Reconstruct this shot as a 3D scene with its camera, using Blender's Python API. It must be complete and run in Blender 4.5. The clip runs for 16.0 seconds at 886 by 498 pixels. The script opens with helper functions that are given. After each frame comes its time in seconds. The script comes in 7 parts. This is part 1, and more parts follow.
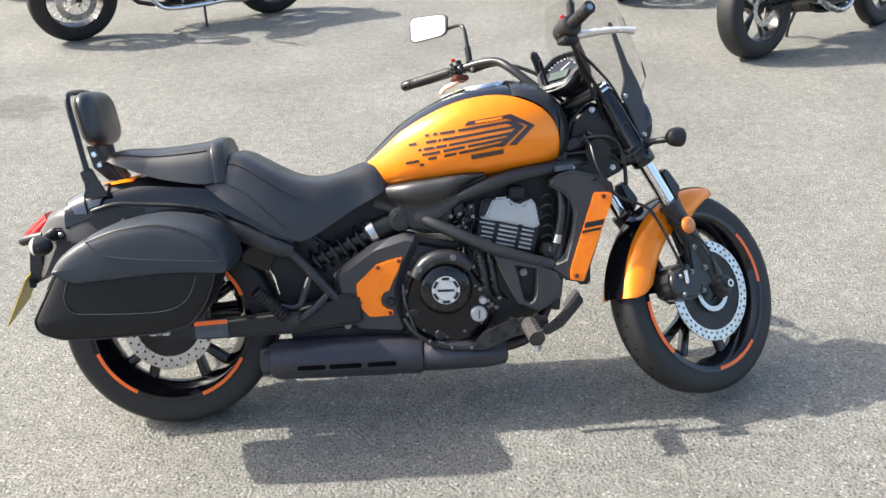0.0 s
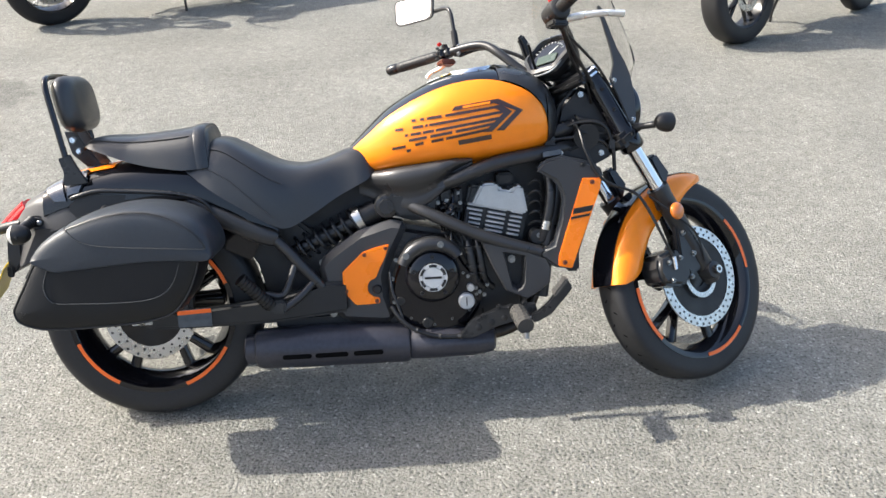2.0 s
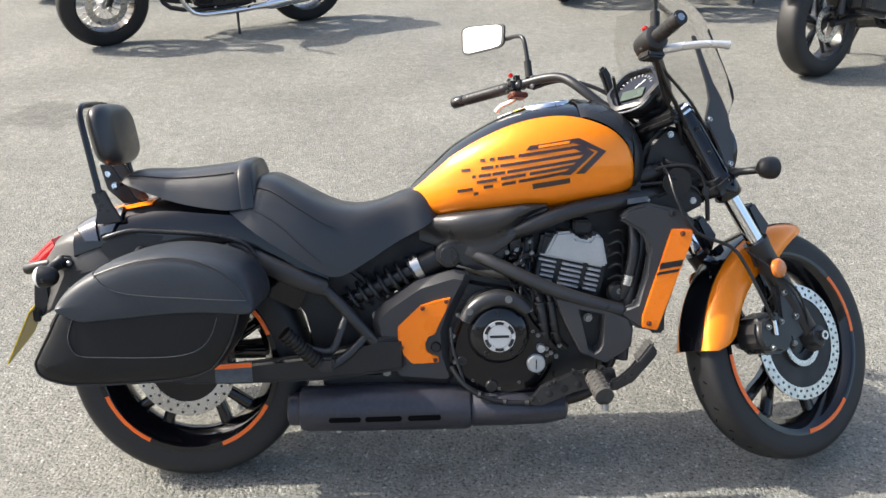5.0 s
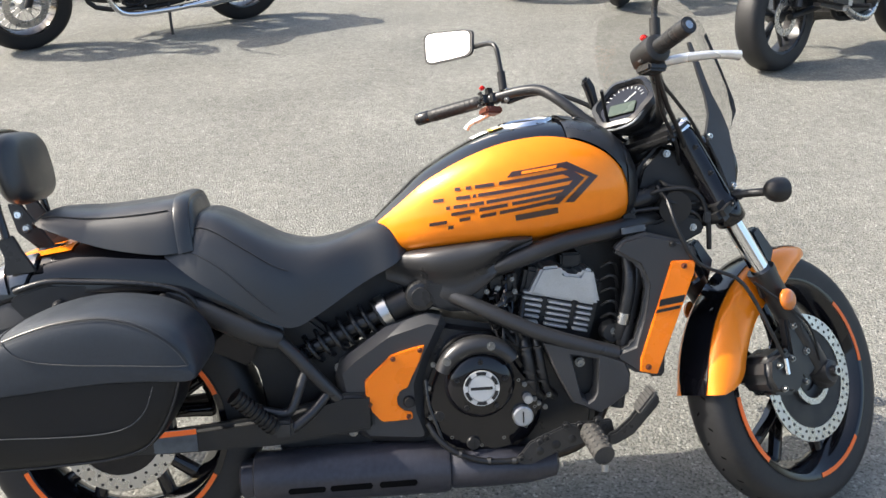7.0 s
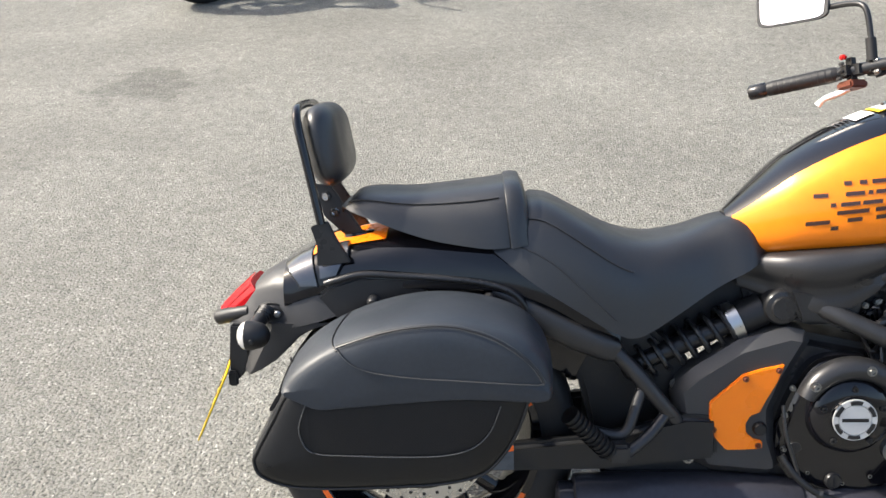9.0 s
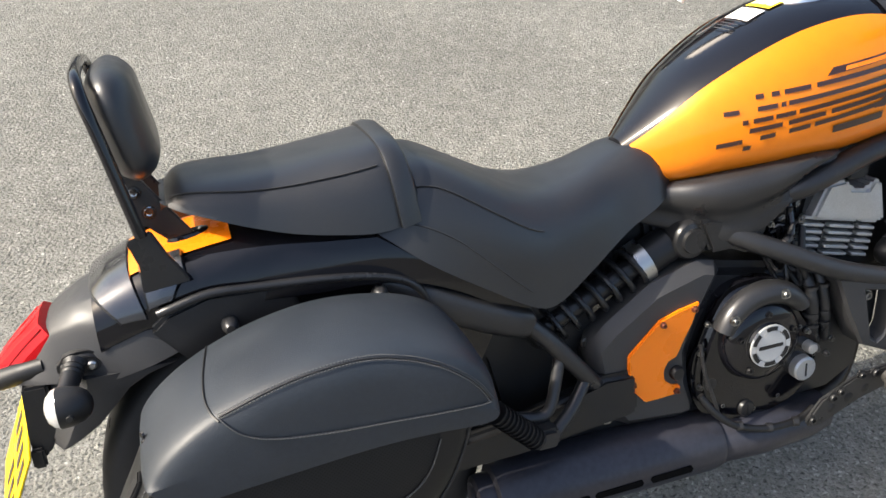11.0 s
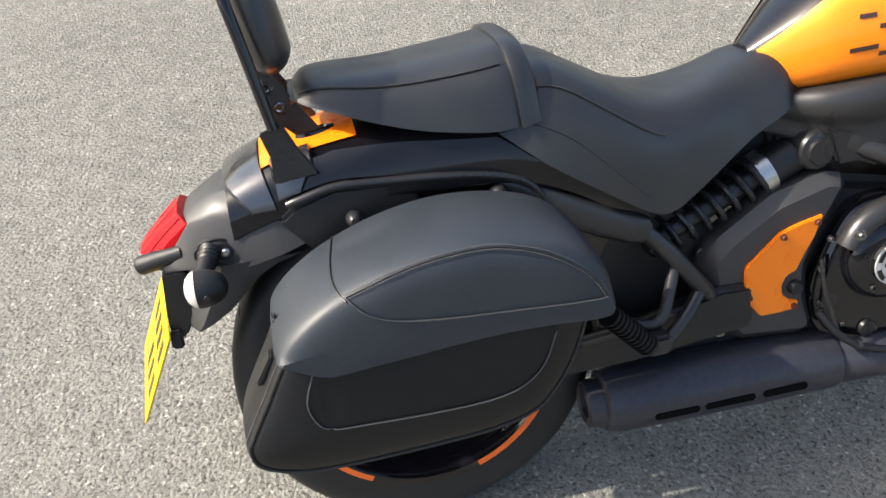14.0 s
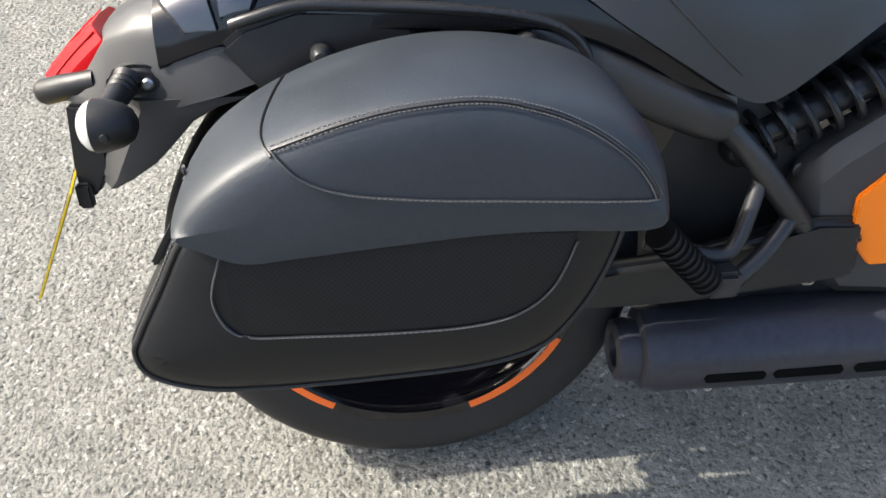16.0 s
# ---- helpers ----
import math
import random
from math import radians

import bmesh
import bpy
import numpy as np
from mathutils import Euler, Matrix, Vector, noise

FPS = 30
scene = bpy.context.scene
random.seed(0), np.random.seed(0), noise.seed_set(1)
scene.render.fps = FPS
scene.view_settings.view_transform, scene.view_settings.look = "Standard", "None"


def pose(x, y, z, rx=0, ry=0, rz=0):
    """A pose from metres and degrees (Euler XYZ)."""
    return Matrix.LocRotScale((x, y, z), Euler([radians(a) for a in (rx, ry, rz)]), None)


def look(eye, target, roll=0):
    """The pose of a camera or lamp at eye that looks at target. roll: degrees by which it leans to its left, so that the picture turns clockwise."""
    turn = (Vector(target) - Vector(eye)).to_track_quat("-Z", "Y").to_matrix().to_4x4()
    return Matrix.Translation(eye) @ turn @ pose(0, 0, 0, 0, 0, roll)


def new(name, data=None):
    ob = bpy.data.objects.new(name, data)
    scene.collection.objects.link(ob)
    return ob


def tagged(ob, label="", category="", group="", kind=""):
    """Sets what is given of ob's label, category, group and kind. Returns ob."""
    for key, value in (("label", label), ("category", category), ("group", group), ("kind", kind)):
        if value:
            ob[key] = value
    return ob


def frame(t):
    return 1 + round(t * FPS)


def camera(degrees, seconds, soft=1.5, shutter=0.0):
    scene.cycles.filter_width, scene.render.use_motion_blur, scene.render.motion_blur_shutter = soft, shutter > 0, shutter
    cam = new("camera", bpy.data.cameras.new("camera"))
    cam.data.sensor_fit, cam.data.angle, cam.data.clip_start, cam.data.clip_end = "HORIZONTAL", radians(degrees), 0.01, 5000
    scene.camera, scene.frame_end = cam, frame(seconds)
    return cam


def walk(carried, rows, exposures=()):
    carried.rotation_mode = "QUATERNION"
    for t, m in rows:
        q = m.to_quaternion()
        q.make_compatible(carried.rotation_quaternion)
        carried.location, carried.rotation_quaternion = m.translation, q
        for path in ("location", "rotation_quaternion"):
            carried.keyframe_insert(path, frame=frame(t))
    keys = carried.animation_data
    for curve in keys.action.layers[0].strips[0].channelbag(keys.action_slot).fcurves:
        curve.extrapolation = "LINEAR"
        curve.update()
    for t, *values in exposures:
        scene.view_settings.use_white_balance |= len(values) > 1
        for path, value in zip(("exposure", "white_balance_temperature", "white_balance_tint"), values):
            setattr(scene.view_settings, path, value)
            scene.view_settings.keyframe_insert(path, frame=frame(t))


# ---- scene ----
cam = camera(54.0, 16.0)
PATH = [
    (0, (0.091, 0.276, 1.613), (0.013, 2.044, 0.682), -1.5),
    (0.5, (0.083, 0.283, 1.61), (0.004, 2.041, 0.659), -1.5),
    (1, (0.091, 0.283, 1.61), (0.02, 2.042, 0.66), -1.2),
    (1.5, (0.091, 0.277, 1.613), (0.033, 2.042, 0.672), -1.1),
    (2, (0.076, 0.303, 1.601), (0.039, 2.057, 0.641), -1.1),
    (2.5, (0.09, 0.38, 1.59), (0.0, 2.156, 0.675), -1.1),
    (3, (0.107, 0.459, 1.576), (-0.05, 2.276, 0.755), -0.4),
    (3.5, (0.099, 0.489, 1.571), (-0.109, 2.294, 0.735), -1.3),
    (4, (0.088, 0.517, 1.559), (-0.129, 2.308, 0.695), -2.1),
    (4.2, (0.076, 0.525, 1.557), (-0.136, 2.312, 0.685), -2.0),
    (6.3, (-0.057, 0.708, 1.531), (-0.061, 2.469, 0.583), -0.7),
    (6.5, (-0.049, 0.751, 1.543), (-0.05, 2.523, 0.616), -0.9),
    (7, (-0.061, 0.834, 1.519), (-0.073, 2.606, 0.592), -0.9),
    (7.5, (-0.127, 0.875, 1.517), (-0.167, 2.623, 0.547), -0.9),
    (8, (-0.25, 0.905, 1.512), (-0.456, 2.63, 0.521), -2.2),
    (8.2, (-0.305, 0.913, 1.507), (-0.595, 2.626, 0.516), -2.6),
    (10.3, (-0.759, 1.407, 1.433), (-0.6, 3.046, 0.298), -1.7),
    (10.5, (-0.766, 1.426, 1.431), (-0.492, 3.024, 0.261), -0.9),
    (11, (-0.79, 1.453, 1.426), (-0.395, 2.966, 0.179), 1.6),
    (11.5, (-0.796, 1.447, 1.438), (-0.433, 2.947, 0.166), 1.4),
    (12, (-0.813, 1.444, 1.444), (-0.497, 2.943, 0.159), 0.3),
    (12.5, (-0.828, 1.432, 1.434), (-0.585, 2.94, 0.142), -0.4),
    (13, (-0.806, 1.415, 1.436), (-0.593, 2.944, 0.164), -0.3),
    (13.5, (-0.809, 1.405, 1.436), (-0.6, 2.931, 0.16), -1.4),
    (14, (-0.827, 1.401, 1.39), (-0.671, 2.876, 0.049), -2.6),
    (14.5, (-0.834, 1.41, 1.314), (-0.707, 2.831, -0.088), -2.8),
    (15, (-0.829, 1.434, 1.269), (-0.684, 2.859, -0.127), -1.3),
    (15.5, (-0.792, 1.504, 1.198), (-0.705, 2.934, -0.197), -0.0),
    (16, (-0.726, 1.602, 1.118), (-0.73, 2.967, -0.344), 0.0),
]
walk(cam, [(t, look(eye, target, roll)) for t, eye, target, roll in PATH], [(0.0, 1.28, 6450, 9.0), (2.3, 1.25, 6450, 9.0), (3.2, 1.10, 6500, 9.0), (8.0, 1.18, 6550, 9.0), (10.3, 1.02, 6650, 9.0), (12.5, 1.09, 6800, 9.0), (14.0, 1.07, 6650, 9.0), (15.3, 1.30, 6550, 8.5), (16.0, 1.28, 6500, 8.5)])

# ---- world and sun ----
SUN_DIR = Vector((-1.15, 0.145, 1.0)).normalized()
world = bpy.data.worlds.new("sky_world")
scene.world = world
world.use_nodes = True
wn = world.node_tree.nodes
sky = wn.new("ShaderNodeTexSky")
sky.sky_type, sky.sun_disc = "NISHITA", False
sky.sun_elevation = math.asin(SUN_DIR.z)
sky.sun_rotation = math.atan2(SUN_DIR.x, SUN_DIR.y)
sky.air_density, sky.dust_density, sky.ozone_density = 1.0, 4.0, 1.0
world.node_tree.links.new(sky.outputs[0], wn["Background"].inputs[0])
wn["Background"].inputs[1].default_value = 0.15
sun_data = bpy.data.lights.new("sun", "SUN")
sun_data.energy, sun_data.angle, sun_data.color = 3.75, radians(0.6), (1.0, 0.94, 0.84)
sun = new("sun", sun_data)
sun.matrix_world = look((0, 0, 30), Vector((0, 0, 30)) - SUN_DIR)


# ---- materials ----
def material(name, color, rough=0.5, metal=0.0, vary=0.12, scale=30.0, bump=0.0, bump_scale=200.0, coat=0.0, spec=0.5, rough_vary=0.1):
    """Principled surface whose colour and gloss vary at two scales, with a fine relief."""
    m = bpy.data.materials.new(name)
    m.use_nodes = True
    n, l = m.node_tree.nodes, m.node_tree.links
    b = n["Principled BSDF"]
    b.inputs["Metallic"].default_value = metal
    b.inputs["Coat Weight"].default_value = coat
    b.inputs["Coat Roughness"].default_value = 0.04
    b.inputs["Specular IOR Level"].default_value = spec
    co = n.new("ShaderNodeTexCoord")
    big, fine = n.new("ShaderNodeTexNoise"), n.new("ShaderNodeTexNoise")
    big.inputs["Scale"].default_value, big.inputs["Detail"].default_value = scale * 0.25, 4
    fine.inputs["Scale"].default_value, fine.inputs["Detail"].default_value = scale * 4, 3
    add = n.new("ShaderNodeMath")
    add.operation = "ADD"
    for k, t in enumerate((big, fine)):
        l.new(co.outputs["Object"], t.inputs["Vector"])
        l.new(t.outputs["Fac"], add.inputs[k])
    ramp = n.new("ShaderNodeMapRange")
    ramp.inputs["From Min"].default_value, ramp.inputs["From Max"].default_value = 0.6, 1.4
    ramp.inputs["To Min"].default_value, ramp.inputs["To Max"].default_value = 1 - vary, 1 + vary
    l.new(add.outputs[0], ramp.inputs["Value"])
    mul = n.new("ShaderNodeVectorMath")
    mul.operation = "SCALE"
    mul.inputs[0].default_value = color[:3]
    l.new(ramp.outputs[0], mul.inputs["Scale"])
    l.new(mul.outputs[0], b.inputs["Base Color"])
    rr = n.new("ShaderNodeMapRange")
    rr.inputs["From Min"].default_value, rr.inputs["From Max"].default_value = 0.3, 0.7
    rr.inputs["To Min"].default_value, rr.inputs["To Max"].default_value = max(0.02, rough - rough_vary), min(1, rough + rough_vary)
    l.new(big.outputs["Fac"], rr.inputs["Value"])
    l.new(rr.outputs[0], b.inputs["Roughness"])
    if bump:
        t = n.new("ShaderNodeTexNoise")
        t.inputs["Scale"].default_value, t.inputs["Detail"].default_value = bump_scale, 3
        l.new(co.outputs["Object"], t.inputs["Vector"])
        bp = n.new("ShaderNodeBump")
        bp.inputs["Strength"].default_value, bp.inputs["Distance"].default_value = bump, 0.001
        l.new(t.outputs["Fac"], bp.inputs["Height"])
        l.new(bp.outputs[0], b.inputs["Normal"])
    return m


STONE = [(0.136, 0.134, 0.119, 1), (0.187, 0.184, 0.162, 1), (0.216, 0.212, 0.187, 1), (0.256, 0.253, 0.229, 1), (0.405, 0.400, 0.358, 1)]


def asphalt_material():
    """Weathered asphalt: pale worn mastic with stone chips, small dark pits and a damp stain."""
    m = bpy.data.materials.new("asphalt")
    m.use_nodes = True
    n, l = m.node_tree.nodes, m.node_tree.links
    b = n["Principled BSDF"]
    co = n.new("ShaderNodeTexCoord")

    def tex(kind, scale, detail=3, vec=None, feature=None):
        t = n.new(kind)
        t.inputs["Scale"].default_value = scale
        if "Noise" in kind:
            t.inputs["Detail"].default_value = detail
        if feature:
            t.feature = feature
        l.new(vec or co.outputs["Object"], t.inputs["Vector"])
        return t

    def span(src, a0, a1, b0, b1):
        r = n.new("ShaderNodeMapRange")
        r.inputs["From Min"].default_value, r.inputs["From Max"].default_value = a0, a1
        r.inputs["To Min"].default_value, r.inputs["To Max"].default_value = b0, b1
        l.new(src, r.inputs["Value"])
        return r.outputs[0]

    def both(op, x, y):
        k = n.new("ShaderNodeMath")
        k.operation = op
        for i, v in enumerate((x, y)):
            if isinstance(v, float):
                k.inputs[i].default_value = v
            else:
                l.new(v, k.inputs[i])
        return k.outputs[0]

    warp = tex("ShaderNodeTexNoise", 110, 3)
    push = n.new("ShaderNodeVectorMath")
    push.operation = "MULTIPLY_ADD"
    push.inputs[1].default_value = (0.014, 0.014, 0.014)
    l.new(warp.outputs["Color"], push.inputs[0])
    l.new(co.outputs["Object"], push.inputs[2])
    chips = tex("ShaderNodeTexVoronoi", 175, vec=push.outputs[0])
    sep = n.new("ShaderNodeSeparateColor")
    l.new(chips.outputs["Color"], sep.inputs[0])
    stone = n.new("ShaderNodeValToRGB")
    e = stone.color_ramp.elements
    e[0].position, e[0].color = 0.0, STONE[0]
    e[1].position, e[1].color = 1.0, STONE[4]
    for p, c in zip((0.25, 0.70, 0.95), STONE[1:4]):
        k = e.new(p)
        k.color = c
    l.new(sep.outputs[0], stone.inputs[0])
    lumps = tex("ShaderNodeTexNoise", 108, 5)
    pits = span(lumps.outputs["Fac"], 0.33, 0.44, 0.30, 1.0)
    grit = span(tex("ShaderNodeTexNoise", 330, 3).outputs["Fac"], 0.3, 0.7, 0.86, 1.12)
    patch = span(tex("ShaderNodeTexNoise", 1.3, 7).outputs["Fac"], 0.3, 0.7, 0.84, 1.12)
    mid = span(tex("ShaderNodeTexNoise", 18, 5).outputs["Fac"], 0.3, 0.7, 0.85, 1.14)
    # one damp stain with a ragged edge
    spot = n.new("ShaderNodeVectorMath")
    spot.operation = "DISTANCE"
    flat = n.new("ShaderNodeMapping")
    flat.inputs["Location"].default_value = (2.68, -5.15, 0)
    flat.inputs["Scale"].default_value = (1.0, 1.0, 0.0)
    l.new(co.outputs["Object"], flat.inputs["Vector"])
    l.new(flat.outputs[0], spot.inputs[0])
    ragged = both("ADD", spot.outputs["Value"], span(tex("ShaderNodeTexNoise", 5, 5).outputs["Fac"], 0.3, 0.7, -0.22, 0.22))
    stain = span(ragged, 0.16, 0.30, 0.72, 1.0)
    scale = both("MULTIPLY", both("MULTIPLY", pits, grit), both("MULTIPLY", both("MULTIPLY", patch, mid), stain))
    mul = n.new("ShaderNodeVectorMath")
    mul.operation = "SCALE"
    l.new(stone.outputs[0], mul.inputs[0])
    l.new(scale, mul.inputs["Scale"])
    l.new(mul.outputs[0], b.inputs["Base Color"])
    b.inputs["Roughness"].default_value = 0.85
    b.inputs["Specular IOR Level"].default_value = 0.35
    height = both("ADD", both("MULTIPLY", lumps.outputs["Fac"], 2.2), both("MULTIPLY", sep.outputs[1], 0.35))
    bp = n.new("ShaderNodeBump")
    bp.inputs["Strength"].default_value, bp.inputs["Distance"].default_value = 0.95, 0.0050
    l.new(height, bp.inputs["Height"])
    l.new(bp.outputs[0], b.inputs["Normal"])
    return m


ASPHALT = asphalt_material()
ORANGE = material("orange_metallic_paint", (1.0, 0.262, 0.006), 0.32, 0.30, 0.05, 200, coat=0.6, spec=0.35, rough_vary=0.03)
ORANGE_FLAT = material("orange_panel_paint", (1.0, 0.232, 0.007), 0.28, 0.0, 0.05, 60, rough_vary=0.05)
GLOSS_BLACK = material("gloss_black_paint", (0.005, 0.005, 0.007), 0.09, 0.0, 0.1, 60, coat=0.1, spec=0.5, rough_vary=0.02)
SATIN_BLACK = material("satin_black_paint", (0.018, 0.018, 0.019), 0.33, 0.0, 0.15, 60, bump=0.05)
MATT_BLACK = material("matt_black_plastic", (0.008, 0.008, 0.0088), 0.48, 0.0, 0.15, 80, bump=0.25, bump_scale=900)
GREY_PLASTIC = material("charcoal_plastic", (0.037, 0.037, 0.0385), 0.48, 0.0, 0.1, 80, bump=0.2, bump_scale=900, spec=0.5)
DARK_FRAME = material("graphite_frame_paint", (0.048, 0.048, 0.050), 0.36, 0.55, 0.1, 60, bump=0.04)
EXHAUST = material("matt_black_exhaust_coating", (0.040, 0.040, 0.050), 0.38, 0.2, 0.25, 25, bump=0.15, bump_scale=700)
VINYL = material("black_seat_vinyl", (0.0145, 0.0150, 0.0165), 0.40, 0.0, 0.15, 40, bump=0.16, bump_scale=650, spec=0.75)
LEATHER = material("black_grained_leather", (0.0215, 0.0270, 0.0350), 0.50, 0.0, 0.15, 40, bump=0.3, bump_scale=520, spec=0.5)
# smoother body leather, darkened further for the shade on its down-turned face
BAG_LEATHER_SHADED = material("smooth_black_leather_shaded", (0.0070, 0.0075, 0.0085), 0.44, 0.0, 0.15, 40, bump=0.2, bump_scale=520, spec=0.34)
THREAD = material("grey_thread", (0.085, 0.088, 0.092), 0.8, 0.0, 0.1, 200)
SEAT_THREAD = material("black_seat_thread", (0.050, 0.050, 0.053), 0.8, 0.0, 0.1, 200)
RUBBER = material("tyre_rubber", (0.0165, 0.0165, 0.0175), 0.52, 0.0, 0.2, 30, bump=0.15, bump_scale=300, spec=0.4)
PAD_RUBBER = material("worn_pad_rubber", (0.045, 0.044, 0.043), 0.7, 0.0, 0.2, 60)
STEEL = material("brushed_steel", (0.56, 0.55, 0.53), 0.28, 1.0, 0.1, 120)
CHROME = material("chrome", (0.82, 0.82, 0.83), 0.07, 1.0, 0.03, 40, rough_vary=0.03)
# near-black that stands for the shade inside slots and tread grooves
SHADOW_BLACK = material("shadow_black", (0.0025, 0.0025, 0.0025), 0.9, 0.0, 0.1, 60, spec=0.1)
ZINC = material("dull_zinc", (0.30, 0.30, 0.29), 0.36, 1.0, 0.15, 120)
BADGE = material("satin_silver_badge", (0.62, 0.62, 0.61), 0.42, 0.35, 0.05, 120)
ALLOY = material("cast_alloy", (0.52, 0.52, 0.51), 0.40, 0.6, 0.12, 100, bump=0.1)
DARK_DECAL = material("dark_brown_decal", (0.035, 0.012, 0.008), 0.35, 0.0, 0.1, 60, coat=0.6)
WHITE_PAINT = material("white_print", (0.75, 0.75, 0.73), 0.5, 0.0, 0.05, 60)
YELLOW_PRINT = material("yellow_print", (0.85, 0.6, 0.03), 0.5, 0.0, 0.05, 60)
YELLOW_PLATE = material("yellow_reflective_plate", (0.9, 0.62, 0.01), 0.35, 0.0, 0.05, 60)
RED_PLASTIC = material("red_plastic", (0.5, 0.01, 0.01), 0.3, 0.0, 0.05, 60)
BRONZE = material("bronze_housing", (0.16, 0.05, 0.03), 0.4, 0.3, 0.1, 60)
RED_LENS = material("red_lamp_lens", (0.46, 0.005, 0.009), 0.22, 0.0, 0.15, 90, coat=0.0, spec=0.25, rough_vary=0.03)
AMBER_LENS = material("amber_lens", (0.55, 0.15, 0.015), 0.15, 0.0, 0.1, 90, coat=1.0, rough_vary=0.03)
CLEAR_LENS = material("clear_white_lens", (0.50, 0.49, 0.47), 0.15, 0.0, 0.1, 90, coat=1.0, rough_vary=0.03)
MIRROR = material("mirror_glass", (0.92, 0.93, 0.94), 0.015, 1.0, 0.0, 10, rough_vary=0.0)
LCD = material("lcd_screen", (0.050, 0.068, 0.050), 0.2, 0.0, 0.05, 60)
STICKER = material("printed_sticker", (0.07, 0.085, 0.105), 0.4, 0.0, 0.3, 300)
ORANGE_TAPE = material("orange_rim_tape", (0.92, 0.16, 0.02), 0.4, 0.0, 0.05, 60)
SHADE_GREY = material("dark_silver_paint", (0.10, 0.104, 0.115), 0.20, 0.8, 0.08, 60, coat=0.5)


def perforated_material():
    """Black leather with rows of fine punched holes."""
    m = material("perforated_leather", (0.0090, 0.0092, 0.0100), 0.55, spec=0.3)
    n, l = m.node_tree.nodes, m.node_tree.links
    b = n["Principled BSDF"]
    co = n.new("ShaderNodeTexCoord")
    turn = n.new("ShaderNodeMapping")
    turn.inputs["Rotation"].default_value = (0, radians(45), 0)
    turn.inputs["Scale"].default_value = (260, 0, 260)
    l.new(co.outputs["Object"], turn.inputs["Vector"])
    vor = n.new("ShaderNodeTexVoronoi")
    vor.inputs["Scale"].default_value, vor.inputs["Randomness"].default_value = 1.0, 0.0
    l.new(turn.outputs[0], vor.inputs["Vector"])
    hole = n.new("ShaderNodeMapRange")
    hole.inputs["From Min"].default_value, hole.inputs["From Max"].default_value = 0.22, 0.34
    hole.inputs["To Min"].default_value = 0.35
    l.new(vor.outputs["Distance"], hole.inputs["Value"])
    old = b.inputs["Base Color"].links[0].from_socket
    mul = n.new("ShaderNodeVectorMath")
    mul.operation = "SCALE"
    l.new(old, mul.inputs[0])
    l.new(hole.outputs[0], mul.inputs["Scale"])
    l.new(mul.outputs[0], b.inputs["Base Color"])
    bp = n.new("ShaderNodeBump")
    bp.inputs["Strength"].default_value, bp.inputs["Distance"].default_value = 0.22, 0.0006
    l.new(hole.outputs[0], bp.inputs["Height"])
    l.new(bp.outputs[0], b.inputs["Normal"])
    return m


PERFORATED = perforated_material()


def glass_material(name, tint, rough=0.02):
    m = bpy.data.materials.new(name)
    m.use_nodes = True
    n, l = m.node_tree.nodes, m.node_tree.links
    n.remove(n["Principled BSDF"])
    tr, gl, mix, fr = (n.new("ShaderNodeBsdfTransparent"), n.new("ShaderNodeBsdfGlossy"), n.new("ShaderNodeMixShader"), n.new("ShaderNodeFresnel"))
    tr.inputs[0].default_value = (*tint, 1)
    gl.inputs["Roughness"].default_value = rough
    fr.inputs["IOR"].default_value = 1.22
    l.new(fr.outputs[0], mix.inputs[0])
    l.new(tr.outputs[0], mix.inputs[1])
    l.new(gl.outputs[0], mix.inputs[2])
    l.new(mix.outputs[0], n["Material Output"].inputs[0])
    return m


SMOKED = glass_material("smoked_screen", (0.84, 0.84, 0.83))


# ---- mesh helpers ----
def part(name, bm, mat, parent=None, label="", sharp=38.0):
    """Links a bmesh as one mesh object under a thing or a part."""
    bmesh.ops.recalc_face_normals(bm, faces=bm.faces[:])
    for f in bm.faces:
        f.smooth = True
    lim = radians(sharp)
    for e in bm.edges:
        if len(e.link_faces) == 2 and e.calc_face_angle(0.0) > lim:
            e.smooth = False
    me = bpy.data.meshes.new(name)
    bm.to_mesh(me)
    bm.free()
    for k in (mat if isinstance(mat, (list, tuple)) else [mat]):
        me.materials.append(k)
    ob = new(name, me)
    if parent is not None:
        ob.parent = parent
    if label:
        tagged(ob, label)
    return ob


def spline(pts, n=6, closed=False):
    """A Catmull-Rom curve through the points."""
    p = [Vector(q) for q in pts]
    out, m = [], len(p)
    for i in range(m if closed else m - 1):
        if closed:
            a, b, c, d = p[(i - 1) % m], p[i], p[(i + 1) % m], p[(i + 2) % m]
        else:
            a, b, c, d = p[max(i - 1, 0)], p[i], p[i + 1], p[min(i + 2, m - 1)]
        for k in range(n):
            t = k / n
            out.append(0.5 * ((2 * b) + (c - a) * t + (2 * a - 5 * b + 4 * c - d) * t * t + (3 * b - a - 3 * c + d) * t ** 3))
    if not closed:
        out.append(p[-1])
    return out


def interp(table, x):
    """Smooth value of a table of (x, value) rows."""
    if x <= table[0][0]:
        return table[0][1]
    for i in range(len(table) - 1):
        (x0, a), (x1, b) = table[i], table[i + 1]
        if x <= x1:
            t = (x - x0) / (x1 - x0)
            m0 = (b - table[i - 1][1]) / (x1 - table[i - 1][0]) if i else (b - a) / (x1 - x0)
            m1 = (table[i + 2][1] - a) / (table[i + 2][0] - x0) if i + 2 < len(table) else (b - a) / (x1 - x0)
            h = x1 - x0
            return (2 * t ** 3 - 3 * t * t + 1) * a + (t ** 3 - 2 * t * t + t) * h * m0 + (3 * t * t - 2 * t ** 3) * b + (t ** 3 - t * t) * h * m1
    return table[-1][1]


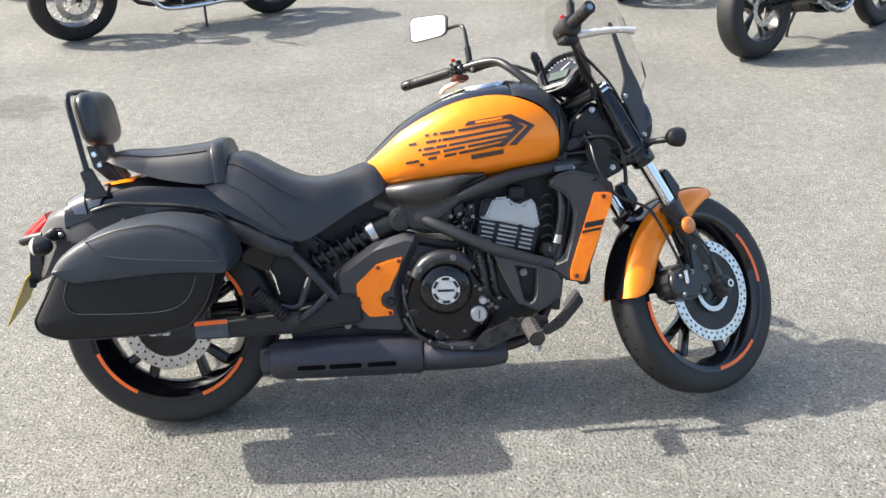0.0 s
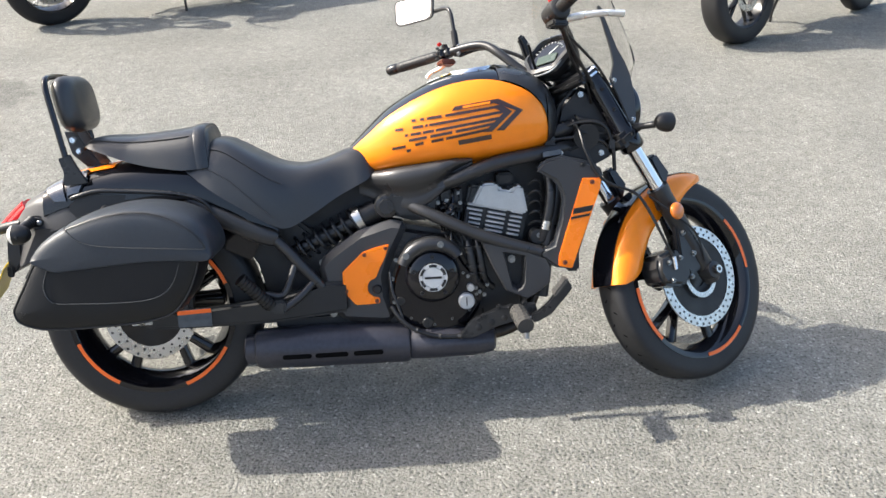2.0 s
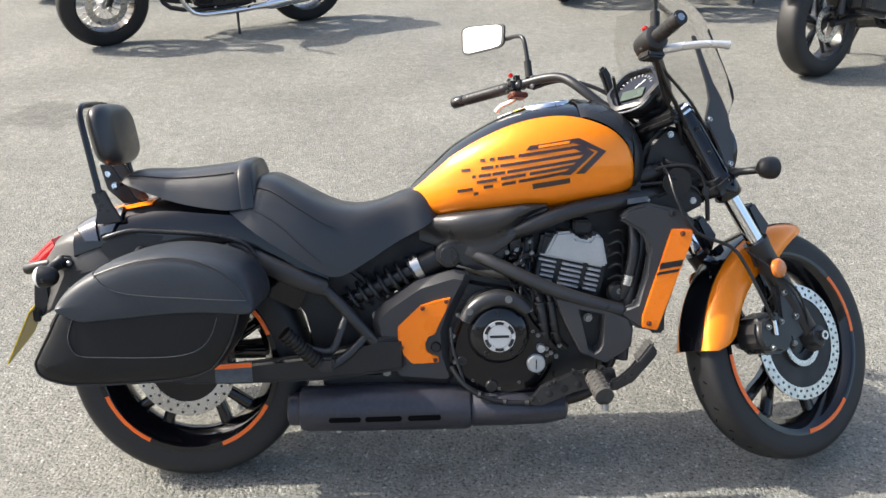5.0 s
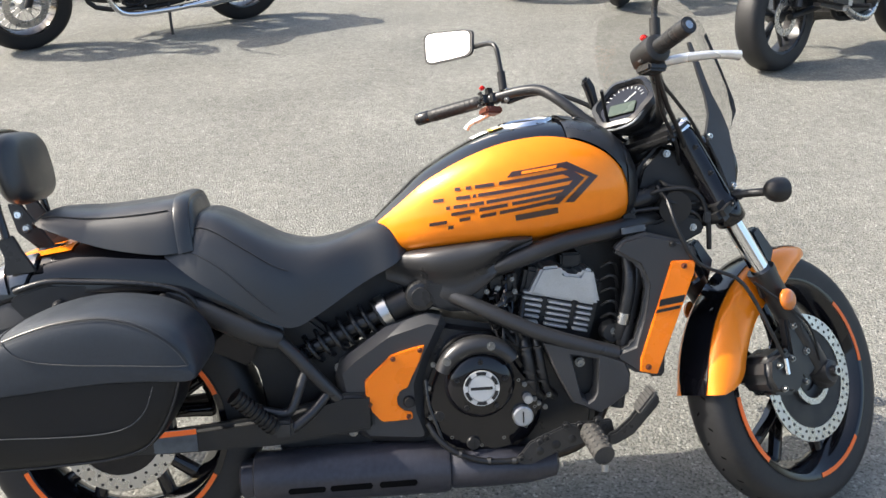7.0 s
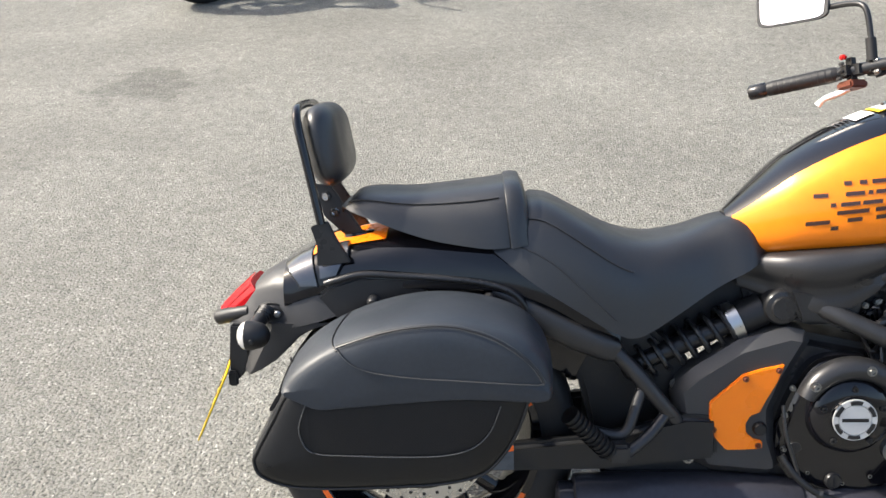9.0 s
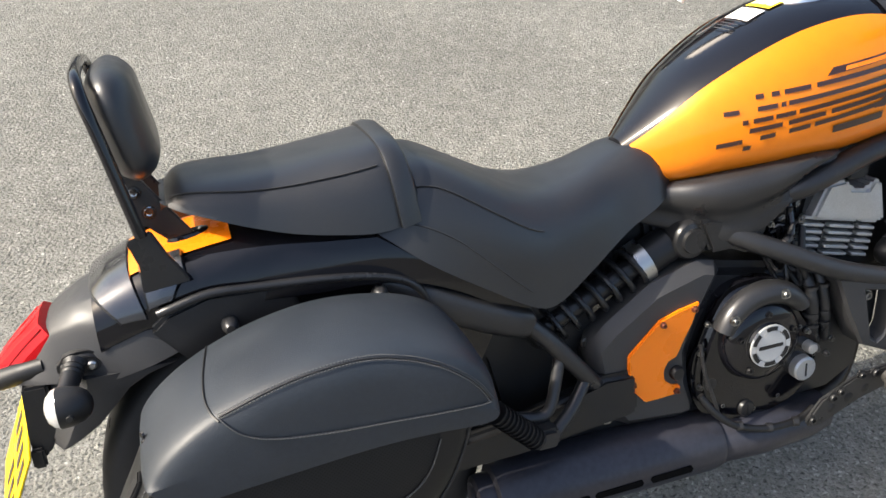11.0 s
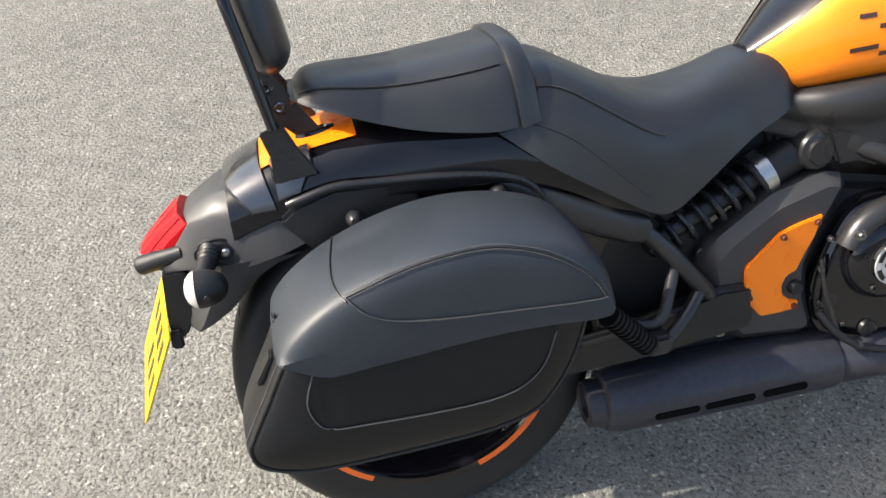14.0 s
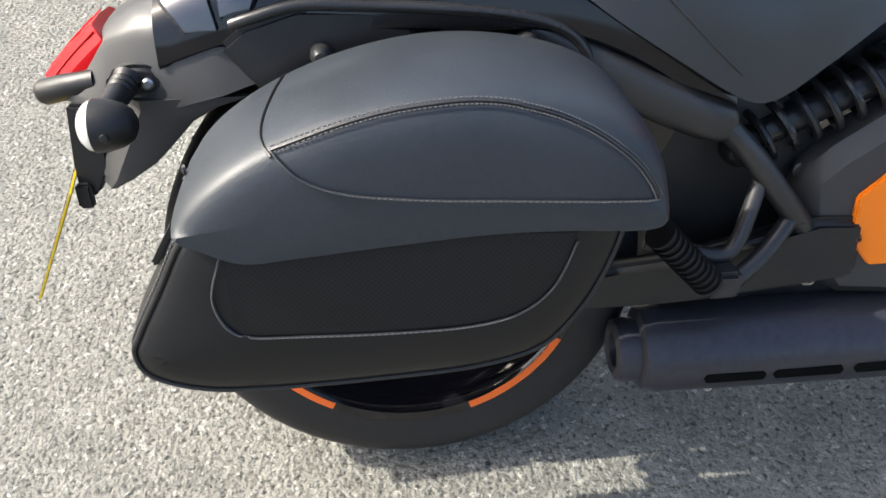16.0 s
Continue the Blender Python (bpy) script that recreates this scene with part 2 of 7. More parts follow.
def loft(rings, closed=True, caps=True, bm=None):
    """A skin over rings of equal counts."""
    bm = bm or bmesh.new()
    vs = [[bm.verts.new(p) for p in r] for r in rings]
    n = len(rings[0])
    for a, b in zip(vs, vs[1:]):
        for k in range(n if closed else n - 1):
            j = (k + 1) % n
            bm.faces.new((a[k], a[j], b[j], b[k]))
    if caps and closed:
        bm.faces.new(vs[0])
        bm.faces.new(vs[-1][::-1])
    return bm


def tube(pts, r, seg=10, n=5, bm=None, closed=False, flat=1.0):
    """A round bar along a smooth line; r a number or one per point."""
    path = spline(pts, n, closed) if n > 1 else [Vector(p) for p in pts]
    m = len(path)
    up, rings = None, []
    for i, p in enumerate(path):
        a = path[(i - 1) % m] if closed or i else p
        b = path[(i + 1) % m] if closed or i < m - 1 else p
        d = (b - a).normalized()
        if up is None:
            up = d.orthogonal().normalized()
            if flat != 1.0:
                up = Vector((0, 1, 0))
        up = (up - d * up.dot(d)).normalized()
        side = d.cross(up)
        if isinstance(r, (list, tuple)):
            u = i / max(1, m - 1) * (len(r) - 1)
            k = min(int(u), len(r) - 2)
            rad = r[k] + (r[k + 1] - r[k]) * (u - k)
        else:
            rad = r
        rings.append([p + rad * (math.cos(t) * up + flat * math.sin(t) * side) for t in (2 * math.pi * j / seg for j in range(seg))])
    if closed:
        rings.append(rings[0])
        bm = loft(rings, caps=False, bm=bm)
        bmesh.ops.remove_doubles(bm, verts=bm.verts[:], dist=1e-6)
        return bm
    return loft(rings, bm=bm)


def prism(outline, y0, y1, bevel=0.004, seg=2, bm=None, n=0, dz=0.0, waist=None):
    """A plate or block: an outline in x and z, thick from y0 to y1, with rounded edges. n: rounds the outline."""
    bm2 = bmesh.new()
    pts = [(p.x, p.z) for p in spline([(x, 0, z) for x, z in outline], n, True)] if n else outline
    a = [bm2.verts.new((x, y0, z + dz)) for x, z in pts]
    b = [bm2.verts.new((x, y1, z + dz)) for x, z in pts]
    k = len(pts)
    bm2.faces.new(a)
    bm2.faces.new(b[::-1])
    for i in range(k):
        bm2.faces.new((a[i], b[i], b[(i + 1) % k], a[(i + 1) % k]))
    bmesh.ops.recalc_face_normals(bm2, faces=bm2.faces[:])
    if bevel:
        es = [e for e in bm2.edges if e.calc_face_angle(0.0) > 0.5]
        bmesh.ops.bevel(bm2, geom=es, offset=bevel, segments=seg, affect="EDGES", clamp_overlap=True)
    if waist:
        for v in bm2.verts:
            v.co.y *= waist[2] + (1 - waist[2]) * max(0.0, min(1.0, (v.co.x - waist[0]) / (waist[1] - waist[0])))
    return join(bm, bm2)


def join(bm, other, m=None):
    """Adds a bmesh to another (or returns it) through the matrix m."""
    if m is not None:
        other.transform(m)
    if bm is None:
        return other
    me = bpy.data.meshes.new("tmp")
    other.to_mesh(me)
    other.free()
    bm.from_mesh(me)
    bpy.data.meshes.remove(me)
    return bm


def box(cx, cy, cz, sx, sy, sz, bevel=0.004, seg=2, bm=None, m=None):
    b = bmesh.new()
    bmesh.ops.create_cube(b, size=1, matrix=Matrix.Translation((cx, cy, cz)) @ Matrix.Diagonal((sx, sy, sz, 1)))
    if bevel:
        bmesh.ops.bevel(b, geom=b.edges[:], offset=bevel, segments=seg, affect="EDGES", clamp_overlap=True)
    return join(bm, b, m)


def lathe(profile, seg=40, m=None, bm=None, full=True):
    """Turns a profile of (radius, y) rows round the y axis; closed profile ring unless its ends lie on the axis."""
    b = bmesh.new()
    rows = []
    for r, y in profile:
        if r < 1e-6:
            rows.append([b.verts.new((0, y, 0))])
        else:
            rows.append([b.verts.new((r * math.cos(2 * math.pi * k / seg), y, r * math.sin(2 * math.pi * k / seg))) for k in range(seg)])
    pairs = list(zip(rows, rows[1:]))
    if len(rows[0]) > 1 and len(rows[-1]) > 1 and full:
        pairs.append((rows[-1], rows[0]))
    for p, q in pairs:
        for k in range(seg):
            j = (k + 1) % seg
            if len(p) == 1 and len(q) == 1:
                continue
            if len(p) == 1:
                b.faces.new((p[0], q[j], q[k]))
            elif len(q) == 1:
                b.faces.new((p[k], p[j], q[0]))
            else:
                b.faces.new((p[k], p[j], q[j], q[k]))
    return join(bm, b, m)


def at(x, y, z):
    return Matrix.Translation((x, y, z))


def bolt(x, y, z, r=0.006, bm=None, out=-1):
    """A hexagon-socket bolt head that looks along y."""
    return lathe([(0, out * 0.0015), (r * 0.5, out * 0.0015), (r * 0.52, out * 0.005), (r * 0.9, out * 0.005), (r, out * 0.0035), (r, 0), (r * 1.35, 0), (r * 1.35, out * -0.004), (0, out * -0.004)], 10, at(x, y, z), bm)


def rod(a, b, r, seg=10, bm=None):
    return tube([a, b], r, seg, 1, bm)


def section(x, zt, zb, wt, wb, n=18, e=0.55):
    """A padded cross-section at x: sides from (wb, zb) up to a crown at zt."""
    out = []
    for k in range(n + 1):
        t = math.pi * k / n
        c, s = math.cos(t), math.sin(t)
        h = abs(s) ** e
        w = wb + (wt - wb) * h
        out.append((x, -w * math.copysign(abs(c) ** e, c), zb + (zt - zb) * h))
    return out


# ---- ground ----
def ground():
    bm = bmesh.new()
    bmesh.ops.create_grid(bm, x_segments=80, y_segments=80, size=400)
    ob = part("ground", bm, ASPHALT)
    return tagged(ob, "worn grey asphalt with pale stone chippings", "ground", kind="structure")


ground()
# unseen wall, added only to dim what the bike's near side reflects
wall_paint = material("grey_render", (0.30, 0.29, 0.27), 0.85, 0, 0.12, 6, bump=0.2)
tagged(part("wall_south", box(0, -12, 1.6, 80, 0.3, 3.2, 0.02), wall_paint), "unseen plain grey wall added to darken side reflections", "wall", kind="structure")

# ---- the motorcycle: x forward from the rear axle, y to its left, z up ----
bike = new("motorcycle")
bike.matrix_world = pose(-0.782, 2.285, 0, -17.5, 0, 5.1)
tagged(bike, "orange and black cruiser motorcycle leaning on its side stand", "motorcycle")
BASE = 1.529
RAKE, TRAIL, STEER = radians(31), 0.12, radians(32.5)
HEAD = Vector((1.695, 0, 0))
AXIS = Vector((-math.sin(RAKE), 0, math.cos(RAKE)))
TURNED = Matrix.Translation(HEAD) @ Matrix.Rotation(STEER, 4, AXIS) @ Matrix.Translation(-HEAD)


BAR_TURN = Matrix.Translation(HEAD) @ Matrix.Rotation(radians(29), 4, AXIS) @ Matrix.Translation(-HEAD)


def bars(bm):
    """Turns the handlebar and what it carries."""
    bm.transform(BAR_TURN)
    return bm


def fork(bm):
    """Turns what is built straight ahead with the steering."""
    bm.transform(TURNED)
    return bm


# wheels
def tyre_mesh(r, rim, half, x, z):
    prof = []
    for k in range(15):
        t = math.pi * k / 14
        c, s = math.cos(t), math.sin(t)
        rad = rim + (r - rim) * (abs(s) ** 0.62)
        prof.append((rad, -half * math.copysign(abs(c) ** 0.55, c) * (0.84 + 0.16 * s)))
    prof.append((rim - 0.004, half * 0.6))
    prof.append((rim - 0.004, -half * 0.6))
    return lathe(prof, 72, at(x, 0, z))


def groove(r, half, x, z, ang, side, lean=0.5, span=0.6):
    """One slanting tread groove, its shade drawn as a thin dark sliver on the tread."""
    bm = bmesh.new()
    rows = []
    for k in range(5):
        u = k / 4
        y = side * half * (0.12 + span * u)
        rr = r - 0.012 * (abs(y) / half) ** 2.4 * 2.2 + 0.0006
        a = ang + lean * 0.16 * u
        w = 0.010 * (1 - 0.5 * u)
        rows.append([((rr) * math.cos(a + d) + x, y, rr * math.sin(a + d) + z) for d in (-w, w)])
    return loft(rows, closed=False, bm=bm)


def wheel(name, r, rim, half, x, turned, spokes, z):
    f = fork if turned else (lambda b: b)
    w = rim - 0.02
    # rim: barrel with lips
    prof = [(rim + 0.004, -half * 0.88), (rim + 0.004, -half * 0.80), (rim - 0.006, -half * 0.70), (rim - 0.022, -half * 0.30), (rim - 0.030, 0),
            (rim - 0.022, half * 0.30), (rim - 0.006, half * 0.7), (rim + 0.004, half * 0.80), (rim + 0.004, half * 0.88), (rim - 0.009, half * 0.88), (rim - 0.012, half * 0.84),
            (rim - 0.020, half * 0.60), (rim - 0.036, half * 0.28), (rim - 0.040, 0), (rim - 0.036, -half * 0.28), (rim - 0.020, -half * 0.60), (rim - 0.012, -half * 0.84), (rim - 0.009, -half * 0.88)]
    ob = part(name, f(lathe(prof, 72, at(x, 0, z))), GLOSS_BLACK, bike, "gloss black cast wheel with orange rim stripes")
    part("tyre", f(tyre_mesh(r, rim, half, x, z)), RUBBER, ob, "black road tyre")
    part("hub", f(lathe([(0, -0.055), (0.035, -0.055), (0.045, -0.04), (0.04, 0), (0.045, 0.04), (0.035, 0.055), (0, 0.055)], 28, at(x, 0, z))), SATIN_BLACK, ob)
    for k in range(spokes):
        a0 = 2 * math.pi * k / spokes + 0.3
        for d in (-1, 1):
            bm = bmesh.new()
            rows = []
            for u in (0.0, 0.5, 1.0):
                rad = 0.038 + (rim - 0.03 - 0.038) * u
                a = a0 + d * (0.05 + 0.16 * u)
                c = Vector((math.cos(a), 0, math.sin(a)))
                tng = Vector((-math.sin(a), 0, math.cos(a)))
                wd, th = 0.011 + 0.004 * u, 0.016 - 0.004 * u
                cen = Vector((x, 0, z)) + rad * c
                rows.append([cen + tng * wd + Vector((0, th * 0.6, 0)), cen + tng * wd * 0.5 + Vector((0, th, 0)), cen - tng * wd * 0.5 + Vector((0, th, 0)), cen - tng * wd + Vector((0, th * 0.6, 0)),
                             cen - tng * wd - Vector((0, th * 0.6, 0)), cen - tng * wd * 0.5 - Vector((0, th, 0)), cen + tng * wd * 0.5 - Vector((0, th, 0)), cen + tng * wd - Vector((0, th * 0.6, 0))])
            part("spoke", f(loft(rows, bm=bm)), GLOSS_BLACK, ob)
    return ob, f


def arc_tape(x, z, r0, r1, y, a0, a1, n=14):
    bm = bmesh.new()
    rows = []
    for k in range(n + 1):
        a = a0 + (a1 - a0) * k / n
        rows.append([(x + r0 * math.cos(a), y, z + r0 * math.sin(a)), (x + r1 * math.cos(a), y, z + r1 * math.sin(a)), (x + r1 * math.cos(a), y + 0.0015, z + r1 * math.sin(a)), (x + r0 * math.cos(a), y + 0.0015, z + r0 * math.sin(a))])
    return loft(rows, bm=bm)


def brake_disc(parent, f, x, z, y, r_out, r_in, holes, rows=2):
    """A drilled steel disc with its dark carrier."""
    bm = bmesh.new()
    prof = [(r_in, -0.0025), (r_out - 0.001, -0.0025), (r_out, -0.0015), (r_out, 0.0015), (r_out - 0.001, 0.0025), (r_in, 0.0025)]
    lathe(prof, 64, at(x, y, z), bm)
    disc = part("brake_disc", f(bm), STEEL, parent, "drilled steel brake disc")
    hb = bmesh.new()
    for k in range(holes):
        a = 2 * math.pi * k / holes
        for j in range(rows):
            rad = r_in + (r_out - r_in) * ((0.3, 0.75)[j] if rows == 2 else (0.25, 0.5, 0.75)[(k + j) % 3])
            aa = a + j * math.pi / holes
            lathe([(0, -0.0006), (0.0035, -0.0006), (0.0035, 0.002), (0, 0.002)], 8, at(x + rad * math.cos(aa), y - 0.0027, z + rad * math.sin(aa)), hb)
    part("drilling", f(hb), MATT_BLACK, disc)
    return disc


rear_wheel, rf = wheel("rear_wheel", 0.300, 0.224, 0.078, 0.012, False, 5, 0.300)
front_wheel, ff = wheel("front_wheel", 0.294, 0.230, 0.056, BASE, True, 5, 0.299)
for ob, f, x, r, half, rim, z in ((rear_wheel, rf, 0.012, 0.300, 0.078, 0.224, 0.300), (front_wheel, ff, BASE, 0.294, 0.056, 0.230, 0.299)):
    for k in range(26):
        for sd in (-1, 1):
            part("tread_groove", f(groove(r, half, x, z, 2 * math.pi * (k + 0.5 * (sd > 0)) / 26, sd)), SHADOW_BLACK, ob)
    for a, span in ([(-70 + 90 * k, 41) for k in range(4)] if f is rf else [(3 + 90 * k, 42) for k in range(4)]):
        a = radians(a)
        part("rim_stripe", f(arc_tape(x, z, rim - 0.009, rim + 0.001, -half * 0.88 - 0.002, a, a + radians(span))), ORANGE_TAPE, ob, "orange reflective rim stripe")
brake_disc(front_wheel, ff, BASE, 0.300, -0.066, 0.146, 0.115, 36)
part("disc_carrier", ff(lathe([(0.03, -0.060), (0.075, -0.066), (0.121, -0.066), (0.121, -0.062), (0.07, -0.058), (0.03, -0.054)], 40, at(BASE, 0, 0.300))), MATT_BLACK, front_wheel)
bm = bmesh.new()
lathe([(0.048, -0.075), (0.062, -0.075), (0.062, -0.072), (0.048, -0.072)], 40, at(BASE, 0, 0.300), bm)
for k in range(40):
    a = 2 * math.pi * k / 40
    box(0, 0, 0, 0.009, 0.0012, 0.004, 0, bm=bm, m=at(BASE, -0.0748, 0.300) @ Matrix.Rotation(-a, 4, "Y") @ at(0.0555, 0, 0))
part("sensor_ring", ff(bm), STEEL, front_wheel)
brake_disc(rear_wheel, rf, 0.012, 0.300, -0.082, 0.125, 0.088, 24)
part("disc_carrier", lathe([(0.03, -0.078), (0.092, -0.083), (0.092, -0.079), (0.03, -0.07)], 40, at(0.012, 0, 0.300)), GLOSS_BLACK, rear_wheel)

# tank: surface given by the place along it and the angle round it
T_TOP = [(0.581, 0.732), (0.627, 0.777), (0.689, 0.832), (0.792, 0.890), (0.874, 0.918), (0.967, 0.928), (1.060, 0.914), (1.112, 0.880), (1.132, 0.850), (1.142, 0.815)]
T_LOW = [(0.581, 0.672), (0.627, 0.658), (0.751, 0.662), (0.895, 0.668), (0.988, 0.680), (1.050, 0.690), (1.100, 0.702), (1.128, 0.722), (1.142, 0.755)]
T_WID = [(0.581, 0.030), (0.627, 0.066), (0.689, 0.104), (0.792, 0.142), (0.895, 0.160), (0.988, 0.160), (1.070, 0.146), (1.112, 0.126), (1.132, 0.104), (1.142, 0.080)]


def tank_point(x, a, off=0.0, side=-1):
    zt, zb, w = interp(T_TOP, x), interp(T_LOW, x), interp(T_WID, x)
    zc = zb + 0.42 * (zt - zb)
    h = (zt - zc) if a > 0 else (zc - zb)
    c, s = math.cos(a), math.sin(a)
    e = 0.80
    return Vector((x, side * (w + off) * math.copysign(abs(c) ** e, c), zc + (h + off) * math.copysign(abs(s) ** e, s)))


def tank_side(x, z, off=0.006, side=-1):
    """The place on the tank's flank at x and z."""
    zt, zb = interp(T_TOP, x), interp(T_LOW, x)
    zc = zb + 0.42 * (zt - zb)
    h = (zt - zc) if z > zc else (zc - zb)
    s = max(-0.98, min(0.98, (z - zc) / h))
    return tank_point(x, math.asin(math.copysign(abs(s) ** 1.25, s)), off, side)


rings = []
for i in range(41):
    x = 0.582 + (1.1415 - 0.582) * i / 40
    r1 = [tank_point(x, -math.pi / 2 + math.pi * k / 20) for k in range(21)]
    r2 = [tank_point(x, math.pi / 2 - math.pi * k / 20, 0, 1) for k in range(1, 20)]
    rings.append(r1 + r2)
tank = part("fuel_tank", loft(rings), GLOSS_BLACK, bike, "orange teardrop fuel tank with a gloss black top")
A_TOP = [(0.586, 0.62), (0.627, 0.71), (0.689, 0.81), (0.792, 0.87), (0.907, 0.86), (0.967, 0.80), (1.02, 0.68), (1.06, 0.54), (1.095, 0.32), (1.108, 0.10), (1.114, -0.25), (1.118, -0.70)]
LOW_EDGE = [(0.585, 0.672), (0.635, 0.661), (0.710, 0.677), (0.802, 0.691), (0.897, 0.698)]
for side in (-1, 1):
    rings = []
    for i in range(73):
        u = i / 72
        ring = []
        for k in range(19):
            v = k / 18
            x = 0.590 + 0.528 * (1 - (1 - u) ** 1.35)
            zt, zb = interp(T_TOP, x), interp(T_LOW, x)
            zc = zb + 0.42 * (zt - zb)
            edge = interp(LOW_EDGE, x) if x < 0.897 else max(zb + 0.004, 0.698 - 1.5 * (x - 0.897))
            s = max(-0.97, (edge - zc) / (zc - zb))
            lo = -math.asin(abs(s) ** 1.25)
            lo += (-0.70 - lo) * max(0.0, (x - 1.098) / 0.020) ** 2
            ring.append(tank_point(x, lo + (interp(A_TOP, x) - lo) * v, 0.0035, side))
        rings.append(ring)
    bm = loft(rings, closed=False)
    part("tank_panel", bm, ORANGE, tank, "glossy metallic orange tank side")

# decal of stripes ending in an arrow, with two dark emblem bars
def decal(poly, side, name="decal", mat=DARK_DECAL, off=0.0055):
    """A thin print on the tank's flank, from an outline of x and z."""
    bm = bmesh.new()
    (x0, z0), (x1, z1), (x2, z2), (x3, z3) = poly
    n = max(2, int(max(abs(x1 - x0), abs(x2 - x3)) / 0.012))
    rows = []
    for k in range(n + 1):
        u = k / n
        a = (x0 + (x1 - x0) * u, z0 + (z1 - z0) * u)
        b = (x3 + (x2 - x3) * u, z3 + (z2 - z3) * u)
        rows.append([tank_side(a[0] + (b[0] - a[0]) * v, a[1] + (b[1] - a[1]) * v, off, side) for v in (0, 0.5, 1)])
    return part(name, loft(rows, closed=False, bm=bm), mat, tank)


def stripe(x0, x1, row, side, h=0.0068):
    z = lambda x: 0.8085 + 0.0034 - (0.0, 0.0165, 0.0320, 0.0445, 0.0570, 0.0675)[row] + (0.13 + 0.011 * row) * (x - 0.839)
    decal([(x0, z(x0)), (x1, z(x1)), (x1, z(x1) - h), (x0, z(x0) - h)], side)


for side in (-1,):
    # rows from the top: solid runs that break up into dashes towards the seat
    for row, runs in enumerate((
            ((0.749, 0.760), (0.771, 0.782), (0.789, 0.828), (0.837, 0.988)),
            ((0.705, 0.726), (0.751, 0.779), (0.784, 0.791), (0.795, 0.996)),
            ((0.730, 0.738), (0.745, 0.773), (0.777, 0.806), (0.811, 0.982)),
            ((0.740, 0.787), (0.796, 0.853), (0.862, 0.970)),
            ((0.695, 0.731), (0.756, 0.778), (0.798, 0.830), (0.837, 0.954)),
            ((0.733, 0.744),))):
        for x0, x1 in runs:
            stripe(x0, x1, row, side)
    # banner and arrow head of two strokes
    decal([(0.864, 0.8305), (0.978, 0.8460), (0.964, 0.8350), (0.853, 0.8190)], side)
    decal([(0.976, 0.8462), (1.041, 0.8150), (1.022, 0.8150), (0.964, 0.8355)], side)
    decal([(1.041, 0.8152), (0.989, 0.7670), (0.969, 0.7670), (1.022, 0.8152)], side)
    decal([(0.985, 0.8295), (1.012, 0.8130), (0.990, 0.8115), (0.962, 0.8235)], side)
    decal([(1.012, 0.8132), (0.957, 0.7650), (0.936, 0.7640), (0.990, 0.8117)], side)
    # emblem words as plain bars: one dark, one orange on the banner
    decal([(0.868, 0.7455), (0.955, 0.7580), (0.956, 0.7465), (0.870, 0.7340)], side, "emblem_bar")
    decal([(0.884, 0.8305), (0.955, 0.8400), (0.953, 0.8340), (0.882, 0.8245)], side, "emblem_bar", ORANGE_FLAT, 0.0065)

# fuel cap and labels on the tank's top
def on_top(x, y, off=0.002):
    zt, zb, w = interp(T_TOP, x), interp(T_LOW, x), interp(T_WID, x)
    zc = zb + 0.42 * (zt - zb)
    a = math.acos(min(1.0, (abs(y) / w)) ** 1.25)
    p = tank_point(x, a, off)
    return Vector((x, y, p.z))


cap_m = Matrix.Translation((0.921, 0, 0.921)) @ Matrix.Rotation(radians(-7), 4, "Y") @ Matrix.Rotation(radians(90), 4, "X")
cap = part("fuel_cap", lathe([(0.053, 0.002), (0.055, 0.0065), (0.058, 0.008), (0.061, 0.006), (0.063, 0.000), (0.063, -0.014), (0.053, -0.014)], 48, cap_m), CHROME, tank, "chrome-rimmed fuel cap")
part("cap_centre", lathe([(0, 0.0065), (0.030, 0.0062), (0.046, 0.0045), (0.0535, 0.002), (0.0535, -0.006), (0, -0.006)], 40, cap_m), material("dark_cap_lacquer", (0.012, 0.012, 0.013), 0.45, spec=0.2), cap, "dark domed cap")


def top_label(x0, x1, y0, y1, mat, name="warning_label", off=0.0025):
    bm = bmesh.new()
    rows = [[on_top(x0 + (x1 - x0) * u, y0 + (y1 - y0) * v, off) for v in (0, 0.5, 1)] for u in (0, 0.25, 0.5, 0.75, 1)]
    return part(name, loft(rows, closed=False, bm=bm), mat, tank)


top_label(0.800, 0.833, -0.030, 0.030, WHITE_PAINT)
top_label(0.839, 0.872, -0.030, 0.030, YELLOW_PRINT)
for k in range(3):
    top_label(0.846, 0.866, -0.026 + 0.018 * k, -0.012 + 0.018 * k, WHITE_PAINT, "pictogram", 0.0035)
for k in range(4):
    top_label(0.772 + 0.007 * k, 0.774 + 0.007 * k, -0.024, 0.02, GREY_PLASTIC, "print_bar", 0.0035)
# collar that wraps the tank's front edge
rings = []
for x, push in ((0.985, 0.0), (1.0, 0.0), (1.02, 0.0), (1.04, 0.0), (1.06, 0.0), (1.08, 0.0), (1.095, 0.0), (1.108, 0.0), (1.1125, 0.0), (1.118, 0.001), (1.124, 0.002), (1.130, 0.002), (1.135, 0.003), (1.139, 0.003), (1.1415, 0.003)):
    low = interp(A_TOP, x) + 0.015 if x < 1.1085 else -1.20
    off = 0.008 if x > 0.99 else 0.003
    left = [tank_point(x, low + (math.pi / 2 - low) * k / 18, off) + Vector((push, 0, 0)) for k in range(19)]
    rings.append(left + [Vector((p.x, -p.y, p.z)) for p in left[-2::-1]])
part("tank_collar", loft(rings, closed=False), SATIN_BLACK, tank, "satin black collar round the tank's front")

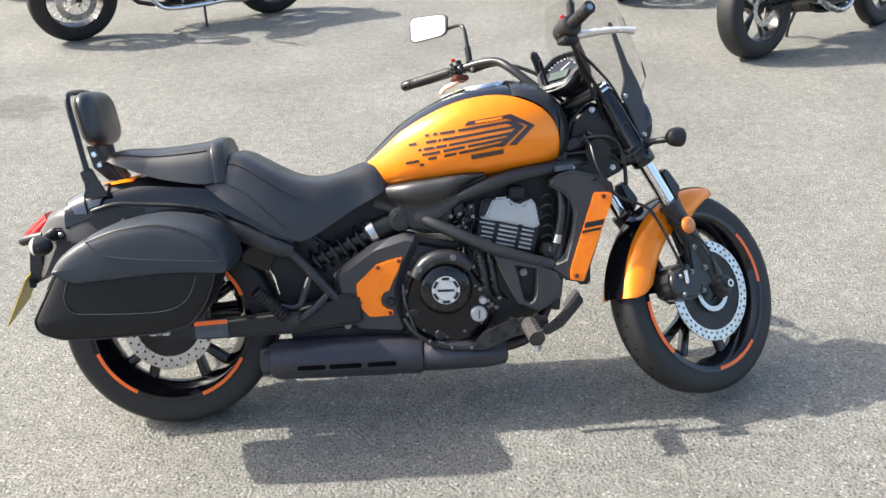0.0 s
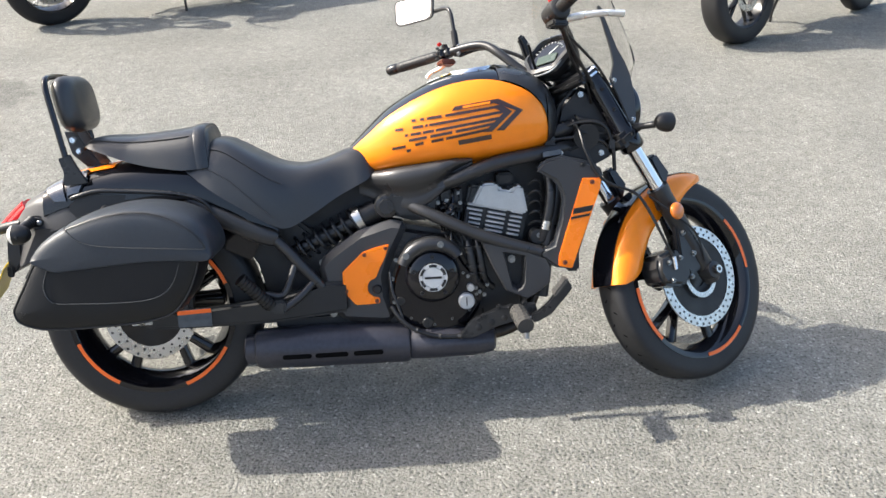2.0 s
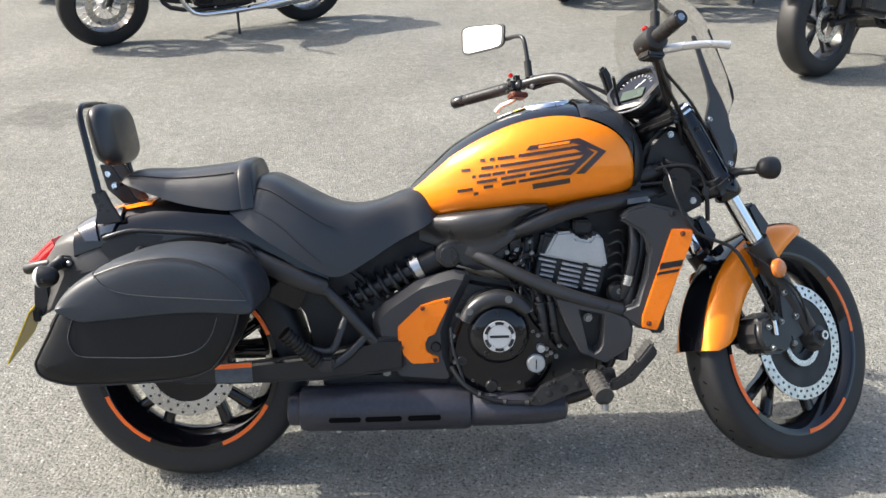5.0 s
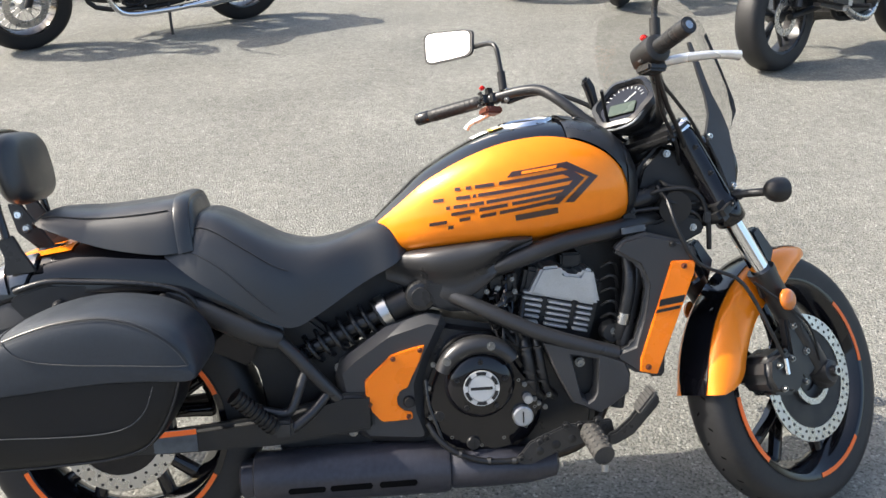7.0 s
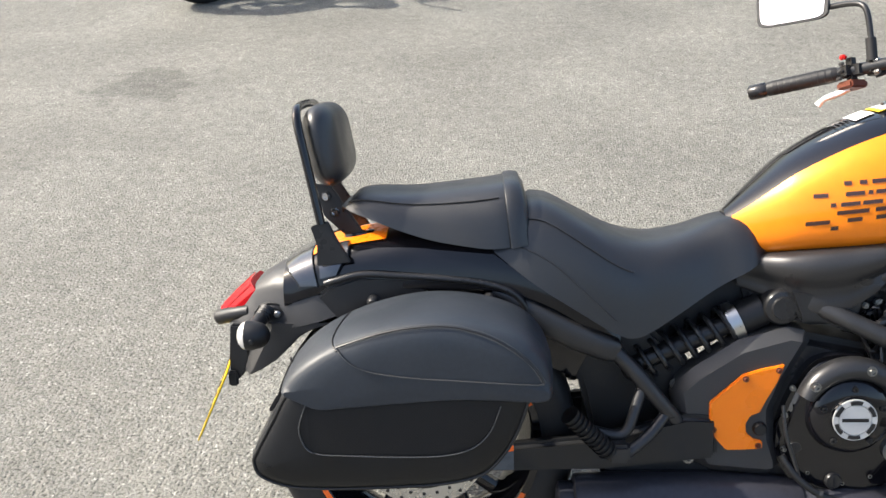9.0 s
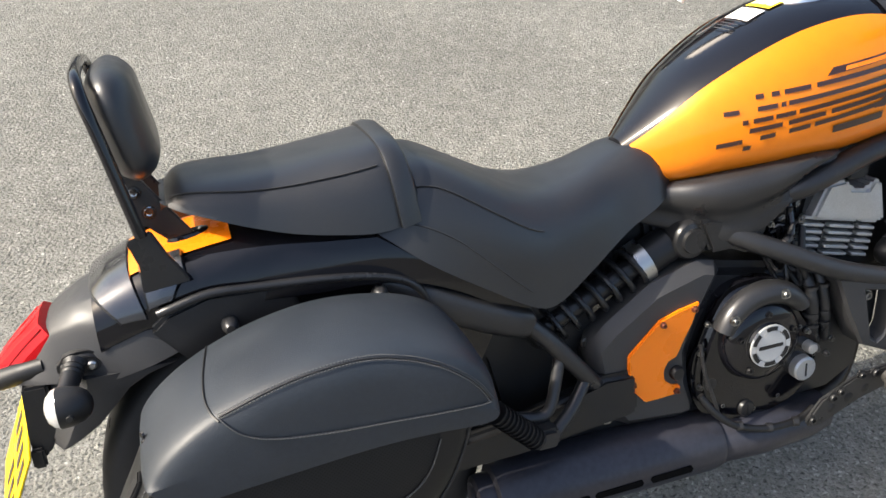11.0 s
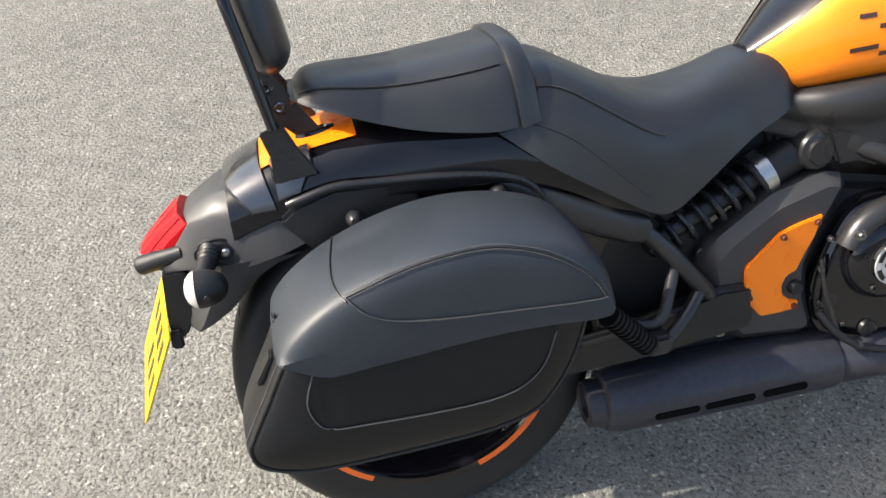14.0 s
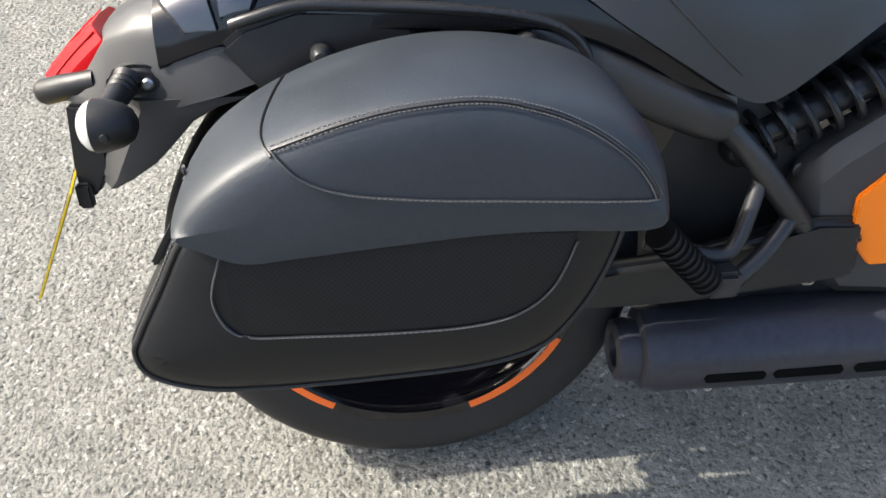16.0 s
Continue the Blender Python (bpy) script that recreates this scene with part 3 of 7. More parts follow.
part("collar_tongue", loft([[on_top(x, y, 0.010) for y in (-w, -w / 2, 0, w / 2, w)] for x, w in ((0.985, 0.045), (0.99, 0.060), (1.02, 0.075), (1.06, 0.085), (1.10, 0.085))], closed=False), SATIN_BLACK, tank)
for y in (-0.05, 0.05):
    p = on_top(1.02, y, 0.010)
    part("collar_bolt", lathe([(0, 0.004), (0.007, 0.003), (0.008, 0), (0, 0)], 12, at(*p) @ Matrix.Rotation(radians(90), 4, "X")), SATIN_BLACK, tank)
p = tank_point(1.124, -0.62, 0.012)
part("collar_bolt", bolt(p.x + 0.004, p.y, p.z, 0.006), DARK_FRAME, tank)

# seats
S_TOP = [(0.154, 0.732), (0.216, 0.769), (0.252, 0.769), (0.319, 0.734), (0.380, 0.702), (0.442, 0.690), (0.504, 0.700), (0.571, 0.724), (0.622, 0.726), (0.640, 0.708), (0.648, 0.690)]
S_LOW = [(0.154, 0.690), (0.216, 0.640), (0.298, 0.585), (0.380, 0.535), (0.416, 0.533), (0.473, 0.562), (0.545, 0.605), (0.607, 0.636), (0.634, 0.652), (0.648, 0.672)]
S_WT = [(0.154, 0.10), (0.236, 0.125), (0.339, 0.14), (0.442, 0.12), (0.545, 0.078), (0.610, 0.066), (0.634, 0.056), (0.648, 0.03)]
S_WB = [(0.154, 0.125), (0.236, 0.142), (0.380, 0.142), (0.473, 0.12), (0.566, 0.094), (0.620, 0.086), (0.648, 0.06)]
seat_rings = [section(x, interp(S_TOP, x), interp(S_LOW, x), interp(S_WT, x), interp(S_WB, x), 24, 0.5) for x in (0.154 + 0.494 * i / 42 for i in range(43))]
seat = part("rider_seat", loft(seat_rings), VINYL, bike, "black vinyl scooped rider seat with stitched seams")
P_TOP = [(-0.122, 0.747), (-0.108, 0.777), (-0.083, 0.788), (0.010, 0.788), (0.113, 0.797), (0.190, 0.806), (0.205, 0.802), (0.214, 0.786), (0.221, 0.752)]
P_LOW = [(-0.122, 0.766), (-0.105, 0.760), (-0.070, 0.749), (-0.020, 0.731), (0.040, 0.713), (0.100, 0.702), (0.155, 0.696), (0.221, 0.704)]
P_W = [(-0.122, 0.058), (-0.093, 0.088), (0.010, 0.115), (0.164, 0.13), (0.221, 0.118)]
pil_rings = [section(x, interp(P_TOP, x), interp(P_LOW, x), interp(P_W, x) * 0.92, interp(P_W, x) * 1.02, 22, 0.55) for x in (-0.122 + 0.343 * i / 34 for i in range(35))]
pillion = part("pillion_seat", loft(pil_rings), VINYL, bike, "black vinyl pillion pad with a strap")
strap = []
for dx, o in ((0.0, -0.001), (0.0004, 0.0042), (0.003, 0.0050), (0.015, 0.0052), (0.027, 0.0050), (0.0296, 0.0042), (0.030, -0.001)):
    x = 0.174 + dx
    strap.append([(p[0] + 0.012 * (1 - (p[2] - 0.69) / 0.11), p[1] * (1 + o / 0.12), p[2] + o * min(1, max(0, (p[2] - 0.70) / 0.05))) for p in section(x, interp(P_TOP, x), interp(P_LOW, x), interp(P_W, x) * 0.92, interp(P_W, x) * 1.02, 22, 0.55)])
part("grab_strap", loft(strap, closed=False), VINYL, pillion, "flat black grab strap")


def seam(fn, n, mat=SEAT_THREAD, r=0.0008, double=False, parent=None, ridge=True, out=Vector((0, -0.7, 0.7))):
    """A welt with stitches along a line; fn gives the place for 0 to 1."""
    pts = [Vector(fn(k / n)) for k in range(n + 1)]
    bm = bmesh.new()
    if ridge:
        tube(pts, 0.0013, 6, 1, bm)
        part("seam", bm, VINYL, parent)
        bm = bmesh.new()
    for a, b in zip(pts, pts[1:]):
        d = b - a
        e = d.cross(out).normalized() * 0.0030
        for q in ((a + e + out * 0.0006, a - e + out * 0.0006) if double else (a + out * 0.0012,)):
            rod(q + d * 0.12, q + d * 0.72, r, 5, bm)
    part("stitching", bm, mat, parent)
    return None


def seat_pt(tab, x, k):
    t, b, wt, wb, n, e = tab
    r = section(x, interp(t, x), interp(b, x), wt(x), wb(x), n, e)
    i = int(k)
    p, q = Vector(r[i]), Vector(r[min(i + 1, n)])
    return p + (q - p) * (k - i)


SEAT_T = (S_TOP, S_LOW, lambda x: interp(S_WT, x), lambda x: interp(S_WB, x), 24, 0.5)
PIL_T = (P_TOP, P_LOW, lambda x: interp(P_W, x) * 0.92, lambda x: interp(P_W, x) * 1.02, 22, 0.55)
seam(lambda u: seat_pt(PIL_T, -0.108 + 0.273 * u, 4.2 + 0.9 * u) + Vector((0, -0.001, 0.001)), 60, parent=pillion)
seam(lambda u: seat_pt(SEAT_T, 0.185 + 0.215 * u, 5.5 - 0.9 * u - 0.6 * u * u) + Vector((0, -0.001, 0.001)), 50, parent=seat)
seam(lambda u: seat_pt(SEAT_T, 0.164 + 0.206 * u, 1.6 - 1.2 * u) + Vector((0, -0.001, 0.0005)), 46, parent=seat)

# sissy bar with pad
pad_m = at(-0.148, 0, 0.876) @ Matrix.Rotation(radians(-10), 4, "Y")
rings = []
for i in range(13):
    u = i / 12
    x = -0.030 + 0.062 * u
    k = math.sin(math.pi * (0.10 + 0.80 * u)) ** 0.32
    hw, hh = 0.112 * k, 0.075 * k
    rings.append([(x, hw * math.copysign(abs(math.cos(t)) ** 0.48, math.cos(t)), hh * math.copysign(abs(math.sin(t)) ** 0.48, math.sin(t))) for t in (2 * math.pi * j / 36 for j in range(36))])
bm = loft(rings)
bm.transform(pad_m)
part("backrest_pad", bm, VINYL, bike, "padded black passenger backrest on a flat steel hoop")
hoop = [(-0.150, -0.122, 0.745), (-0.160, -0.120, 0.80), (-0.172, -0.117, 0.865), (-0.182, -0.112, 0.915), (-0.187, -0.095, 0.940), (-0.189, -0.05, 0.948), (-0.189, 0.05, 0.948), (-0.187, 0.095, 0.940), (-0.182, 0.112, 0.915), (-0.172, 0.117, 0.865), (-0.160, 0.120, 0.80), (-0.150, 0.122, 0.745)]
part("backrest_hoop", tube(hoop, 0.0080, 10, 5), GLOSS_BLACK, bike, "satin black steel hoop")
for sd in (-1, 1):
    br = part("backrest_bracket", prism([(-0.170, 0.740), (-0.138, 0.750), (-0.124, 0.718), (-0.108, 0.690), (-0.101, 0.674), (-0.162, 0.668), (-0.160, 0.705)], sd * 0.113, sd * 0.121, 0.002), SATIN_BLACK, bike, "satin black backrest side bracket")
    arm = part("backrest_arm", prism([(-0.172, 0.805), (-0.145, 0.805), (-0.085, 0.712), (-0.120, 0.708), (-0.158, 0.745)], sd * 0.038, sd * 0.046, 0.002), SATIN_BLACK, bike)
    for x, z in ((-0.152, 0.782), (-0.138, 0.752)):
        if sd < 0:
            part("bolt", bolt(x, -0.046, z, 0.0075), CHROME, arm)

# rear mudguard: gloss black with an orange spine, a dark silver cover and the backrest feet
F_TOP = [(-0.232, 0.662), (-0.155, 0.694), (-0.052, 0.714), (0.061, 0.724), (0.185, 0.717), (0.298, 0.662), (0.380, 0.582)]
F_W = [(-0.232, 0.098), (-0.093, 0.112), (0.061, 0.124), (0.216, 0.128), (0.380, 0.118)]


def guard_section(x, top, w, drop, n=20, e=0.62, th=0.0):
    out = []
    for k in range(n + 1):
        t = math.pi * k / n
        c, s = math.cos(t), math.sin(t)
        out.append(Vector((x, -(w - th) * math.copysign(abs(c) ** e, c), top - th - drop + drop * abs(s) ** e)))
    return out


rings = []
for i in range(31):
    x = -0.232 + 0.612 * i / 30
    drop = 0.072 + 0.03 * min(1, max(0, (x + 0.232) / 0.3))
    o = guard_section(x, interp(F_TOP, x), interp(F_W, x), drop)
    rings.append(o + guard_section(x, interp(F_TOP, x), interp(F_W, x), drop, th=0.004)[::-1])
guard = part("rear_mudguard", loft(rings), GLOSS_BLACK, bike, "gloss black rear mudguard with an orange spine")
rings = []
for i in range(15):
    x = -0.178 + 0.138 * i / 14
    o = guard_section(x, interp(F_TOP, x) + 0.003, interp(F_W, x), 0.08, 40)
    rings.append(o[12:29])
part("mudguard_spine", loft(rings, closed=False), ORANGE_FLAT, guard, "orange painted spine")
lock_m = at(-0.094, -0.036, interp(F_TOP, -0.094) - 0.001) @ Matrix.Rotation(radians(-8), 4, "Y") @ Matrix.Rotation(radians(90), 4, "X") @ Matrix.Diagonal((1.45, 1, 0.75, 1))
lock = part("seat_lock", lathe([(0, 0.004), (0.012, 0.004), (0.014, 0.007), (0.019, 0.006), (0.021, 0.001), (0.021, -0.004), (0, -0.004)], 28, lock_m), GLOSS_BLACK, guard, "black oval seat lock")
part("key_slot", box(0, 0.0048, 0, 0.012, 0.002, 0.003, 0.0005, 1, m=lock_m), STEEL, lock)
# cover that wraps the guard behind the bracket, its edges slanting forward as they come down
rings = []
for k in range(33):
    u = k / 32
    side = abs(2 * u - 1)
    ring = []
    for v, lift in ((0.0, 0.0015), (0.06, 0.005), (0.5, 0.0055), (0.94, 0.005), (1.0, 0.0015)):
        x0, x1 = -0.236 + 0.036 * side ** 2, -0.178 + 0.014 * side ** 2
        x = x0 + (x1 - x0) * v
        t = math.pi * (0.025 + 0.95 * u)
        c, s = math.cos(t), math.sin(t)
        w, drop = interp(F_W, x) + lift, 0.070 + 0.016 * v
        ring.append((x, -w * math.copysign(abs(c) ** 0.62, c), interp(F_TOP, x) + lift - drop + drop * s ** 0.62))
    rings.append(ring)
part("guard_cover", loft(rings, closed=False), SHADE_GREY, guard, "dark silver mudguard cover")
# inner wheel arch
rings = []
for i in range(25):
    a = radians(28 + 112 * i / 24)
    r = 0.338
    rings.append([(r * math.cos(a) + 0.0, y, 0.312 + (r - 0.02 * (abs(y) / 0.09) ** 3) * math.sin(a)) for y in (-0.09, -0.07, -0.03, 0.03, 0.07, 0.09)] + [((r + 0.008) * math.cos(a), y, 0.312 + (r + 0.008) * math.sin(a)) for y in (0.09, 0.03, -0.03, -0.09)])
part("wheel_arch", loft(rings), MATT_BLACK, bike, "matt black inner wheel arch")
for sd in (-1, 1):
    # foot of the backrest bracket, wrapped over the guard's shoulder
    rings = []
    for i in range(13):
        u = i / 12
        t = math.pi * (0.035 + 0.30 * u)
        ring = []
        for v, lift in ((0.0, 0.002), (0.05, 0.007), (0.5, 0.008), (0.95, 0.007), (1.0, 0.002)):
            x0 = -0.162 - 0.004 * u
            x1 = -0.128 + 0.022 * min(1.0, 2.2 * u)
            x = x0 + (x1 - x0) * v
            c, s = math.cos(t), math.sin(t)
            w, drop = interp(F_W, x) + lift, 0.078
            ring.append((x, sd * w * c ** 0.62, interp(F_TOP, x) + lift - drop + drop * s ** 0.62))
        rings.append(ring)
    part("bracket_foot", loft(rings, closed=False), SHADE_GREY, bike, "dark silver backrest foot")
    # satin side panel that runs from the foot into the recess behind the rail
    part("side_fairing", prism([(-0.166, 0.612), (-0.140, 0.632), (-0.085, 0.648), (-0.02, 0.645), (0.03, 0.640), (0.035, 0.60), (0.02, 0.55), (-0.06, 0.53), (-0.125, 0.560)], sd * 0.092, sd * 0.119, 0.006, 2), SATIN_BLACK, bike, "satin black side fairing under the mudguard")
    part("rail_recess", prism([(0.0, 0.640), (0.12, 0.634), (0.19, 0.612), (0.23, 0.575), (0.33, 0.50), (0.30, 0.44), (0.18, 0.50), (0.0, 0.545)], sd * 0.080, sd * 0.096, 0.004, 2), GLOSS_BLACK, bike, "gloss black recess behind the rail")
    part("rail_lip", tube([(-0.150, sd * 0.115, 0.634), (-0.130, sd * 0.120, 0.641), (-0.082, sd * 0.122, 0.652), (-0.02, sd * 0.123, 0.649), (0.06, sd * 0.124, 0.643), (0.13, sd * 0.125, 0.634), (0.175, sd * 0.126, 0.621), (0.197, sd * 0.126, 0.606), (0.208, sd * 0.126, 0.590), (0.213, sd * 0.124, 0.578)], 0.0062, 10), SATIN_BLACK, bike, "satin black rail lip")
    rows = []
    for x, z, h, w in ((0.150, 0.617, 0.008, 0.008), (0.185, 0.596, 0.014, 0.011), (0.215, 0.576, 0.022, 0.015), (0.25, 0.556, 0.024, 0.017), (0.30, 0.530, 0.024, 0.018), (0.345, 0.511, 0.024, 0.018), (0.368, 0.503, 0.022, 0.018), (0.376, 0.500, 0.016, 0.014)):
        rows.append([(x + 0.35 * h * math.copysign(abs(math.sin(t)) ** 0.7, math.sin(t)), sd * (0.116 + w * math.copysign(abs(math.cos(t)) ** 0.7, math.cos(t))), z + h * math.copysign(abs(math.sin(t)) ** 0.7, math.sin(t))) for t in (2 * math.pi * j / 20 for j in range(20))])
    part("frame_rail", loft(rows), DARK_FRAME, bike, "graphite painted rear frame rail")
    part("frame_strut", tube([(0.366, sd * 0.117, 0.503), (0.405, sd * 0.121, 0.462), (0.440, sd * 0.120, 0.418), (0.474, sd * 0.114, 0.375), (0.505, sd * 0.10, 0.335)], 0.0145, 14), DARK_FRAME, bike, "graphite frame tube")
    step = part("step_tube", tube([(0.420, sd * 0.118, 0.432), (0.406, sd * 0.132, 0.395), (0.391, sd * 0.142, 0.360), (0.374, sd * 0.144, 0.349), (0.345, sd * 0.142, 0.353), (0.288, sd * 0.13, 0.366)], 0.0098, 12), DARK_FRAME, bike)
    part("tube_collar", rod((0.312, sd * 0.136, 0.360), (0.325, sd * 0.139, 0.357), 0.013, 14), SATIN_BLACK, step)
    part("step_tube", tube([(0.470, sd * 0.114, 0.384), (0.430, sd * 0.138, 0.345), (0.386, sd * 0.156, 0.317)], 0.0108, 12), DARK_FRAME, bike)
    part("strut_tab", prism([(0.352, 0.478), (0.370, 0.488), (0.398, 0.452), (0.394, 0.428), (0.366, 0.430)], sd * 0.044, sd * 0.052, 0.002), SATIN_BLACK, bike)

# tail section, lamp and number plate
rings = []
for x, zt, wt, zs, ws, zb, wb in ((-0.368, 0.553, 0.030, 0.549, 0.036, 0.541, 0.042), (-0.352, 0.566, 0.033, 0.557, 0.042, 0.541, 0.052), (-0.322, 0.592, 0.038, 0.580, 0.050, 0.543, 0.070), (-0.292, 0.627, 0.043, 0.609, 0.058, 0.545, 0.083), (-0.255, 0.648, 0.050, 0.621, 0.074, 0.542, 0.094), (-0.215, 0.660, 0.058, 0.625, 0.092, 0.545, 0.104), (-0.170, 0.655, 0.060, 0.615, 0.100, 0.556, 0.108), (-0.128, 0.640, 0.060, 0.605, 0.100, 0.570, 0.108)):
    half = [(0.0, zt), (wt * 0.6, zt - 0.001), (wt, zt - 0.005), (wt + (ws - wt) * 0.85, zs + (zt - zs) * 0.22), (ws, zs), (ws + 0.003, zs - 0.008), (wb - 0.001, zb + 0.010), (wb, zb + 0.003), (wb - 0.008, zb)]
    rings.append([(x, -y, z) for y, z in half] + [(x, y, z) for y, z in half[:0:-1]])
tail = part("tail_unit", loft(rings), GREY_PLASTIC, bike, "charcoal plastic tail unit with a red lamp", 24)
# mudguard tongue that hangs from it
rings = []
for z, xf, xr, xb, w in ((0.556, -0.140, -0.262, -0.300, 0.102), (0.545, -0.178, -0.262, -0.306, 0.101), (0.530, -0.207, -0.270, -0.312, 0.100), (0.508, -0.229, -0.281, -0.319, 0.099), (0.482, -0.256, -0.295, -0.326, 0.097), (0.465, -0.283, -0.304, -0.331, 0.096), (0.455, -0.303, -0.310, -0.331, 0.094)):
    half = [(xf, w), (xf - 0.006, w + 0.0015), (xr + 0.004, w + 0.001), (xr, w - 0.002), (xb, w * 0.60), (xb - 0.002, 0.0)]
    inner = [(xf + 0.002, w - 0.006), (xb + 0.012, w * 0.55), (xb + 0.010, 0.0)]
    rings.append([(x, -y, z) for x, y in half] + [(x, y, z) for x, y in half[-2::-1]] + [(x, y, z) for x, y in inner] + [(x, -y, z) for x, y in inner[1::-1]])
part("mudguard_tongue", loft(rings), GREY_PLASTIC, tail, "charcoal plastic mudguard tongue", 24)
# lamp: two bright facets on each side that meet in a ridge
rings = []
for y, d in ((-0.0575, 0.0), (-0.0555, 0.008), (-0.041, 0.026), (-0.037, 0.0275), (0.0, 0.030), (0.037, 0.0275), (0.041, 0.026), (0.0555, 0.008), (0.0575, 0.0)):
    n = Vector((-0.67, 0, 0.74))
    a, b = Vector((-0.290, y, 0.606)), Vector((-0.357, y * 0.80, 0.545))
    rim = [a + n * (d * 0.25), a.lerp(b, 0.03) + n * d * 0.9, a.lerp(b, 0.5) + n * (d + 0.001), a.lerp(b, 0.96) + n * d, b + n * (d * 0.55), b - n * 0.004, a.lerp(b, 0.5) - n * 0.006, a - n * 0.004]
    rings.append(rim)
lamp = part("tail_lamp", loft(rings), RED_LENS, tail, "red tail lamp lens", 20)
for y in (-0.047, 0.047, -0.018, 0.018):
    n = Vector((-0.67, 0, 0.74))
    d = 0.0185 if abs(y) > 0.04 else 0.0288
    a, b = Vector((-0.294, y, 0.6025)) + n * d, Vector((-0.350, y * 0.84, 0.5515)) + n * d
    part("lens_rib", tube([a, a.lerp(b, 0.5) + n * 0.001, b], 0.0010, 6, 1), RED_LENS, lamp)
part("tail_stub", tube([(-0.310, -0.052, 0.565), (-0.345, -0.046, 0.558), (-0.374, -0.040, 0.551), (-0.379, -0.039, 0.550), (-0.382, -0.0385, 0.549)], [0.014, 0.0145, 0.0145, 0.012, 0.006], 20, 1), MATT_BLACK, tail, "black rubber buffer")
# number plate: bent near its top, with dark bars in place of characters
NEAR_TOP, NEAR_LOW, FAR_LOW, FAR_TOP = Vector((-0.352, -0.104, 0.456)), Vector((-0.415, -0.108, 0.327)), Vector((-0.424, 0.066, 0.366)), Vector((-0.367, 0.064, 0.490))


def plate_slab(u0, u1, v0, v1, d0, d1):
    """A slab on the plate: u across it, v down it, from depth d0 to d1 behind its face."""
    back = (FAR_TOP - NEAR_TOP).cross(NEAR_LOW - NEAR_TOP).normalized()
    back = back if back.x > 0 else -back
    spot = lambda u, v: NEAR_TOP.lerp(FAR_TOP, u).lerp(NEAR_LOW.lerp(FAR_LOW, u), v)
    corners = [spot(u, v) for u, v in ((u0, v0), (u1, v0), (u1, v1), (u0, v1))]
    return loft([[c + back * d for c in corners] for d in (d0, d1)])


plate = part("number_plate", plate_slab(0, 1, 0, 1, 0, 0.0022), YELLOW_PLATE, bike, "yellow number plate with dark unreadable bars")
part("plate_back", plate_slab(0.01, 0.99, 0.01, 0.99, 0.0024, 0.0036), material("dull_yellow_plate_back", (0.42, 0.35, 0.09), 0.5), plate, "dull yellow back of the plate")
for row in range(2):
    for k in range(4 if row == 0 else 3):
        part("plate_bar", plate_slab(0.13 + 0.20 * k, 0.22 + 0.20 * k, 0.17 + 0.40 * row, 0.43 + 0.40 * row, -0.0008, -0.0002), DARK_DECAL, plate)
part("rear_reflector", box(-0.350, 0.020, 0.492, 0.010, 0.070, 0.040, 0.003), RED_LENS, tail, "red reflector behind the plate")
part("plate_bracket", prism([(-0.345, 0.545), (-0.312, 0.545), (-0.312, 0.47), (-0.330, 0.440), (-0.352, 0.428), (-0.352, 0.475)], -0.072, 0.05, 0.004), MATT_BLACK, tail, "black plate bracket")
part("bracket_clip", box(-0.345, -0.076, 0.440, 0.018, 0.010, 0.03, 0.003), MATT_BLACK, tail)

for sd in (-1, 1):
    mount = part("signal_mount", prism([(-0.292, 0.566), (-0.288, 0.582), (-0.272, 0.590), (-0.248, 0.590), (-0.232, 0.580), (-0.230, 0.566), (-0.242, 0.556), (-0.282, 0.556)], sd * 0.070, sd * 0.094, 0.007, 3, n=2), MATT_BLACK, tail, "black signal mount")
    a, b = Vector((-0.268, sd * 0.090, 0.576)), Vector((-0.280, sd * 0.146, 0.560))
    steps = [a]
    radii = [0.016]
    for k in range(5):
        steps += [a + (b - a) * (0.12 + 0.14 * k), a + (b - a) * (0.20 + 0.14 * k)]
        radii += [0.0125, 0.0150 - 0.0006 * k]
    sg = part("turn_signal", tube(steps + [b], radii + [0.014], 18, 1), MATT_BLACK, bike, "turn signal with a clear lens on a ribbed stalk")
    c = Vector((-0.286, sd * 0.160, 0.553))
    part("housing", lathe([(0, 0.040), (0.008, 0.0385), (0.016, 0.034), (0.022, 0.025), (0.0262, 0.010), (0.0268, -0.002), (0, -0.002)], 30, at(*c) @ Matrix.Rotation(radians(-90), 4, "Z")), MATT_BLACK, sg)
    part("lens", lathe([(0, 0.017), (0.010, 0.016), (0.018, 0.0125), (0.0245, 0.006), (0.0268, 0.0), (0, -0.001)], 30, at(c.x - 0.002, c.y, c.z) @ Matrix.Rotation(radians(90), 4, "Z")), CLEAR_LENS, sg, "clear lens")
    part("drain_boss", lathe([(0, -0.003), (0.004, -0.0025), (0.005, 0), (0, 0)], 12, at(c.x + 0.012, c.y + sd * 0.0255, c.z - 0.004) @ (Matrix.Rotation(math.pi, 4, "Z") if sd > 0 else Matrix.Identity(4))), MATT_BLACK, sg)
    part("bolt", lathe([(0, -0.005), (0.004, -0.005), (0.0065, -0.003), (0.0065, 0), (0, 0)], 12, at(-0.247, sd * 0.094, 0.572) @ (Matrix.Rotation(math.pi, 4, "Z") if sd > 0 else Matrix.Identity(4))), STEEL, mount)

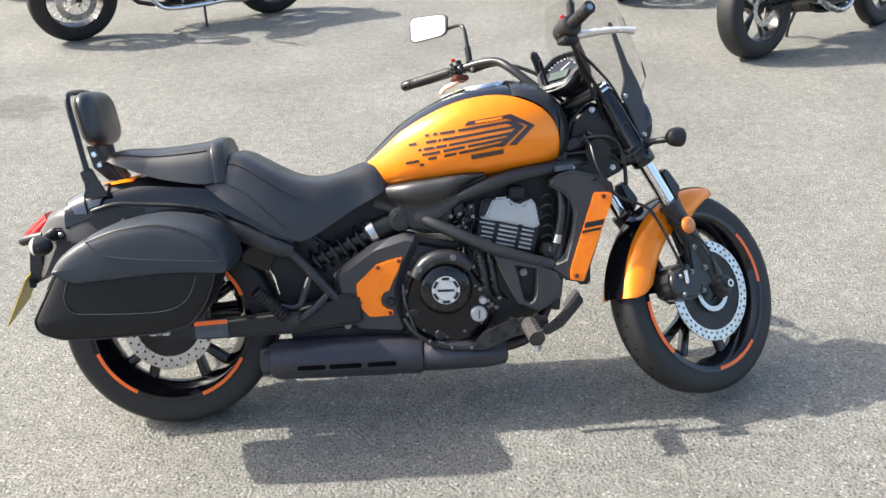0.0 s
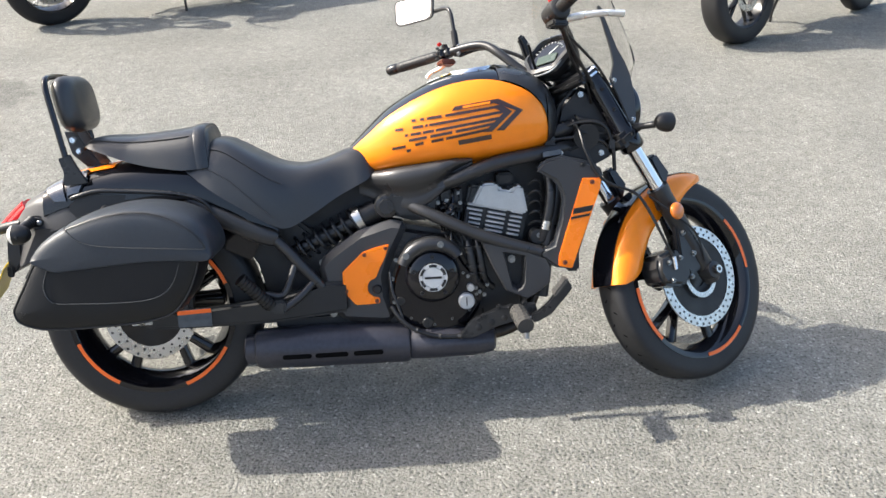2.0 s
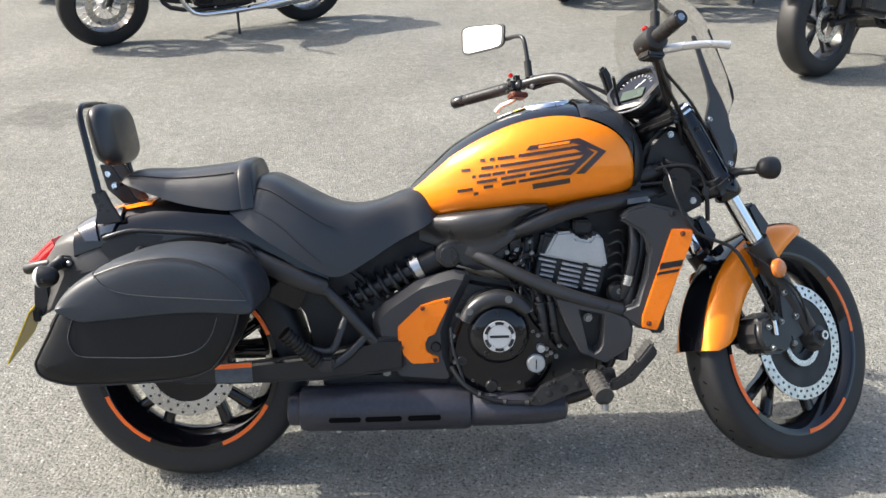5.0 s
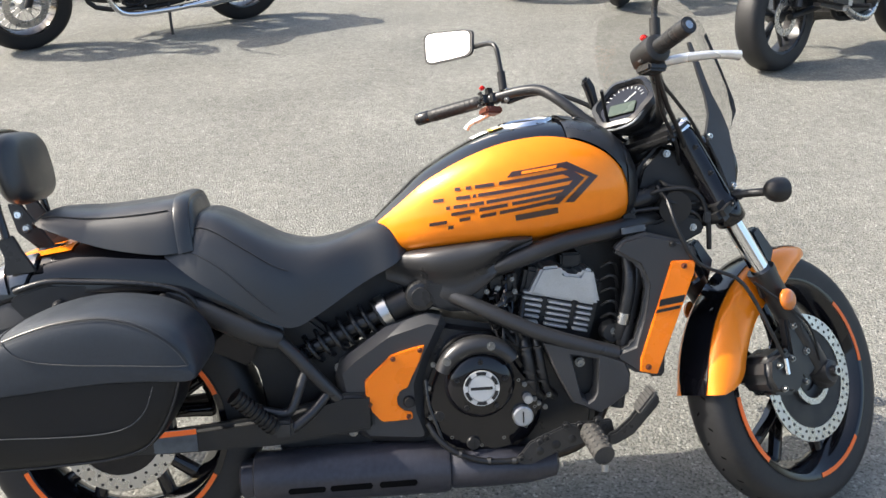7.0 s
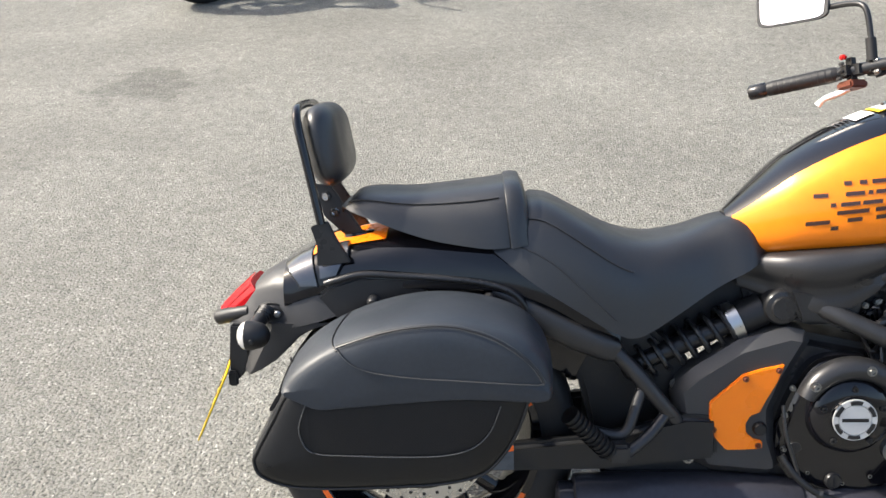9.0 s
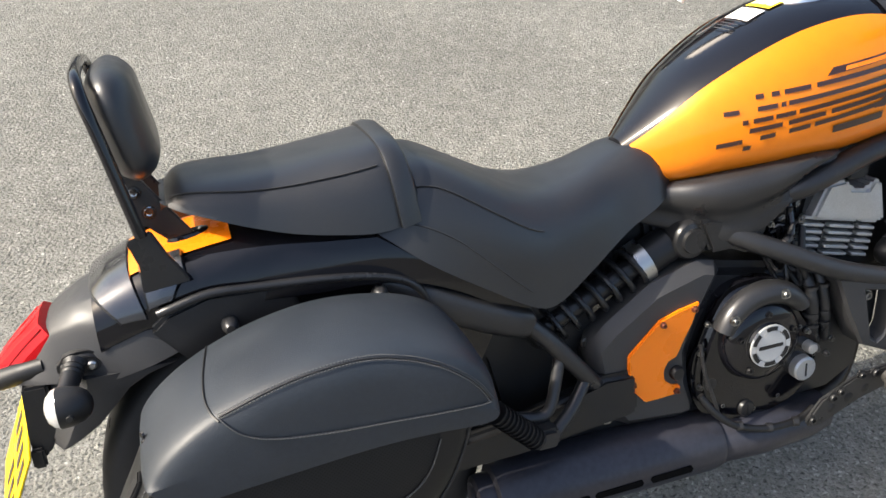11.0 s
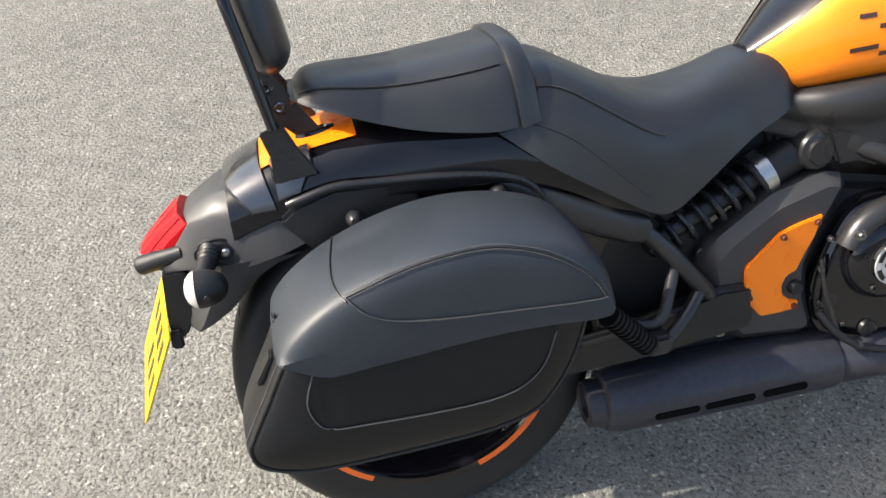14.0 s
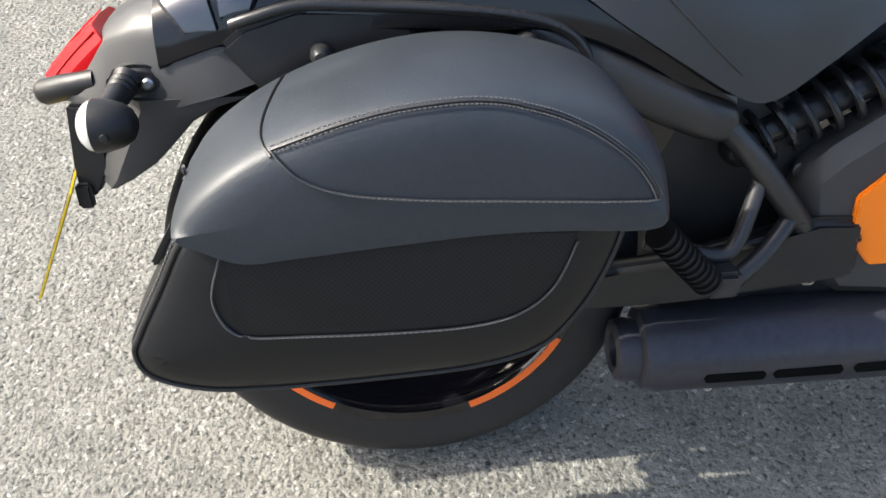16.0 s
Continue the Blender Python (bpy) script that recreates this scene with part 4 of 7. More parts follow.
# saddlebags: a soft body and a stitched lid that laps over it
BAG = [(-0.186, 0.508), (-0.217, 0.454), (-0.243, 0.408), (-0.252, 0.385), (-0.240, 0.356), (-0.190, 0.336), (-0.117, 0.332), (-0.009, 0.335), (0.072, 0.341), (0.130, 0.357), (0.160, 0.384), (0.186, 0.425), (0.206, 0.480), (0.212, 0.530), (0.16, 0.575), (0.05, 0.595), (-0.06, 0.585), (-0.14, 0.555)]
LID = [(-0.196, 0.508), (-0.170, 0.494), (-0.135, 0.479), (-0.090, 0.481), (0.0, 0.488), (0.080, 0.493), (0.150, 0.492), (0.222, 0.488), (0.243, 0.500), (0.246, 0.528), (0.234, 0.561), (0.207, 0.592), (0.160, 0.615), (0.095, 0.628), (0.030, 0.629), (-0.040, 0.616), (-0.105, 0.592), (-0.155, 0.563), (-0.187, 0.533)]


def inset_rings(outline, rows, soft_low=None, n=4):
    """Rings of an outline in x and z carried across y, each drawn in by its own width; rows past 1 shrink towards the middle."""
    pts = spline([(x, 0, z) for x, z in outline], n, True)
    m = len(pts)
    c = sum(pts, Vector()) / m
    area = sum(pts[i].x * pts[(i + 1) % m].z - pts[(i + 1) % m].x * pts[i].z for i in range(m))
    out = []
    for y, d, shrink in rows:
        ring = []
        for i, p in enumerate(pts):
            t = (pts[(i + 1) % m] - pts[i - 1]).normalized()
            nrm = Vector((-t.z, 0, t.x)) * (1 if area > 0 else -1)
            w = 1.0
            if soft_low is not None:
                w = max(0.18, min(1.0, (p.z - soft_low) / 0.03 + 0.18))
            q = p + nrm * d * w
            q = c + (q - c) * shrink
            ring.append(Vector((q.x, y, q.z)))
        out.append(ring)
    return out


def seam_line(who, pts, n=14, depth=0.0016):
    """Points on the padded outer face under a line of x and z."""
    out = []
    for p in spline([(x, 0, z) for x, z in pts], n):
        hit, place, normal, _ = who.ray_cast(Vector((p.x, -0.6, p.z)), Vector((0, 1, 0)))
        if hit:
            out.append(place + normal * depth)
    return out


SEAM_UP = [(-0.098, 0.584), (-0.041, 0.603), (0.014, 0.6145), (0.073, 0.6175), (0.124, 0.608), (0.167, 0.589), (0.199, 0.565), (0.217, 0.544), (0.229, 0.522)]
SEAM_LOW = [(-0.098, 0.584), (-0.073, 0.560), (-0.036, 0.546), (0.03, 0.537), (0.097, 0.532), (0.171, 0.526), (0.229, 0.522)]
SEAM_BAG = [(-0.153, 0.490), (-0.164, 0.460), (-0.166, 0.440), (-0.157, 0.416), (-0.138, 0.405), (-0.089, 0.402), (-0.006, 0.399), (0.068, 0.401), (0.113, 0.413), (0.142, 0.440), (0.160, 0.484)]
for sd in (-1, 1):
    rows = [(0.150, 0.014, 1), (0.156, 0.004, 1), (0.164, 0.0, 1), (0.20, -0.005, 1), (0.25, -0.006, 1), (0.295, -0.002, 1), (0.308, 0.0015, 1), (0.3145, 0.0055, 1), (0.3185, 0.012, 1), (0.3215, 0.022, 1), (0.3245, 0.036, 1), (0.3262, 0.036, 0.80), (0.3270, 0.036, 0.5), (0.3272, 0.036, 0.2)]
    bag = part("saddlebag", loft(inset_rings(BAG, [(sd * y, d, s) for y, d, s in rows])), BAG_LEATHER_SHADED, bike, "black leather saddlebag with stitched panels")
    rows = [(0.146, 0.012, 1), (0.152, 0.004, 1), (0.160, 0.0, 1), (0.20, -0.002, 1), (0.25, -0.001, 1), (0.285, 0.001, 1), (0.302, 0.0030, 1), (0.314, 0.0058, 1), (0.322, 0.0095, 1), (0.3265, 0.0140, 1), (0.3300, 0.0220, 1), (0.3325, 0.030, 1), (0.3340, 0.030, 0.8), (0.3350, 0.030, 0.5), (0.3352, 0.030, 0.2)]
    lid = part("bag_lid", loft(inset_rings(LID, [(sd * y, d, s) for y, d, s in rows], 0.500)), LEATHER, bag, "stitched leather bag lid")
    # welt round the outer rim
    rim = inset_rings(BAG, [(0.3135 * sd, 0.0035, 1)])[0]
    part("welt", tube(rim, 0.0028, 8, 1, closed=True), MATT_BLACK, bag, "black piped welt")
    if sd < 0:
        for pts, who, double in ((SEAM_UP, lid, True), (SEAM_LOW, lid, False), (SEAM_BAG, bag, False)):
            line = seam_line(who, pts)
            seam(lambda u, o=line: o[min(len(o) - 1, int(round(u * (len(o) - 1))))], len(line) - 1, THREAD, r=0.00085, parent=who, out=Vector((0, -0.75, 0.66)) if double else Vector((0, -1, 0)), double=double)
        # perforated insert in the lower face
        upper = spline([(-0.152, 0, 0.490), (-0.05, 0, 0.494), (0.06, 0, 0.497), (0.160, 0, 0.492)], 12)
        lower = spline([(-0.150, 0, 0.412), (-0.135, 0, 0.4065), (-0.05, 0, 0.4035), (0.06, 0, 0.4035), (0.118, 0, 0.4175), (0.150, 0, 0.455)], 8)
        rows = []
        for i in range(37):
            u = i / 36
            p, q = upper[int(round(u * (len(upper) - 1)))], lower[int(round(u * (len(lower) - 1)))]
            row = []
            for k in range(9):
                c = p.lerp(q, k / 8)
                hit, place, normal, _ = bag.ray_cast(Vector((c.x, -0.6, c.z)), Vector((0, 1, 0)))
                row.append(Vector((c.x, place.y - 0.0005, c.z)))
            rows.append(row)
        part("perforated_panel", loft(rows, closed=False), PERFORATED, bag, "finely perforated black leather insert")
        # seam over the lid's crown, bowed to the rear
        side_line = []
        for k in range(17):
            y = -0.3265 + 0.170 * k / 16
            x = -0.098 - 0.012 * math.sin(math.pi * min(1, (k / 16) ** 0.6))
            hit, place, normal, _ = lid.ray_cast(Vector((x, y, 0.9)), Vector((0, 0, -1)))
            if hit:
                side_line.append(place + normal * 0.0005)
        part("seam", tube(side_line, 0.0016, 6, 1), MATT_BLACK, lid)
        # stitched edge of the rear gusset beside the welt
        gus = [q for q in inset_rings(BAG, [(-0.300, -0.0005, 1)])[0] if q.x < -0.17 and 0.35 < q.z < 0.51]
        gus.sort(key=lambda q: q.z)
        seam(lambda u, o=gus: o[min(len(o) - 1, int(u * (len(o) - 1)))].lerp(o[min(len(o) - 1, int(u * (len(o) - 1)) + 1)], u * (len(o) - 1) % 1), 40, THREAD, r=0.0009, parent=bag, out=Vector((-0.8, -0.6, 0)), ridge=False)
        hit, place, normal, _ = bag.ray_cast(Vector((-0.6, -0.268, 0.478)), Vector((1, 0, 0)))
        part("tab", box(0, 0, 0, 0.007, 0.026, 0.044, 0.002, m=at((place.x if hit else -0.215) - 0.003, -0.268, 0.478) @ Matrix.Rotation(radians(32), 4, "Y")), MATT_BLACK, bag, "black plastic closing tab")
        hit, place, normal, _ = lid.ray_cast(Vector((-0.6, -0.244, 0.532)), Vector((1, 0, 0)))
        sx = place.x if hit else -0.190
        for k in (-1, 1):
            part("snap", lathe([(0, -0.003), (0.004, -0.0025), (0.0055, 0), (0, 0.002)], 14, at(sx - 0.0005, -0.244 + 0.001 * k, 0.532 + 0.0052 * k) @ Matrix.Rotation(radians(-60), 4, "Z")), GLOSS_BLACK, lid, "small black emblem stud")
    for x, z in ((-0.063, 0.603), (0.145, 0.605)):
        part("bag_bolt", lathe([(0, -0.012), (0.006, -0.0115), (0.010, -0.006), (0.0115, 0.0), (0.0115, 0.010), (0, 0.010)], 18, at(x, sd * 0.130, z) @ (Matrix.Rotation(math.pi, 4, "Z") if sd > 0 else Matrix.Identity(4))), DARK_FRAME, bike, "domed bolt")

# exhaust
def oval_tube(rows, mat, name, label, seg=28):
    rings = []
    for x, y, z, ry, rz in rows:
        rings.append([(x, y + ry * math.cos(t), z + rz * math.sin(t)) for t in (2 * math.pi * j / seg for j in range(seg))])
    return part(name, loft(rings), mat, bike, label)


muf = oval_tube([(0.296, -0.103, 0.194, 0.046, 0.044), (0.300, -0.103, 0.194, 0.053, 0.052), (0.316, -0.103, 0.193, 0.057, 0.056), (0.446, -0.101, 0.192, 0.060, 0.058), (0.596, -0.099, 0.190, 0.060, 0.058), (0.706, -0.098, 0.186, 0.058, 0.055), (0.716, -0.098, 0.186, 0.055, 0.051), (0.718, -0.098, 0.185, 0.048, 0.044), (0.724, -0.099, 0.185, 0.050, 0.046), (0.796, -0.108, 0.186, 0.050, 0.045), (0.896, -0.103, 0.182, 0.048, 0.041), (0.951, -0.094, 0.181, 0.042, 0.034), (0.958, -0.093, 0.181, 0.030, 0.024)], EXHAUST, "muffler", "matt black slotted exhaust muffler")
part("end_cap", lathe([(0.020, 0.0), (0.023, -0.026), (0.030, -0.030), (0.039, -0.026), (0.041, -0.018), (0.041, 0.02), (0.02, 0.02)], 32, at(0.296, -0.103, 0.193) @ Matrix.Rotation(radians(-90), 4, "Z")), EXHAUST, muf, "black exhaust outlet")
part("outlet_bore", lathe([(0, -0.004), (0.0205, -0.004), (0.0205, 0.01), (0, 0.01)], 24, at(0.296, -0.103, 0.193) @ Matrix.Rotation(radians(-90), 4, "Z")), MATT_BLACK, muf)
# slots: flush bars coloured as the shade inside them
for x0, x1 in ((0.374, 0.446), (0.462, 0.545), (0.566, 0.640)):
    part("slot", prism([(x0, 0.1745), (x1, 0.1745), (x1 + 0.004, 0.1810), (x1, 0.1875), (x0, 0.1875), (x0 - 0.004, 0.1810)], -0.1618, -0.13, 0.001, 1), SHADOW_BLACK, muf)
for x in (0.39, 0.50, 0.65):
    part("bolt", bolt(x, -0.128, 0.143, 0.005), STEEL, muf)
part("exhaust_chamber", prism([(0.345, 0.275), (0.60, 0.280), (0.70, 0.250), (0.70, 0.205), (0.36, 0.205)], -0.080, 0.070, 0.01, 2), MATT_BLACK, bike, "matt black exhaust chamber")
part("exhaust_pipe", tube([(0.90, -0.085, 0.190), (0.98, -0.070, 0.195), (1.04, -0.05, 0.22), (1.09, -0.02, 0.30), (1.11, 0.0, 0.40)], [0.017, 0.017, 0.016, 0.016], 14), material("heat_stained_steel", (0.06, 0.05, 0.042), 0.45, 0.9, 0.3, 20), bike, "bare metal exhaust pipe")

# engine
engine = part("engine", prism([(0.64, 0.50), (0.70, 0.53), (0.84, 0.50), (0.92, 0.47), (1.02, 0.42), (1.06, 0.34), (1.05, 0.25), (0.98, 0.21), (0.88, 0.205), (0.70, 0.205), (0.62, 0.26), (0.60, 0.36)], -0.115, 0.12, 0.02, 3), SATIN_BLACK, bike, "black liquid-cooled twin engine with finned cylinder")
part("clutch_case", prism([(0.700, 0.44), (0.735, 0.485), (0.80, 0.493), (0.852, 0.470), (0.885, 0.420), (0.925, 0.360), (0.915, 0.285), (0.865, 0.235), (0.78, 0.222), (0.715, 0.238), (0.675, 0.29), (0.672, 0.36)], -0.150, -0.10, 0.014, 3, n=4), GLOSS_BLACK, engine, "gloss black clutch case")
part("clutch_cover", lathe([(0, -0.030), (0.036, -0.030), (0.040, -0.024), (0.060, -0.022), (0.070, -0.016), (0.074, -0.006), (0.078, 0.004), (0.082, 0.02), (0, 0.02)], 48, at(0.790, -0.150, 0.388)), GLOSS_BLACK, engine, "round gloss black clutch cover")
bm = bmesh.new()
for k in range(17):
    a = radians(38 + 118 * k / 16)
    c = Vector((0.790 + 0.088 * math.cos(a), 0, 0.388 + 0.090 * math.sin(a)))
    o = Vector((math.cos(a), 0, math.sin(a)))
    w = 0.021 * math.sin(math.pi * (0.16 + 0.68 * k / 16)) ** 0.35
    if k == 0:
        ringsx = []
    ringsx.append([c + o * w * math.cos(t) + Vector((0, -0.160 - 0.022 * max(0, math.sin(t)) + 0.02 * max(0, -math.sin(t)), 0)) for t in (2 * math.pi * j / 14 for j in range(14))])
part("cover_arc", loft(ringsx, bm=bm), DARK_FRAME, engine, "graphite case guard")
for x, z in ((0.719, 0.450), (0.813, 0.478)):
    part("bolt", bolt(x, -0.182, z, 0.0068), ZINC, engine)
for k in range(5):
    a = radians(90 + 72 * k)
    part("bolt", bolt(0.790 + 0.054 * math.cos(a), -0.172, 0.388 + 0.054 * math.sin(a), 0.0055), SATIN_BLACK, engine)
badge = part("clutch_badge", lathe([(0, -0.004), (0.028, -0.004), (0.0285, 0), (0, 0)], 36, at(0.790, -0.1795, 0.388)), BADGE, engine, "silver round badge")
bm = lathe([(0.029, -0.0038), (0.0385, -0.0038), (0.0385, 0), (0.029, 0)], 40, at(0.790, -0.1795, 0.388))
part("badge_ring", bm, BADGE, badge)
for k in range(6):
    part("badge_notch", arc_tape(0.790, 0.388, 0.0295, 0.0365, -0.1845, radians(12 + 60 * k), radians(48 + 60 * k), 6), MATT_BLACK, badge)
part("emblem_bar", box(0.790, -0.1840, 0.388, 0.046, 0.0015, 0.0062, 0), MATT_BLACK, badge)


def plug(x, y, z, r, mat, label, slot=True):
    ob = part("plug", lathe([(0, -0.009), (r * 0.85, -0.009), (r, -0.006), (r, 0.01), (0, 0.01)], 28, at(x, y, z)), mat, engine, label)
    if slot:
        part("plug_slot", box(x, y - 0.0092, z, 0.003, 0.002, r * 1.1, 0), MATT_BLACK, ob)
    return ob


plug(0.880, -0.158, 0.312, 0.0225, ALLOY, "alloy oil filler cap")
plug(0.892, -0.158, 0.350, 0.0105, ALLOY, "small alloy plug", False)
plug(0.772, -0.148, 0.255, 0.0155, SATIN_BLACK, "black inspection plug")
plug(0.700, -0.142, 0.320, 0.013, SATIN_BLACK, "black inspection plug")
for x, z in ((0.692, 0.434), (0.680, 0.382), (0.682, 0.316), (0.726, 0.270), (0.839, 0.262), (0.860, 0.450), (0.874, 0.390), (0.908, 0.328), (0.918, 0.333), (0.790, 0.248), (0.888, 0.284)):
    part("bolt", bolt(x, -0.146, z, 0.0042), ZINC, engine)
part("side_cover", prism([(0.483, 0.428), (0.520, 0.462), (0.60, 0.515), (0.689, 0.540), (0.738, 0.530), (0.715, 0.485), (0.692, 0.44), (0.672, 0.385), (0.675, 0.33), (0.690, 0.285), (0.690, 0.256), (0.66, 0.250), (0.545, 0.262), (0.515, 0.30), (0.495, 0.36)], -0.130, -0.05, 0.019, 1), GREY_PLASTIC, bike, "charcoal sprocket cover with an orange inlay")
OP = [(0.608, 0.458), (0.642, 0.468), (0.681, 0.476), (0.668, 0.44), (0.652, 0.410), (0.640, 0.384), (0.624, 0.378), (0.616, 0.362), (0.618, 0.344), (0.632, 0.332), (0.648, 0.328), (0.648, 0.313), (0.612, 0.311), (0.582, 0.311), (0.562, 0.335), (0.550, 0.362), (0.550, 0.405)]
inlay = part("orange_inlay", prism(OP, -0.136, -0.128, 0.002, 2), ORANGE_FLAT, bike, "orange inlay plate with four screws")
for x, z in ((0.612, 0.450), (0.670, 0.466), (0.558, 0.352), (0.640, 0.320)):
    part("screw", bolt(x, -0.138, z, 0.0042), BRONZE, inlay)
part("cover_plug", lathe([(0, -0.006), (0.010, -0.006), (0.013, -0.002), (0.013, 0.004), (0, 0.004)], 20, at(0.642, -0.134, 0.352)), MATT_BLACK, bike)

# cylinder with fins, silver top cover
cyl_m = at(0.965, 0, 0.50) @ Matrix.Rotation(radians(13), 4, "Y")
cyl = box(0, 0.0, 0.0, 0.175, 0.20, 0.22, 0.008, m=cyl_m)
part("cylinder", cyl, SATIN_BLACK, engine, "black cylinder block")
for bank, (cx, wd, n0) in enumerate(((-0.062, 0.045, 0), (0.0, 0.052, 0), (0.055, 0.034, 0))):
    for k in range(6):
        part("fin", box(cx, -0.108, 0.058 - 0.0125 * k - 0.004 * bank * 0, wd, 0.016, 0.006, 0.0015, 1, m=cyl_m.copy()), ALLOY, engine)
part("top_cover", prism([(0.905, 0.570), (0.935, 0.628), (0.975, 0.630), (0.985, 0.612), (1.018, 0.606), (1.028, 0.622), (1.048, 0.616), (1.062, 0.540)], -0.122, 0.08, 0.006, 2), ALLOY, engine, "bare alloy cylinder cover")
part("coil", box(1.00, -0.09, 0.640, 0.045, 0.05, 0.03, 0.005), MATT_BLACK, engine)
for ob in [engine] + [q for q in bike.children_recursive if q.parent is engine or q.parent is badge or (q.parent and q.parent.parent is engine)]:
    ob.data.transform(at(-0.002, 0.028, -0.009))
for ob in [q for q in bike.children_recursive if q.name.split(".")[0] in ("side_cover", "orange_inlay", "cover_plug", "screw")]:
    ob.data.transform(at(-0.007, 0.018, -0.006))
# lower guard with a slot
def holed_plate(outer, inner, y_back, y_face, y_lip, bm=None):
    """A plate with one opening: outer and inner outlines of equal counts, the opening's walls sloping in to y_lip."""
    rings = [[(x, y_back, z) for x, z in outer], [(x, y_face + 0.006, z) for x, z in outer]]
    cx, cz = sum(p[0] for p in outer) / len(outer), sum(p[1] for p in outer) / len(outer)
    rings.append([(x + (cx - x) * 0.05, y_face, z + (cz - z) * 0.05) for x, z in outer])
    ix, iz = sum(p[0] for p in inner) / len(inner), sum(p[1] for p in inner) / len(inner)
    rings.append([(ix + (x - ix) * 1.12, y_face, iz + (z - iz) * 1.08) for x, z in inner])
    rings.append([(x, y_face + 0.004, z) for x, z in inner])
    rings.append([(ix + (x - ix) * 0.86, y_lip, iz + (z - iz) * 0.88) for x, z in inner])
    return loft(rings, caps=False, bm=bm)


GUARD_OUT = [(0.920, 0.470), (0.985, 0.453), (1.050, 0.434), (1.100, 0.414), (1.112, 0.385), (1.108, 0.345), (1.078, 0.322), (1.045, 0.303), (0.985, 0.330), (0.950, 0.400)]
GUARD_IN = [(0.982, 0.436), (0.995, 0.434), (1.012, 0.430), (1.040, 0.424), (1.040, 0.405), (1.037, 0.352), (1.030, 0.338), (1.018, 0.330), (1.004, 0.340), (0.990, 0.405)]
guard_ob = part("lower_guard", holed_plate(GUARD_OUT, GUARD_IN, -0.10, -0.148, -0.118), GREY_PLASTIC, bike, "charcoal engine side guard with a slot", 25)
part("slot_back", prism(GUARD_IN, -0.112, -0.104, 0), MATT_BLACK, guard_ob)
part("bolt", bolt(1.006, -0.126, 0.413, 0.008), ZINC, guard_ob)
# clutter of hoses and wiring round the engine
random.seed(4)
for k in range(12):
    x0, z0 = random.uniform(0.80, 0.88), random.uniform(0.50, 0.60)
    pts = [(x0, random.uniform(-0.11, -0.07), z0), (x0 + random.uniform(0, 0.04), random.uniform(-0.12, -0.09), z0 + random.uniform(-0.06, 0.05)), (x0 + random.uniform(0.02, 0.06), random.uniform(-0.11, -0.06), z0 + random.uniform(-0.10, 0.06))]
    part("hose", tube(pts, random.uniform(0.003, 0.007), 8), (MATT_BLACK, SATIN_BLACK, GLOSS_BLACK)[k % 3], engine)
# throttle bodies and plugs behind the frame tube
part("throttle_body", box(0.845, -0.055, 0.575, 0.07, 0.06, 0.085, 0.012, 3), SATIN_BLACK, engine, "black throttle body")
for k, (x, y, z, w, h) in enumerate(((0.836, -0.095, 0.580, 0.014, 0.009), (0.856, -0.098, 0.566, 0.010, 0.014), (0.822, -0.092, 0.560, 0.014, 0.010), (0.868, -0.092, 0.598, 0.008, 0.012), (0.842, -0.096, 0.604, 0.012, 0.007))):
    part("connector", box(0, 0, 0, w, 0.016, h, 0.003, m=at(x, y, z) @ Matrix.Rotation(radians(20 * k - 30), 4, "Y")), (ZINC, SATIN_BLACK, PAD_RUBBER)[k % 3], engine)
for x, z in ((0.812, 0.575), (0.872, 0.572), (0.850, 0.545)):
    part("bolt", bolt(x, -0.104, z, 0.0042), ZINC, engine)
# water pipes and their clips between the case and the cylinder
for dx, r in ((0.0, 0.012), (0.026, 0.010)):
    part("water_pipe", tube([(0.888 + dx, -0.10, 0.475), (0.892 + dx, -0.115, 0.440), (0.898 + dx, -0.118, 0.400), (0.908 + dx, -0.11, 0.355), (0.93 + dx, -0.09, 0.33)], r, 12), SATIN_BLACK, engine, "black water pipe")
    for z, w in ((0.448, 0.006), (0.395, 0.007), (0.375, 0.005)):
        part("pipe_clip", rod((0.8955 + dx - (z - 0.40) * 0.12, -0.1175, z), (0.8955 + dx - (z - 0.40) * 0.12, -0.1175, z + w), r + 0.002, 14), DARK_FRAME, engine)
for x, z in ((0.866, 0.437), (0.852, 0.458), (0.884, 0.372), (0.928, 0.318), (0.936, 0.345), (0.905, 0.338)):
    part("bolt", bolt(x, -0.128, z, 0.0042), ZINC, engine)
part("hose", tube([(0.672, -0.130, 0.300), (0.690, -0.142, 0.272), (0.715, -0.150, 0.248), (0.745, -0.152, 0.230), (0.795, -0.152, 0.214), (0.860, -0.148, 0.210), (0.900, -0.14, 0.222)], 0.0065, 10), MATT_BLACK, engine, "black breather hose")
for x, z in ((0.738, 0.234), (0.800, 0.2135), (0.855, 0.2105)):
    part("hose_clip", lathe([(0.0065, -0.005), (0.0085, -0.005), (0.0085, 0.005), (0.0065, 0.005)], 14, at(x, -0.151, z) @ Matrix.Rotation(radians(70), 4, "Z")), SATIN_BLACK, engine)
part("cable", tube([(0.672, -0.125, 0.395), (0.676, -0.135, 0.345), (0.690, -0.140, 0.300), (0.702, -0.142, 0.262)], 0.0035, 8), SATIN_BLACK, engine)
